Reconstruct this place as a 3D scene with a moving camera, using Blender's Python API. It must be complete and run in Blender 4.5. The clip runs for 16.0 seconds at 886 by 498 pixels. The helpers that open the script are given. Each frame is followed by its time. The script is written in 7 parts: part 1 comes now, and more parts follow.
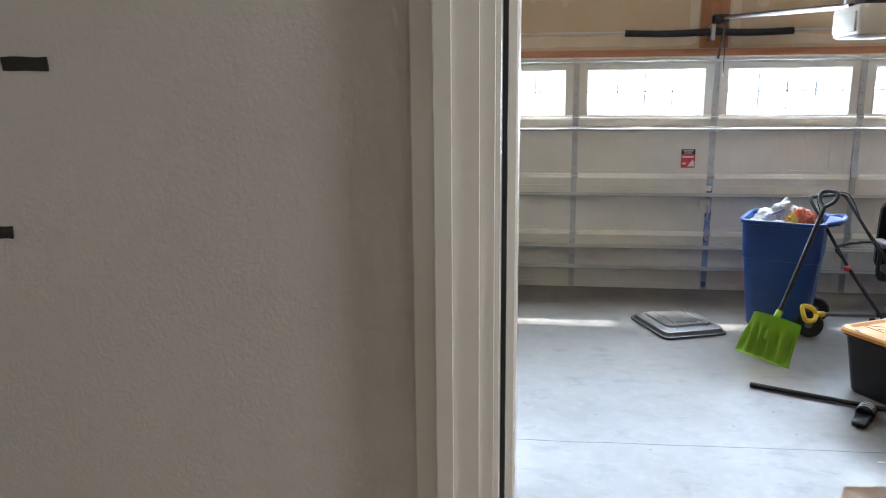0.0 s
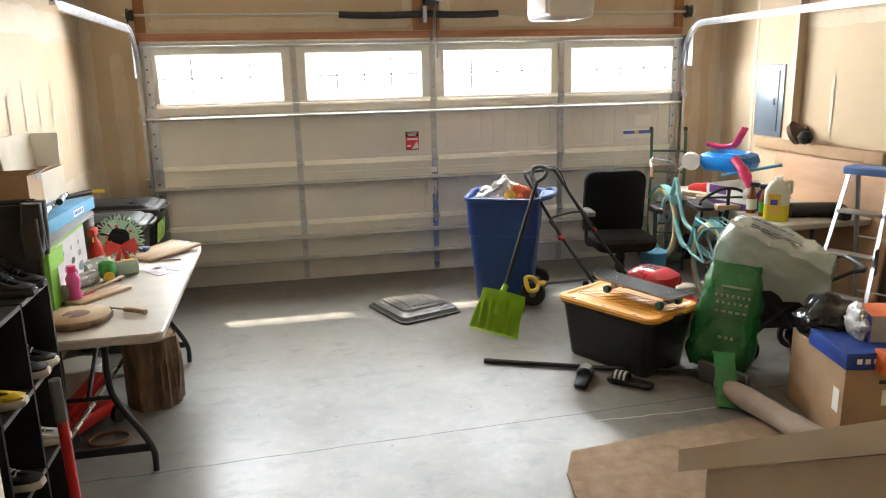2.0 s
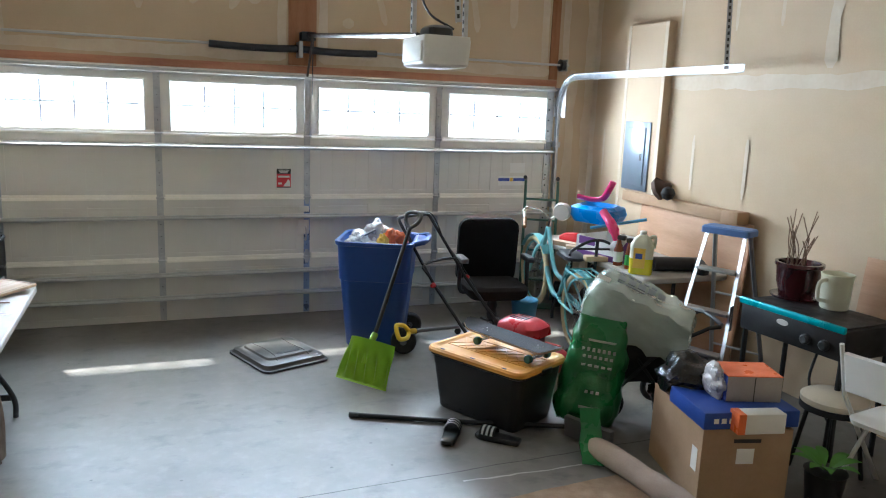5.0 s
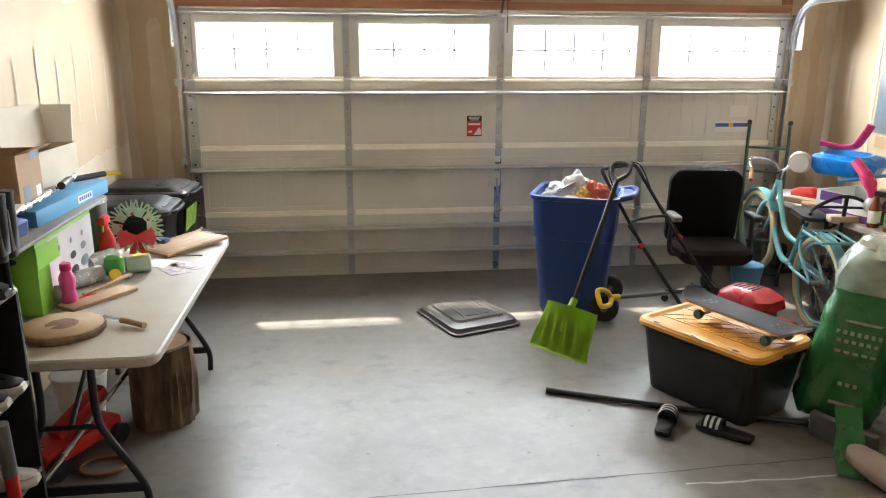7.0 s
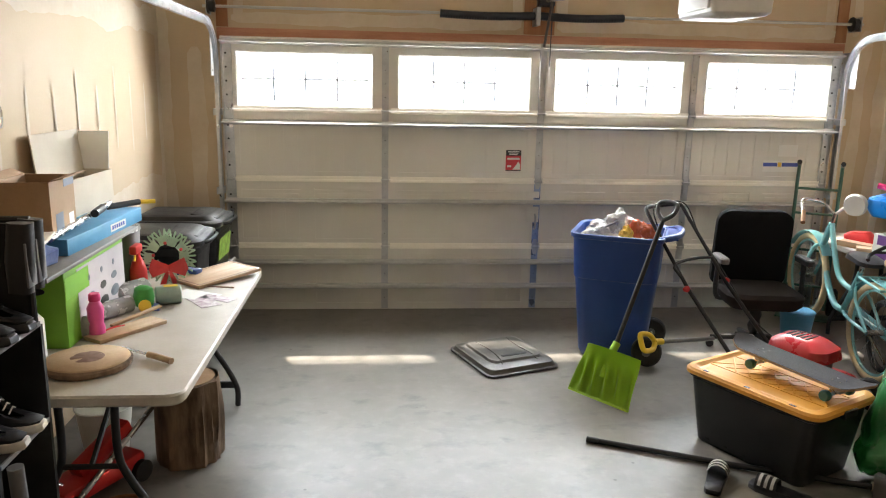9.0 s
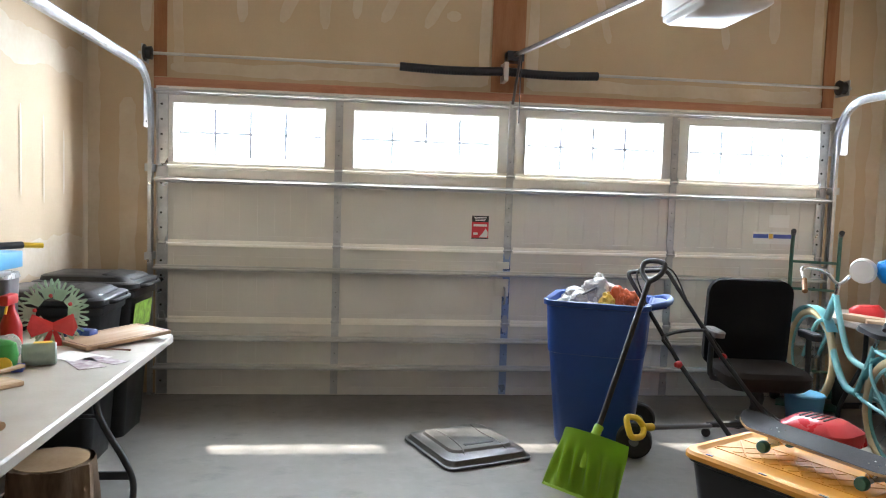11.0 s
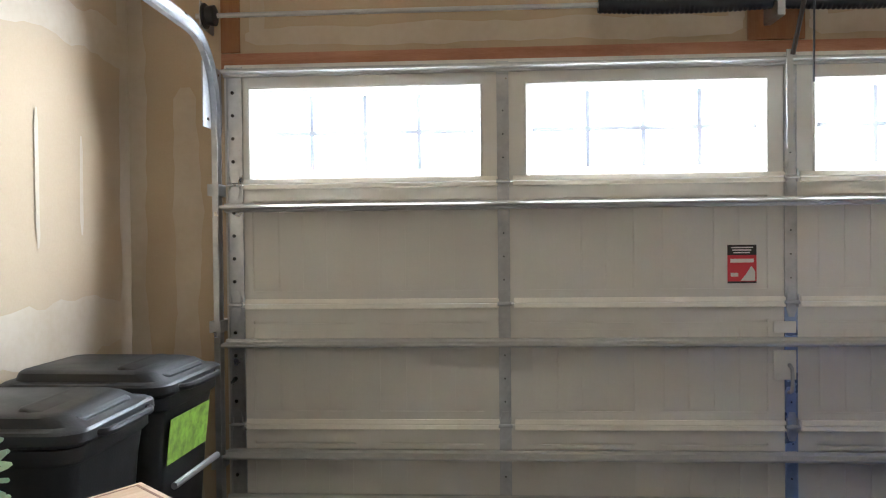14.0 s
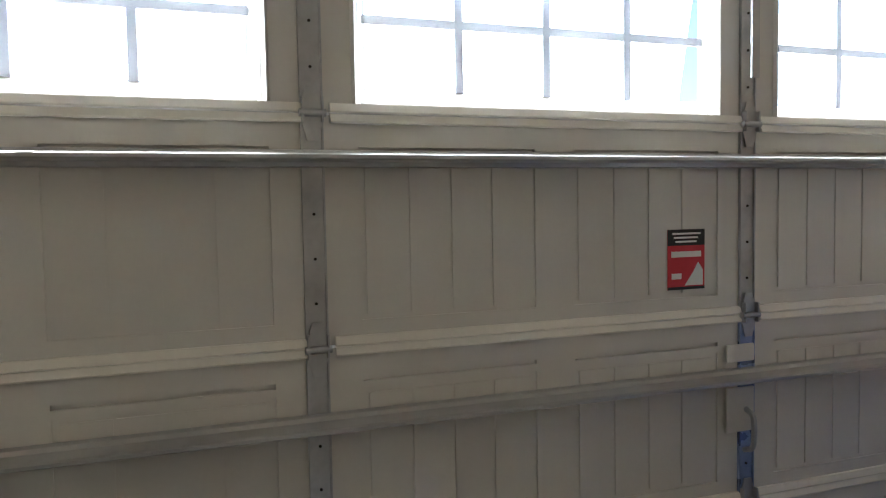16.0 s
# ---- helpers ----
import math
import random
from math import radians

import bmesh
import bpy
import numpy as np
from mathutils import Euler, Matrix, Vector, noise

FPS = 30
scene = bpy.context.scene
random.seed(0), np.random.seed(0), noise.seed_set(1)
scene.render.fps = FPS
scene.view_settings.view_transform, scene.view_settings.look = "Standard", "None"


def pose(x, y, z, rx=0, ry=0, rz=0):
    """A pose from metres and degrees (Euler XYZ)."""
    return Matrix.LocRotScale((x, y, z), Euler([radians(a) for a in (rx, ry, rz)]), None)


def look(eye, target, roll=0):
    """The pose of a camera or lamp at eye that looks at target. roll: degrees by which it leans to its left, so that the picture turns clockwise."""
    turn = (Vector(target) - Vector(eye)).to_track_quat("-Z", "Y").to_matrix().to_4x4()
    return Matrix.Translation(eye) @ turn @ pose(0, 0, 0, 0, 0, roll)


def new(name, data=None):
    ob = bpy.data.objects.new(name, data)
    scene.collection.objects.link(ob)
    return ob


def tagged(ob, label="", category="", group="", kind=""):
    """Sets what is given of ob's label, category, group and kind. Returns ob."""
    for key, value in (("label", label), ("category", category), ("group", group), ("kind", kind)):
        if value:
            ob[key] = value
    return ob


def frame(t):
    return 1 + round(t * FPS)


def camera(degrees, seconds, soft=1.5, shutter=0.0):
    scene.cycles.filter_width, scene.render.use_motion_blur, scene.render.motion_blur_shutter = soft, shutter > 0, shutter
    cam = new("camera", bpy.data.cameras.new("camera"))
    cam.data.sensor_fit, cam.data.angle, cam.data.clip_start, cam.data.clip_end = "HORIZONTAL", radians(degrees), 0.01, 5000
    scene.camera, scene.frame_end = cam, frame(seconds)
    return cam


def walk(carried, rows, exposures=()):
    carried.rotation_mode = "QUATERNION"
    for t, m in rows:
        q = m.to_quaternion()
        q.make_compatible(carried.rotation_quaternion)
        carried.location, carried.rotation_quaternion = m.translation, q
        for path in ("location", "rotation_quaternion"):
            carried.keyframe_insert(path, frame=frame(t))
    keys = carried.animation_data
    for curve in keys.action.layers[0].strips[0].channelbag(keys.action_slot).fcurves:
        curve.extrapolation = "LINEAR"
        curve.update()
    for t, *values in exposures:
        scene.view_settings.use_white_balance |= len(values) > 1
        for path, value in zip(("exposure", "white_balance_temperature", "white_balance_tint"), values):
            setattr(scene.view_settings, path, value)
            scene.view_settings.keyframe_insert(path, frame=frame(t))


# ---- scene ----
cam = camera(61.4, 16.0, soft=1.1)
EXPO = [(0.0, 1.82, 5500, 10), (0.5, 1.78, 6300, 10), (1.0, 1.72, 6500, 10), (2.0, 1.84, 6600, 10), (3.0, 1.76, 6700, 10), (3.6, 1.40, 5900, 8), (5.0, 1.60, 5400, 6),
        (7.5, 1.80, 6550, 10), (9.0, 1.80, 6500, 10), (10.0, 1.82, 6050, 10), (12.5, 1.84, 5800, 10), (14.5, 1.50, 5850, 10), (15.4, 1.35, 5900, 10), (16.0, 0.85, 5850, 10)]
PATH = [
    (0, (0.945, -7.03, 1.86), (0.684, -5.091, 1.442), -0.5),
    (0.5, (0.986, -7.022, 1.858), (0.876, -5.064, 1.464), -1.2),
    (1, (1.067, -7.023, 1.855), (1.159, -5.07, 1.436), -1.1),
    (1.5, (1.121, -6.954, 1.851), (1.404, -5.029, 1.391), -1.5),
    (2, (1.103, -6.75, 1.859), (1.501, -4.847, 1.39), -1.3),
    (2.5, (1.069, -6.627, 1.866), (1.35, -4.695, 1.435), -1.2),
    (3, (1.053, -6.564, 1.869), (1.208, -4.592, 1.575), -0.8),
    (3.5, (1.085, -6.569, 1.942), (1.288, -4.58, 1.937), -0.0),
    (4, (1.164, -6.603, 1.964), (1.601, -4.654, 2.056), 0.9),
    (4.5, (1.176, -6.606, 1.974), (1.868, -4.73, 1.951), 1.5),
    (5, (1.213, -6.589, 1.911), (1.924, -4.758, 1.533), 2.3),
    (5.2, (1.213, -6.584, 1.884), (1.852, -4.758, 1.377), 2.5),
    (7.3, (1.237, -5.978, 1.821), (1.471, -4.06, 1.304), 0.5),
    (7.5, (1.253, -5.96, 1.818), (1.501, -4.045, 1.297), 1.4),
    (8, (1.215, -5.924, 1.831), (1.401, -4.0, 1.316), 2.5),
    (8.5, (1.199, -5.915, 1.843), (1.327, -3.977, 1.365), 2.3),
    (9, (1.199, -5.883, 1.817), (1.366, -3.938, 1.384), 1.2),
    (9.5, (1.265, -5.753, 1.697), (1.367, -3.789, 1.331), 1.3),
    (10, (1.363, -5.62, 1.657), (1.507, -3.649, 1.352), 3.0),
    (10.2, (1.372, -5.557, 1.609), (1.61, -3.588, 1.348), 2.3),
    (12.3, (1.441, -4.667, 1.346), (1.603, -2.675, 1.261), 1.5),
    (12.5, (1.4, -4.522, 1.342), (1.548, -2.529, 1.262), 1.6),
    (13, (1.328, -4.108, 1.312), (1.327, -2.109, 1.245), 1.5),
    (13.5, (1.22, -3.683, 1.318), (1.112, -1.686, 1.29), -0.0),
    (14, (1.152, -3.268, 1.349), (1.039, -1.272, 1.323), -0.6),
    (14.5, (1.075, -2.864, 1.355), (0.851, -0.877, 1.328), -0.6),
    (15, (0.958, -2.451, 1.348), (1.023, -0.452, 1.301), -1.7),
    (15.5, (0.995, -2.053, 1.387), (1.227, -0.069, 1.28), -1.7),
    (16, (0.934, -1.693, 1.384), (1.611, 0.186, 1.272), -1.0),
]
walk(cam, [(t, look(eye, target, roll)) for t, eye, target, roll in PATH], EXPO)

# ---- world, sun, window light ----
world = bpy.data.worlds.new("sky")
scene.world = world
world.use_nodes = True
_nt = world.node_tree
_sky = _nt.nodes.new("ShaderNodeTexSky")
_sky.sky_type, _sky.sun_disc = "NISHITA", False
_sky.sun_elevation, _sky.sun_rotation = radians(55), radians(-20.7)
_nt.links.new(_sky.outputs["Color"], _nt.nodes["Background"].inputs["Color"])
_nt.nodes["Background"].inputs["Strength"].default_value = 0.15
sun = new("sun", bpy.data.lights.new("sun", "SUN"))
sun.data.energy, sun.data.angle, sun.data.color = 5.0, radians(1.5), (1.0, 0.91, 0.76)
sun.matrix_world = look((0, 0, 0), (0.40, -1.06, -1.63))
WIN = [(0.145 + 1.22 * i, 1.105 + 1.22 * i) for i in range(4)]
for x0, x1 in WIN:
    sky_light = new("window_light", bpy.data.lights.new("window_light", "AREA"))
    sky_light.data.shape, sky_light.data.size, sky_light.data.size_y = "RECTANGLE", x1 - x0, 0.36
    sky_light.data.energy, sky_light.data.color = 19, (0.91, 0.96, 1.0)
    sky_light.matrix_world = look(((x0 + x1) / 2, 0.10, 1.82), ((x0 + x1) / 2, -1.0, 1.58))
hall_light = new("hall_light", bpy.data.lights.new("hall_light", "AREA"))
hall_light.data.shape, hall_light.data.size, hall_light.data.size_y = "RECTANGLE", 0.3, 0.6
hall_light.data.energy, hall_light.data.color = 6.8, (1.0, 0.93, 0.84)
hall_light.matrix_world = look((3.1, -7.0, 2.1), (0.3, -6.5, 1.9))


# ---- materials ----
def mat(name, color, rough=0.6, metal=0.0, dark=None, scale=3.0, fine=60.0, mix=0.35, bump=0.15, rvar=0.1, coat=0.0, spec=0.5,
        stretch=(1, 1, 1), island=0.0, transmission=0.0, alpha=1.0, space="Object"):
    """Surface with broad stains and fine grain mixed between two colours, plus relief."""
    m = bpy.data.materials.new(name)
    m.use_nodes = True
    n, l = m.node_tree.nodes, m.node_tree.links
    b = n["Principled BSDF"]
    tc = n.new("ShaderNodeTexCoord")
    mp = n.new("ShaderNodeMapping")
    mp.inputs["Scale"].default_value = stretch
    l.new(tc.outputs[space], mp.inputs["Vector"])
    big, small = n.new("ShaderNodeTexNoise"), n.new("ShaderNodeTexNoise")
    big.inputs["Scale"].default_value, big.inputs["Detail"].default_value = scale, 6
    small.inputs["Scale"].default_value, small.inputs["Detail"].default_value = fine, 4
    l.new(mp.outputs["Vector"], big.inputs["Vector"])
    l.new(mp.outputs["Vector"], small.inputs["Vector"])
    add = n.new("ShaderNodeMath")
    add.operation = "MULTIPLY_ADD"
    l.new(small.outputs["Fac"], add.inputs[0])
    add.inputs[1].default_value = 0.4
    l.new(big.outputs["Fac"], add.inputs[2])
    ramp = n.new("ShaderNodeMapRange")
    ramp.inputs["From Min"].default_value, ramp.inputs["From Max"].default_value = 0.5, 0.95
    ramp.inputs["To Max"].default_value = mix
    l.new(add.outputs[0], ramp.inputs["Value"])
    cm = n.new("ShaderNodeMix")
    cm.data_type = "RGBA"
    dk = dark or tuple(c * 0.55 for c in color)
    cm.inputs["A"].default_value, cm.inputs["B"].default_value = (*color, 1), (*dk, 1)
    l.new(ramp.outputs["Result"], cm.inputs["Factor"])
    col = cm.outputs["Result"]
    if island:
        info, hsv = n.new("ShaderNodeObjectInfo"), n.new("ShaderNodeHueSaturation")
        mr = n.new("ShaderNodeMapRange")
        mr.inputs["To Min"].default_value, mr.inputs["To Max"].default_value = 1 - island, 1 + island
        l.new(info.outputs["Random"], mr.inputs["Value"])
        l.new(mr.outputs["Result"], hsv.inputs["Value"])
        l.new(col, hsv.inputs["Color"])
        col = hsv.outputs["Color"]
    l.new(col, b.inputs["Base Color"])
    rr = n.new("ShaderNodeMapRange")
    rr.inputs["From Min"].default_value, rr.inputs["From Max"].default_value = 0.3, 0.7
    rr.inputs["To Min"].default_value, rr.inputs["To Max"].default_value = max(0.03, rough - rvar), min(1, rough + rvar)
    l.new(big.outputs["Fac"], rr.inputs["Value"])
    l.new(rr.outputs["Result"], b.inputs["Roughness"])
    b.inputs["Metallic"].default_value = metal
    b.inputs["Specular IOR Level"].default_value = spec
    b.inputs["Coat Weight"].default_value = coat
    b.inputs["Transmission Weight"].default_value = transmission
    b.inputs["Alpha"].default_value = alpha
    if bump:
        bp = n.new("ShaderNodeBump")
        bp.inputs["Strength"].default_value, bp.inputs["Distance"].default_value = bump, 0.004
        l.new(small.outputs["Fac"], bp.inputs["Height"])
        l.new(bp.outputs["Normal"], b.inputs["Normal"])
    return m


M_PAPER = mat("drywall_paper", (0.54, 0.425, 0.29), 0.85, dark=(0.44, 0.325, 0.20), scale=1.2, fine=120, mix=0.5, bump=0.08)
M_CEILP = mat("ceiling_drywall", (0.66, 0.575, 0.455), 0.85, dark=(0.57, 0.48, 0.36), scale=1.0, fine=120, mix=0.5, bump=0.08)
M_MUD = mat("joint_compound", (0.60, 0.52, 0.41), 0.8, dark=(0.53, 0.435, 0.315), scale=3.5, fine=30, mix=1.0, bump=0.2)
M_CMUD = mat("ceiling_compound", (0.78, 0.74, 0.67), 0.8, dark=(0.68, 0.62, 0.52), scale=5, fine=40, mix=0.6, bump=0.2)
M_STUD = mat("framing_lumber", (0.36, 0.17, 0.075), 0.7, dark=(0.25, 0.10, 0.04), scale=3, fine=40, mix=0.9, bump=0.3, stretch=(6, 6, 0.6))
M_HEADER = mat("header_board", (0.50, 0.25, 0.15), 0.7, dark=(0.33, 0.13, 0.07), scale=3, fine=40, mix=0.9, bump=0.3, stretch=(0.6, 6, 6))
M_PAINT = mat("wall_paint", (0.64, 0.60, 0.54), 0.55, scale=2, fine=250, mix=0.12, bump=0.12)
M_TRIM = mat("white_trim_paint", (0.78, 0.74, 0.66), 0.35, scale=3, fine=80, mix=0.12, bump=0.03)
M_KNEE = mat("knee_wall_paint", (0.56, 0.47, 0.36), 0.6, scale=2, fine=250, mix=0.15, bump=0.15)
M_SCUFF = mat("scuff", (0.03, 0.028, 0.025), 0.7, scale=30, mix=0.5)
M_DOORW = mat("door_steel_white", (0.71, 0.685, 0.63), 0.45, dark=(0.60, 0.575, 0.525), scale=2.0, fine=90, mix=0.35, bump=0.04)
# door steel again, paler: the light the lips catch is put into the colour
M_DOORLIP_LIT = mat("door_lip_lit", (0.90, 0.86, 0.77), 0.4, scale=4, fine=90, mix=0.2, bump=0.03)
M_GALV = mat("galvanised_steel", (0.55, 0.56, 0.57), 0.36, 0.85, dark=(0.36, 0.37, 0.39), scale=9, fine=50, mix=0.8, bump=0.05)
M_STRUT = mat("strut_steel", (0.54, 0.54, 0.53), 0.42, 0.7, dark=(0.44, 0.44, 0.44), scale=6, fine=60, mix=0.3, bump=0.0, rvar=0.04)
# galvanised steel with a blue reflection painted into its base colour
M_GALV_BLUE = mat("galvanised_blue_reflection", (0.33, 0.42, 0.62), 0.3, 0.6, scale=9, mix=0.5)
M_SPRING = mat("black_spring_steel", (0.025, 0.028, 0.035), 0.45, 0.3, scale=20, mix=0.4)
M_PLASTW = mat("window_frame_plastic", (0.74, 0.72, 0.66), 0.45, scale=4, mix=0.2, bump=0.03)
M_GRID = mat("grey_grid_bars", (0.34, 0.35, 0.38), 0.6, scale=6, mix=0.2, bump=0.02)
M_RUBBER = mat("black_rubber", (0.02, 0.02, 0.02), 0.8, scale=20, mix=0.5)
M_OPENER = mat("opener_plastic", (0.72, 0.71, 0.67), 0.45, scale=5, mix=0.15, bump=0.03)
M_BLACKP = mat("black_plastic", (0.016, 0.017, 0.019), 0.42, scale=6, fine=120, mix=0.6, dark=(0.035, 0.035, 0.036), bump=0.08)
M_CARPET = mat("tan_carpet", (0.42, 0.31, 0.22), 0.95, dark=(0.26, 0.18, 0.12), scale=14, fine=220, mix=0.8, bump=1.0, spec=0.1)
M_STEP = mat("stair_wood", (0.42, 0.32, 0.22), 0.7, scale=4, mix=0.5, stretch=(0.5, 5, 5))

M_GLASS = bpy.data.materials.new("window_glass")
M_GLASS.use_nodes = True
_g = M_GLASS.node_tree.nodes["Principled BSDF"]
_g.inputs["Transmission Weight"].default_value, _g.inputs["Roughness"].default_value = 1.0, 0.02
_g.inputs["IOR"].default_value, _g.inputs["Base Color"].default_value = 1.45, (0.97, 0.98, 0.97, 1)


def concrete():
    """Smooth-trowelled garage slab: grey, blotchy, half polished, with dusty scuffs and small pits."""
    m = mat("garage_concrete", (0.205, 0.190, 0.170), 0.37, dark=(0.140, 0.131, 0.118), scale=0.9, fine=9, mix=0.9, bump=0.05, rvar=0.07, spec=0.36)
    n, l = m.node_tree.nodes, m.node_tree.links
    b = n["Principled BSDF"]
    old = b.inputs["Base Color"].links[0].from_socket
    tc = next(x for x in n if x.type == "TEX_COORD")
    spots = n.new("ShaderNodeTexNoise")
    spots.inputs["Scale"].default_value, spots.inputs["Detail"].default_value, spots.inputs["Roughness"].default_value = 14.0, 5, 0.55
    l.new(tc.outputs["Object"], spots.inputs["Vector"])
    r = n.new("ShaderNodeMapRange")
    r.inputs["From Min"].default_value, r.inputs["From Max"].default_value, r.inputs["To Max"].default_value = 0.50, 0.85, 0.16
    l.new(spots.outputs["Fac"], r.inputs["Value"])
    mx = n.new("ShaderNodeMix")
    mx.data_type = "RGBA"
    l.new(r.outputs["Result"], mx.inputs["Factor"])
    l.new(old, mx.inputs["A"])
    mx.inputs["B"].default_value = (0.40, 0.385, 0.365, 1)
    pits = n.new("ShaderNodeTexVoronoi")
    pits.inputs["Scale"].default_value = 5.0
    l.new(tc.outputs["Object"], pits.inputs["Vector"])
    pr = n.new("ShaderNodeMapRange")
    pr.inputs["From Min"].default_value, pr.inputs["From Max"].default_value = 0.055, 0.03
    pr.inputs["To Max"].default_value = 0.8
    l.new(pits.outputs["Distance"], pr.inputs["Value"])
    my = n.new("ShaderNodeMix")
    my.data_type = "RGBA"
    l.new(pr.outputs["Result"], my.inputs["Factor"])
    l.new(mx.outputs["Result"], my.inputs["A"])
    my.inputs["B"].default_value = (0.07, 0.066, 0.06, 1)
    scuff = n.new("ShaderNodeTexNoise")
    scuff.inputs["Scale"].default_value, scuff.inputs["Detail"].default_value, scuff.inputs["Roughness"].default_value = 4.5, 5, 0.62
    smap = n.new("ShaderNodeMapping")
    smap.inputs["Scale"].default_value, smap.inputs["Rotation"].default_value = (1.0, 1.5, 1.0), (0, 0, 0.5)
    l.new(tc.outputs["Object"], smap.inputs["Vector"])
    l.new(smap.outputs["Vector"], scuff.inputs["Vector"])
    sr = n.new("ShaderNodeMapRange")
    sr.inputs["From Min"].default_value, sr.inputs["From Max"].default_value, sr.inputs["To Max"].default_value = 0.55, 0.72, 0.8
    l.new(scuff.outputs["Fac"], sr.inputs["Value"])
    mz = n.new("ShaderNodeMix")
    mz.data_type = "RGBA"
    l.new(sr.outputs["Result"], mz.inputs["Factor"])
    l.new(my.outputs["Result"], mz.inputs["A"])
    mz.inputs["B"].default_value = (0.11, 0.105, 0.10, 1)
    l.new(mz.outputs["Result"], b.inputs["Base Color"])
    rs = n.new("ShaderNodeMath")
    rs.operation = "MULTIPLY_ADD"
    rs.inputs[1].default_value, rs.use_clamp = 0.06, True
    l.new(spots.outputs["Fac"], rs.inputs[0])
    l.new(b.inputs["Roughness"].links[0].from_socket, rs.inputs[2])
    l.new(rs.outputs[0], b.inputs["Roughness"])
    return m


M_CONC = concrete()
M_DRIVE = mat("driveway_concrete", (0.55, 0.53, 0.49), 0.9, scale=0.6, mix=0.4, bump=0.1)


# ---- mesh helpers ----
def bm_box(bm, x0, x1, y0, y1, z0, z1):
    v = [bm.verts.new(p) for p in ((x0, y0, z0), (x1, y0, z0), (x1, y1, z0), (x0, y1, z0), (x0, y0, z1), (x1, y0, z1), (x1, y1, z1), (x0, y1, z1))]
    for f in ((0, 3, 2, 1), (4, 5, 6, 7), (0, 1, 5, 4), (1, 2, 6, 5), (2, 3, 7, 6), (3, 0, 4, 7)):
        bm.faces.new([v[i] for i in f])
    return bm


def box(x0, x1, y0, y1, z0, z1, bevel=0.0, seg=2):
    bm = bm_box(bmesh.new(), x0, x1, y0, y1, z0, z1)
    if bevel:
        bmesh.ops.bevel(bm, geom=bm.edges[:], offset=bevel, segments=seg, profile=0.5, affect="EDGES")
    return bm


def ring_loft(bm, rings, cap0=True, cap1=True, closed=True):
    """Joins rings of equal vertex counts into a skin."""
    rows = [[bm.verts.new(p) for p in r] for r in rings]
    n = len(rows[0])
    for a, b in zip(rows, rows[1:]):
        for i in range(n if closed else n - 1):
            j = (i + 1) % n
            bm.faces.new((a[i], a[j], b[j], b[i]))
    if cap0:
        bm.faces.new(rows[0][::-1])
    if cap1:
        bm.faces.new(rows[-1])
    return bm


def rrect(w, d, r, z, cx=0.0, cy=0.0, seg=5):
    pts = []
    r = min(r, w / 2 - 1e-4, d / 2 - 1e-4)
    for k, (sx, sy) in enumerate(((1, 1), (-1, 1), (-1, -1), (1, -1))):
        for i in range(seg + 1):
            a = math.pi / 2 * (k + i / seg)
            pts.append(Vector((cx + sx * (w / 2 - r) + r * math.cos(a), cy + sy * (d / 2 - r) + r * math.sin(a), z)))
    return pts


def loft(sections, seg=5, cap0=True, cap1=True):
    """Rounded-rectangle sections (z, width, depth, radius[, cx, cy])."""
    return ring_loft(bmesh.new(), [rrect(s[1], s[2], s[3], s[0], *(s[4:6] if len(s) > 4 else (0, 0)), seg=seg) for s in sections], cap0, cap1)


def spline(pts, per=6):
    pts = [Vector(p) for p in pts]
    if len(pts) < 3:
        return pts
    out = []
    ext = [pts[0] * 2 - pts[1], *pts, pts[-1] * 2 - pts[-2]]
    for i in range(1, len(ext) - 2):
        a, b, c, d = ext[i - 1:i + 3]
        for k in range(per):
            t = k / per
            out.append(0.5 * (2 * b + (c - a) * t + (2 * a - 5 * b + 4 * c - d) * t * t + (3 * b - a - 3 * c + d) * t ** 3))
    out.append(pts[-1])
    return out


def tube(pts, r, seg=10, smooth=0, bm=None, radii=None, flat=1.0):
    """A round bar along a line of points."""
    pts = spline(pts, smooth) if smooth else [Vector(p) for p in pts]
    bm = bm or bmesh.new()
    rings, up = [], None
    for i, p in enumerate(pts):
        d = (pts[min(i + 1, len(pts) - 1)] - pts[max(i - 1, 0)]).normalized()
        if up is None:
            up = d.orthogonal().normalized()
        else:
            up = (up - d * up.dot(d)).normalized()
        side = d.cross(up)
        rad = radii[min(int(i * len(radii) / len(pts)), len(radii) - 1)] if radii else r
        rings.append([p + rad * (math.cos(a) * up + flat * math.sin(a) * side) for a in (2 * math.pi * k / seg for k in range(seg))])
    return ring_loft(bm, rings)


def lathe(profile, seg=24, cap0=True, cap1=True):
    """(radius, z) profile turned about z."""
    return ring_loft(bmesh.new(), [[Vector((r * math.cos(2 * math.pi * k / seg), r * math.sin(2 * math.pi * k / seg), z)) for k in range(seg)] for r, z in profile], cap0, cap1)


def moved(bm, m):
    bm.transform(m)
    return bm


def ring(R, r, m=None, seg=40, sec=8):
    """A torus in its local xy plane."""
    bm = bmesh.new()
    rows = []
    for i in range(seg):
        a = 2 * math.pi * i / seg
        c = Vector((math.cos(a), math.sin(a), 0))
        rows.append([bm.verts.new(c * (R + r * math.cos(b)) + Vector((0, 0, r * math.sin(b)))) for b in (2 * math.pi * k / sec for k in range(sec))])
    for i in range(seg):
        for k in range(sec):
            bm.faces.new((rows[i][k], rows[(i + 1) % seg][k], rows[(i + 1) % seg][(k + 1) % sec], rows[i][(k + 1) % sec]))
    if m is not None:
        bm.transform(m)
    return bm


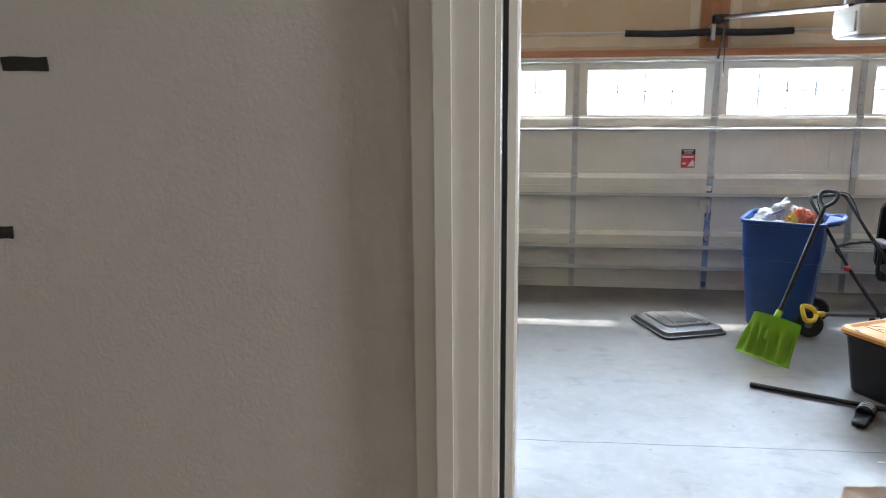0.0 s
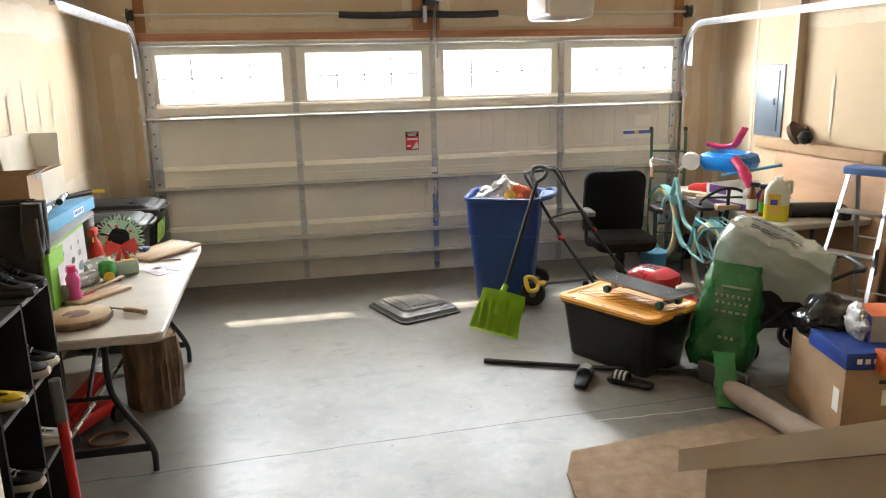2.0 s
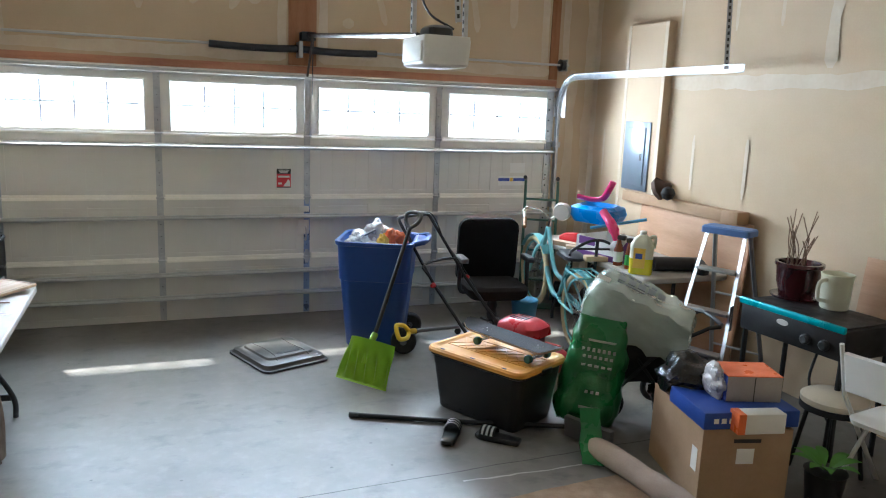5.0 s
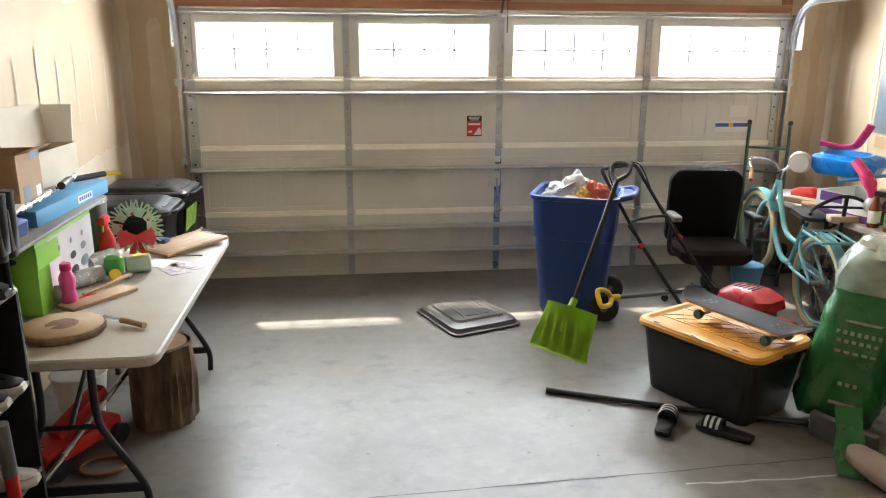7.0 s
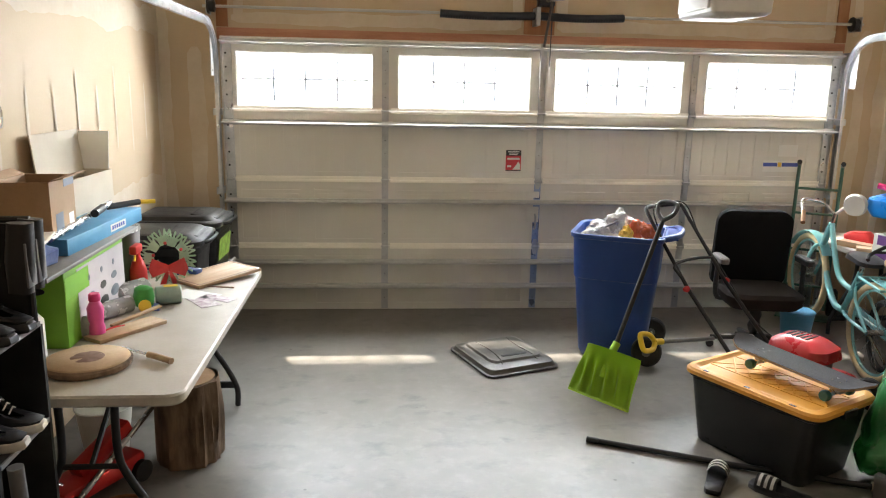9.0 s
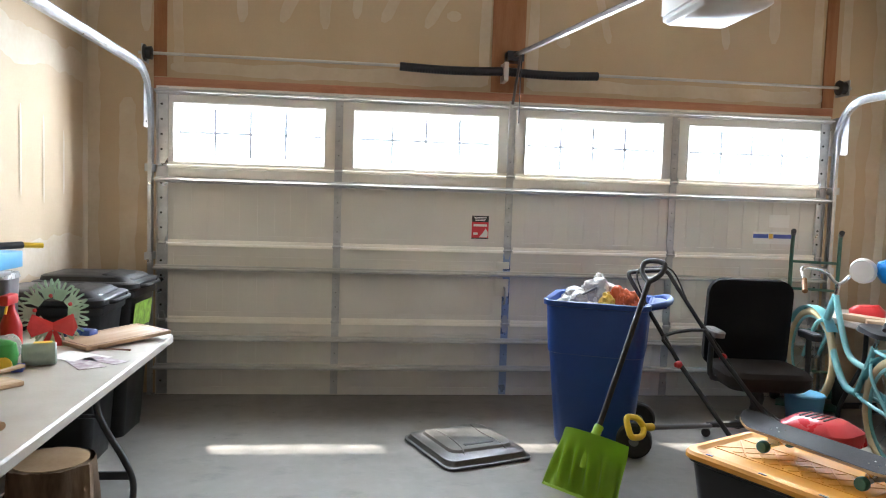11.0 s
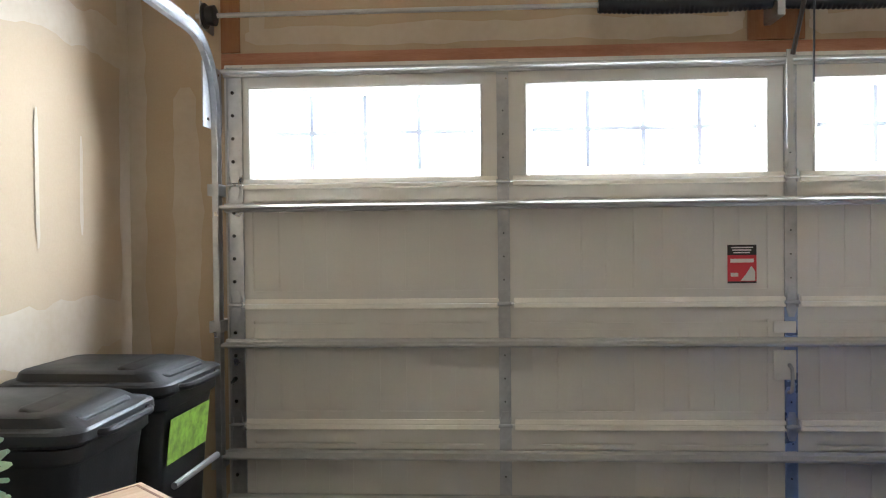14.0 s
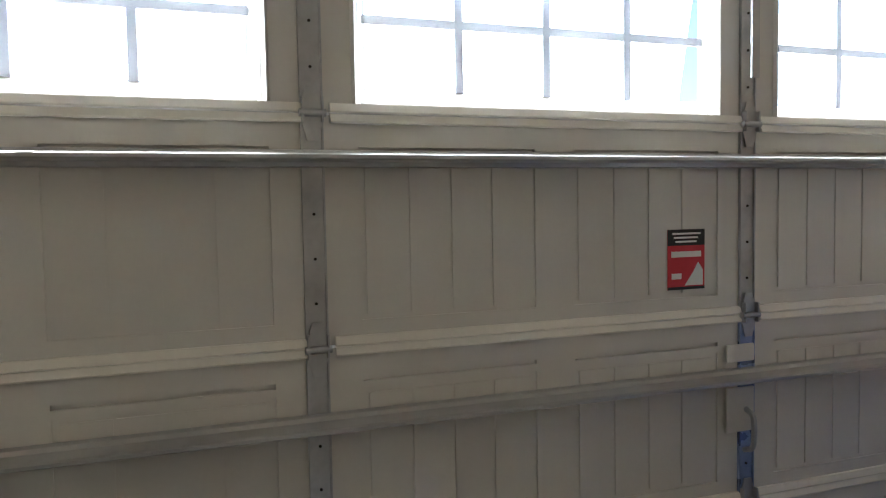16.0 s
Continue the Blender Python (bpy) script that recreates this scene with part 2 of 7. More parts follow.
def lumpy(bm, amount, scale, seed=0.0, levels=0):
    """Uneven surface for soft and rough things."""
    if levels:
        bmesh.ops.subdivide_edges(bm, edges=bm.edges[:], cuts=levels, use_grid_fill=True)
    bm.normal_update()
    for v in bm.verts:
        v.co += v.normal * amount * noise.noise(v.co * scale + Vector((seed, seed * 1.7, 0)))
    return bm


def part(name, bm, material, parent=None, label="", smooth=True, angle=40):
    bmesh.ops.recalc_face_normals(bm, faces=bm.faces[:])
    me = bpy.data.meshes.new(name)
    bm.to_mesh(me)
    bm.free()
    me.materials.append(material)
    if smooth:
        me.polygons.foreach_set("use_smooth", [True] * len(me.polygons))
        me.set_sharp_from_angle(angle=radians(angle))
    ob = new(name, me)
    if parent:
        ob.parent = parent
    if label:
        ob["label"] = label
    return ob


def thing(name, label, category, m=None, group="", kind=""):
    ob = new(name)
    ob.empty_display_size = 0.1
    ob.matrix_world = m if m is not None else Matrix.Identity(4)
    return tagged(ob, label, category, group, kind)


def structure(name, bm, material, label="", smooth=False):
    return tagged(part(name, bm, material, None, "", smooth), label, "", "", "structure")


def words(text, size, m, material, parent, name="lettering", depth=0.0008, align="CENTER"):
    """Raised lettering in the built-in font."""
    cu = bpy.data.curves.new(name, "FONT")
    cu.body, cu.size, cu.extrude, cu.align_x, cu.align_y = text, size, depth, align, "CENTER"
    tmp = bpy.data.objects.new(name, cu)
    me = bpy.data.meshes.new_from_object(tmp)
    bpy.data.objects.remove(tmp)
    me.materials.clear()
    me.materials.append(material)
    ob = new(name, me)
    ob.parent = parent
    ob.matrix_local = m
    return ob


# ---- the setting ----
XL, XR, YF, YB, ZC = -0.47, 5.345, 0.06, -6.285, 3.36
structure("floor", box(XL - 0.15, XR + 0.15, YB - 0.0, 0.18, -0.25, 0.0), M_CONC, "grey smooth concrete garage slab")
structure("ground", box(-60, 60, 0.182, 120, -0.30, -0.03), M_DRIVE, "pale concrete driveway outside")
wall_left = structure("wall_left", box(XL - 0.15, XL, YB - 0.11, 0.30, 0.0, ZC), M_PAPER, "unpainted taped drywall")
wall_right = structure("wall_right", box(XR, XR + 0.15, YB - 0.11, 0.30, 0.0, ZC), M_PAPER, "unpainted taped drywall")
bm = bmesh.new()
DX0, DX1, DZ = 0.015, 4.865, 2.115
bm_box(bm, XL, DX0, YF, 0.18, 0, ZC)
bm_box(bm, DX1, XR, YF, 0.18, 0, ZC)
bm_box(bm, DX0, DX1, YF, 0.18, DZ, ZC)
wall_front = structure("wall_front", bm, M_PAPER, "unpainted taped drywall round the garage door")
bm = bmesh.new()
DL, DR, DT = 0.910, 1.80, 2.60
bm_box(bm, XL, DL - 0.02, YB - 0.11, YB, 0, ZC)
bm_box(bm, DR + 0.02, XR, YB - 0.11, YB, 0, ZC)
bm_box(bm, DL - 0.02, DR + 0.02, YB - 0.11, YB, DT + 0.02, ZC)
bm_box(bm, DL - 0.02, DR + 0.02, YB - 0.11, YB, 0, 0.53)
wall_back = structure("wall_back", bm, M_PAPER, "drywall between garage and house with a doorway")
structure("ceiling", box(XL - 0.15, XR + 0.15, YB - 0.11, 0.30, ZC, ZC + 0.15), M_CEILP, "unpainted taped drywall ceiling")
structure("eave", box(-1.2, 6.2, 0.182, 0.72, 2.955, 3.18), M_TRIM, "roof overhang outside above the garage door")
# hall of the house
HZ = 0.55
structure("hall_floor", box(-0.6, 3.2, -8.6, YB - 0.11, HZ - 0.2, HZ), M_STEP, "wooden hall floor")
structure("hall_ceiling", box(-0.6, 3.2, -8.6, YB - 0.11, 3.0, 3.1), M_PAINT, "painted hall ceiling")
structure("wall_hall_back", box(-0.6, 3.2, -8.75, -8.6, HZ, 3.0), M_PAINT, "beige painted wall")
structure("wall_hall_left", box(-0.75, -0.6, -8.6, YB - 0.125, HZ, 3.0), M_PAINT, "beige painted wall")
structure("wall_hall_right", box(3.2, 3.35, -8.6, YB - 0.125, HZ, 3.0), M_PAINT, "beige painted wall")
bm = bmesh.new()
bm_box(bm, -0.6, DL - 0.02, YB - 0.125, YB - 0.112, HZ, 3.0)
bm_box(bm, DR + 0.02, 3.2, YB - 0.125, YB - 0.112, HZ, 3.0)
bm_box(bm, DL - 0.02, DR + 0.02, YB - 0.125, YB - 0.112, DT + 0.02, 3.0)
wall_hall = structure("wall_hall_front", bm, M_PAINT, "beige painted wall with scuffs")
# door frame: jambs, stop and moulded casing
bm = bmesh.new()
bm_box(bm, DL - 0.018, DL, YB - 0.125, YB + 0.004, HZ, DT)
bm_box(bm, DR, DR + 0.018, YB - 0.125, YB + 0.004, HZ, DT)
bm_box(bm, DL - 0.018, DR + 0.018, YB - 0.125, YB + 0.004, DT, DT + 0.018)
structure("door_frame", bm, M_TRIM, "white painted door jamb")
for side, x in ((-1, DL), (1, DR)):
    bm = bmesh.new()
    for a, b, h in ((0.004, 0.016, 0.012), (0.016, 0.038, 0.018), (0.038, 0.052, 0.024), (0.052, 0.071, 0.018)):
        xs = sorted((x + side * a, x + side * b))
        bm_box(bm, xs[0], xs[1], YB - 0.125 - h, YB - 0.1255, HZ, DT + 0.0035)
    structure("trim_casing", bm, M_TRIM, "white moulded door casing")
structure("trim_casing_top", box(DL - 0.071, DR + 0.071, YB - 0.143, YB - 0.1255, DT + 0.004, DT + 0.071), M_TRIM, "white moulded door casing")
structure("weatherstrip", box(DL + 0.0004, DL + 0.0045, YB - 0.100, YB - 0.086, HZ, DT), M_RUBBER, "dark door seal along the jamb")
structure("trim_door_stop", box(DL + 0.0005, DL + 0.0125, YB - 0.062, YB - 0.010, HZ, DT - 0.001, 0.002, 1), M_TRIM, "white painted door stop")
# steps down into the garage and the knee wall beside them
for i, (ya, yb, z) in enumerate(((YB, YB + 0.28, 0.37), (YB + 0.28, YB + 0.56, 0.185))):
    structure("step_%d" % (i + 1), box(0.76, 1.712, ya, yb, 0, z, 0.01), M_STEP, "wooden garage step")
bm = bmesh.new()
KX0, KX1, KY = 1.717, 1.84, -5.80
prof = [(YB + 0.001, 0.0), (KY, 0.0), (KY, 1.240), (YB + 0.001, 1.535)]
ring_loft(bm, [[Vector((x, y, z)) for y, z in prof] for x in (KX0, KX1)])
structure("knee_wall", bm, M_KNEE, "beige painted knee wall beside the steps")
bm = bmesh.new()
prof = [(YB + 0.002, 1.538), (KY + 0.055, 1.206), (KY + 0.055, 1.246), (YB + 0.002, 1.578)]
ring_loft(bm, [[Vector((x, y, z)) for y, z in prof] for x in (KX0 - 0.018, KX1 + 0.018)])
structure("trim_knee_cap", bm, M_KNEE, "painted sloping wood cap of the knee wall")


MUDS = [0]


def mud(parent, name, axis, at, pts, width, seed):
    """A wavy band of joint compound on a wall (axis x or y) or ceiling (z)."""
    bm = bmesh.new()
    (a0, b0), (a1, b1) = pts
    at += {"x": 1 if at < 2 else -1, "y": -1, "z": -1}[axis] * 0.0006 * (MUDS[0] % 7)
    MUDS[0] += 1
    L = math.hypot(a1 - a0, b1 - b0)
    n = max(3, int(L / 0.05))
    ux, uy = (a1 - a0) / L, (b1 - b0) / L
    rows = []
    for i in range(n + 1):
        t = L * i / n
        w0 = width / 2 * (1 + 0.45 * noise.noise((t * 3.1, seed, 0.3)) + 0.25 * noise.noise((t * 11, seed, 4.3)))
        w1 = width / 2 * (1 + 0.45 * noise.noise((t * 3.1, seed, 9.3)) + 0.25 * noise.noise((t * 11, seed, 7.3)))
        if i in (0, n):
            w0, w1 = w0 * 0.4, w1 * 0.4
        rows.append([(a0 + ux * t - uy * w, b0 + uy * t + ux * w) for w in (-w0, w1)])
    vs = []
    for r in rows:
        vs.append([bm.verts.new({"x": (at, a, b), "y": (a, at, b), "z": (a, b, at)}[axis]) for a, b in r])
    for p, q in zip(vs, vs[1:]):
        bm.faces.new((p[0], p[1], q[1], q[0]))
    return part(name, bm, M_MUD, parent, smooth=False)


rnd = random.Random(4)
# front wall: seams and screw streaks
f = YF - 0.003
mud(wall_front, "joint_compound", "y", f, ((XL + 0.03, 0.1), (XL + 0.03, ZC)), 0.10, 1)
mud(wall_front, "joint_compound", "y", f, ((-0.20, 0.1), (-0.20, 2.05)), 0.12, 2)
mud(wall_front, "joint_compound", "y", f, ((-0.08, 2.5), (-0.08, ZC)), 0.06, 3)
mud(wall_front, "joint_compound", "y", f, ((XR - 0.05, 0.1), (XR - 0.05, ZC)), 0.12, 5)
mud(wall_front, "joint_compound", "y", f, ((5.10, 0.4), (5.10, 2.3)), 0.10, 6)
for x in (0.13, 2.25, 2.60, 4.77, 5.0):
    mud(wall_front, "joint_compound", "y", f, ((x, 2.25), (x, ZC - 0.02)), 0.07, x)
mud(wall_front, "joint_compound", "y", f, ((0.08, ZC - 0.04), (4.9, ZC - 0.04)), 0.08, 8)
mud(wall_front, "joint_compound", "y", f, ((0.08, 2.27), (2.28, 2.27)), 0.09, 9)
mud(wall_front, "joint_compound", "y", f, ((2.56, 2.27), (4.84, 2.27)), 0.09, 10)
for x, lean in ((0.55, 0), (0.92, 0.2), (1.12, 0), (1.36, 0.05), (1.62, 0.2), (1.95, 0.25), (3.1, -0.12), (4.0, -0.1), (4.42, 0)):
    mud(wall_front, "joint_compound", "y", f, ((x - lean / 2, 2.62 + rnd.uniform(-.05, .05)), (x + lean / 2, 3.08 + rnd.uniform(-.05, .08))), 0.07, x * 3)
for x, z in ((2.02, 2.72), (2.82, 2.58)):
    mud(wall_front, "joint_compound", "y", f, ((x - 0.05, z), (x + 0.05, z)), 0.08, x)
# left wall
f = XL + 0.003
mud(wall_left, "joint_compound", "x", f, ((YB, 2.22), (YF - 0.02, 2.22)), 0.19, 11)
mud(wall_left, "joint_compound", "x", f, ((YB, 1.02), (YF - 0.02, 1.00)), 0.20, 12)
mud(wall_left, "joint_compound", "x", f, ((YF - 0.05, 0.1), (YF - 0.05, ZC)), 0.10, 13)
mud(wall_left, "joint_compound", "x", f, ((YB, ZC - 0.05), (YF, ZC - 0.05)), 0.10, 14)
mud(wall_left, "joint_compound", "x", f, ((-2.62, 2.3), (-2.62, ZC)), 0.10, 15)
for k in range(9):
    y = -0.35 - 0.30 * k
    mud(wall_left, "joint_compound", "x", f, ((y, 1.35 + rnd.uniform(-.05, .05)), (y, 1.85 + rnd.uniform(-.1, .05))), 0.024, 20 + k)
# right wall
f = XR - 0.003
mud(wall_right, "joint_compound", "x", f, ((YB, 2.17), (-1.0, 2.17)), 0.10, 31)
mud(wall_right, "joint_compound", "x", f, ((-2.8, 2.25), (-2.8, ZC)), 0.10, 32)
mud(wall_right, "joint_compound", "x", f, ((YB, ZC - 0.05), (YF, ZC - 0.05)), 0.11, 33)
mud(wall_right, "joint_compound", "x", f, ((YF - 0.05, 0.1), (YF - 0.05, ZC)), 0.10, 34)
for k, y in enumerate((-1.25, -1.9, -2.35, -3.4, -0.22, -1.55, -2.15)):
    z0 = 2.55 if k < 4 else 1.3
    mud(wall_right, "joint_compound", "x", f, ((y, z0), (y, z0 + 0.45)), 0.032, 36 + k)
# ceiling seams
ceil = bpy.data.objects["ceiling"]
bm = bmesh.new()
f = ZC - 0.003
for k, x in enumerate((0.59, 1.80, 2.97, 4.16)):
    n = 60
    rows = []
    for i in range(n + 1):
        y = YB + (YF - YB) * i / n
        w0, w1 = (0.055 * (1 + 0.5 * noise.noise((y * 2, k, q))) for q in (1.5, 6.5))
        rows.append([bm.verts.new((x - w0, y, f)), bm.verts.new((x + w1, y, f))])
    for p, q in zip(rows, rows[1:]):
        bm.faces.new((p[0], p[1], q[1], q[0]))
for x, y, L in ((0.0, -1.1, .5), (1.2, -1.9, .55), (1.2, -2.25, .6), (1.2, -2.75, .6), (2.4, -1.6, .5), (2.4, -2.6, .5), (3.5, -1.1, 1.0), (4.75, -1.2, 0.9), (4.75, -2.5, 1.0), (3.55, -2.9, .9)):
    a, b = x - L / 2, x + L / 2
    rows = [[bm.verts.new((a + (b - a) * i / 8, y + s * 0.02 * (1 + 0.6 * noise.noise((i * .7, x, s))), f)) for s in (-1, 1)] for i in range(9)]
    for p, q in zip(rows, rows[1:]):
        bm.faces.new((p[0], p[1], q[1], q[0]))
structure("ceiling_joint_compound", bm, M_CMUD, "pale taped seams across the ceiling")

# framing lumber and header board left showing round the door
for x0, x1 in ((-0.03, 0.055), (2.30, 2.54), (4.83, 4.92)):
    structure("trim_stud", box(x0, x1, YF - 0.012, YF + 0.002, 2.20, ZC - 0.002), M_STUD, "bare orange-brown framing lumber")
structure("trim_header", box(-0.03, 4.92, YF - 0.010, YF + 0.002, 2.105, 2.195), M_HEADER, "bare reddish header board")

# ---- garage door ----
gdoor = thing("garage_door", "white insulated steel sectional garage door with four windows, closed", "garage door")
SEC = 0.533
for i in range(3):
    z0, z1 = SEC * i + 0.004, SEC * (i + 1) - 0.002
    sec = part("section", box(0.0, 4.88, 0.012, 0.05, z0, z1, 0.003, 1), M_DOORW, gdoor, smooth=False)
    bm = bmesh.new()
    ya, yb = 0.0, 0.013
    pz0, pz1 = z0 + 0.055, z0 + 0.425
    xs = []
    for b in range(4):
        for a0, a1 in ((0.12, 0.573), (0.683, 1.138)):
            xs.append((1.22 * b + a0, 1.22 * b + a1))
    edge = 0.0
    for a0, a1 in xs:
        bm_box(bm, edge, a0, ya, yb, z0, z1)
        bm_box(bm, a0, a1, ya, yb, z0, pz0)
        bm_box(bm, a0, a1, ya, yb, pz1, pz1 + 0.018)
        bm_box(bm, a0, a1, ya, yb, pz1 + 0.030, z1)
        bm_box(bm, a0, a1, ya + 0.0065, yb, pz0, pz1)
        g = 0.012
        w = (a1 - a0 - 2 * g) / 4
        for k in range(4):
            bm_box(bm, a0 + g + k * w + 0.003, a0 + g + (k + 1) * w - 0.003, ya + 0.0026, yb, pz0 + g, pz1 - g)
        edge = a1
    bm_box(bm, edge, 4.88, ya, yb, z0, z1)
    part("embossed_skin", bm, M_DOORW, sec, smooth=False)
# top section with windows
z0, z1 = SEC * 3 + 0.004, SEC * 4
wz0, wz1 = 1.662, 1.990
bm = bmesh.new()
bm_box(bm, 0, 4.88, 0.0, 0.05, z0, wz0 - 0.050)
bm_box(bm, 0, 4.88, 0.0, 0.05, wz1 + 0.02, z1)
edge = 0.0
for x0, x1 in WIN:
    bm_box(bm, edge, x0 - 0.02, 0.0, 0.05, wz0 - 0.050, wz1 + 0.02)
    edge = x1 + 0.02
bm_box(bm, edge, 4.88, 0.0, 0.05, wz0 - 0.050, wz1 + 0.02)
top = part("section", bm, M_DOORW, gdoor, smooth=False)
for x0, x1 in WIN:
    bm = bmesh.new()
    def border(side, low):
        return [(x0 - side, wz0 - low), (x1 + side, wz0 - low), (x1 + side, wz1 + side), (x0 - side, wz1 + side)]
    ring_loft(bm, [[Vector((x, y, z)) for x, z in border(side, low)] for side, low, y in ((0.038, 0.057, -0.001), (0.031, 0.053, -0.011), (0.018, 0.048, 0.003), (0.0, 0.0, 0.040), (0.0, 0.0, 0.046))], False, False)
    fr = part("window_frame", bm, M_PLASTW, gdoor, smooth=False)
    bm = bmesh.new()
    for k in range(1, 4):
        xm = x0 + (x1 - x0) * k / 4
        bm_box(bm, xm - 0.0105, xm + 0.0105, 0.030, 0.042, wz0, wz1)
    zm = (wz0 + wz1) / 2
    bm_box(bm, x0, x1, 0.031, 0.041, zm - 0.0105, zm + 0.0105)
    part("muntin", bm, M_GRID, fr, smooth=False)
    pane = part("pane", box(x0 + 0.001, x1 - 0.001, 0.018, 0.021, wz0 + 0.001, wz1 - 0.001), M_GLASS, fr, smooth=False)
    pane.visible_shadow = False
# meeting-rail lips, in the paler steel that paints in light from above
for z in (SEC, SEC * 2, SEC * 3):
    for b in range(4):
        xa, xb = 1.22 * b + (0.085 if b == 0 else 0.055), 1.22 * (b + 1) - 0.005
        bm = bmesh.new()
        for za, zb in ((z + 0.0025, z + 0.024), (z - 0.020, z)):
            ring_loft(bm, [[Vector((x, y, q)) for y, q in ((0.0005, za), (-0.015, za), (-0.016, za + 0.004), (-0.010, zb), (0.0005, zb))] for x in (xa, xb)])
        part("meeting_rail", bm, M_DOORLIP_LIT, gdoor, smooth=False)
for z in (2.095, 1.498, 0.895, 0.405, 0.205):
    bm = bmesh.new()
    prof = [(0.0, 0.034), (-0.012, 0.030), (-0.014, 0.014), (-0.048, 0.012), (-0.052, 0.006), (-0.052, -0.006), (-0.048, -0.012), (-0.014, -0.014), (-0.012, -0.030), (0.0, -0.034)]
    prof = [(-0.004 + a * (1.0 if z > 2 else 1.65), b * 0.60) for a, b in prof]
    ring_loft(bm, [[Vector((x, y, z + q)) for y, q in prof] for x in (0.0, 4.88)], True, True)
    part("strut", bm, M_STRUT, gdoor, smooth=False)
for k in range(5):
    xa = (0.012, 1.207, 2.427, 3.647, 4.80)[k]
    xb = xa + (0.07 if k in (0, 4) else 0.052)
    for i in range(4):
        za, zb = SEC * i + 0.012, SEC * (i + 1) - 0.012
        bm = bmesh.new()
        bm_box(bm, xa, xb, -0.006, -0.0008, za, zb)
        bm_box(bm, xa, xa + 0.004, -0.011, -0.006, za, zb)
        bm_box(bm, xb - 0.004, xb, -0.011, -0.006, za, zb)
        # lower middle stile: same steel, its bluish reflection is painted on
        st = part("stile", bm, M_GALV_BLUE if (k == 2 and i in (0, 1)) else M_GALV, gdoor, smooth=False)
        bm = bmesh.new()
        for q in range(4 if k in (0, 4) else 3):
            zz = za + (zb - za) * (0.18 + 0.2 * q)
            moved(tube([(xa + 0.026, -0.0095, zz), (xa + 0.026, -0.0055, zz)], 0.008 if k in (0, 4) else 0.0035, 8, bm=bm), Matrix.Identity(4))
        part("punched_hole", bm, M_RUBBER, st)
        if i < 3:
            zh = SEC * (i + 1)
            bm = bmesh.new()
            c = (xa + xb) / 2
            prof = [(-0.012, -0.062), (0.012, -0.062), (0.024, -0.02), (0.024, 0.02), (0.012, 0.062), (-0.012, 0.062), (-0.024, 0.02), (-0.024, -0.02)]
            ring_loft(bm, [[Vector((c + a, y, zh + q)) for a, q in prof] for y in (-0.016, -0.012)])
            tube([(c - 0.03, -0.022, zh), (c + 0.03, -0.022, zh)], 0.009, 10, bm=bm)
            bm_box(bm, c - 0.024, c - 0.020, -0.03, -0.012, zh - 0.02, zh + 0.035)
            bm_box(bm, c + 0.020, c + 0.024, -0.03, -0.012, zh - 0.02, zh + 0.035)
            part("hinge", bm, M_GALV, gdoor, "galvanised hinge")
part("bottom_seal", box(0, 4.88, 0.004, 0.05, 0.0, 0.02, 0.004), M_RUBBER, gdoor)
# handle plate, lock and arm bracket on the middle stile
part("bracket_plate", box(2.375, 2.47, -0.020, -0.0125, 0.935, 0.985, 0.003), M_PLASTW, gdoor, "white plate")
part("lock_plate", box(2.375, 2.47, -0.020, -0.0125, 0.735, 0.862, 0.003), M_PLASTW, gdoor, "white lock plate")
part("handle", tube([(2.44, -0.02, 0.80), (2.44, -0.05, 0.78), (2.44, -0.05, 0.70), (2.44, -0.015, 0.68)], 0.008, 8, 4), M_GALV, gdoor, "steel handle")
arm = part("opener_arm", box(2.42, 2.445, -0.06, -0.053, 1.72, 2.13), M_STRUT, gdoor)
# warning sticker and maker's label
M_RED = mat("sticker_red", (0.62, 0.035, 0.05), 0.5, scale=10, mix=0.15, bump=0)
M_INK = mat("ink_black", (0.02, 0.02, 0.02), 0.5, mix=0.2, bump=0)
M_WHITE = mat("paper_white", (0.80, 0.79, 0.75), 0.6, scale=8, mix=0.1, bump=0.02)
M_INKB = mat("ink_blue", (0.05, 0.09, 0.42), 0.5, mix=0.1, bump=0)
M_YEL = mat("label_yellow", (0.85, 0.55, 0.08), 0.5, mix=0.1, bump=0)
stick = part("warning_sticker", box(2.190, 2.312, -0.0012, -0.0002, 1.147, 1.312), M_RED, gdoor, "red and black warning sticker with small print", smooth=False)
bm = bmesh.new()
bm_box(bm, 2.190, 2.312, -0.0016, -0.0013, 1.268, 1.312)
bm_box(bm, 2.190, 2.312, -0.0016, -0.0013, 1.147, 1.155)
part("black_band", bm, M_INK, stick, smooth=False)
bm = bmesh.new()
for k, (a, b) in enumerate(((2.205, 2.298), (2.21, 2.29), (2.215, 2.285))):
    bm_box(bm, a, b, -0.0020, -0.0017, 1.298 - 0.011 * k, 1.303 - 0.011 * k)
bm_box(bm, 2.202, 2.300, -0.0020, -0.0013, 1.236, 1.252)
bm_box(bm, 2.203, 2.235, -0.0020, -0.0013, 1.176, 1.192)
v = [bm.verts.new((x, -0.0019, z)) for x, z in ((2.245, 1.158), (2.306, 1.158), (2.306, 1.20), (2.29, 1.222), (2.27, 1.19))]
bm.faces.new(v)
part("print_bars", bm, M_WHITE, stick, smooth=False)
lab = part("maker_label", box(4.32, 4.63, -0.0012, -0.0002, 1.165, 1.255), M_WHITE, gdoor, "white label with a blue stripe", smooth=False)
bm = box(4.32, 4.44, -0.0017, -0.0013, 1.208, 1.238)
bm_box(bm, 4.48, 4.63, -0.0017, -0.0013, 1.208, 1.238)
part("blue_stripe", bm, M_INKB, lab, smooth=False)
part("yellow_mark", box(4.445, 4.475, -0.0017, -0.0013, 1.205, 1.241), M_YEL, lab, smooth=False)
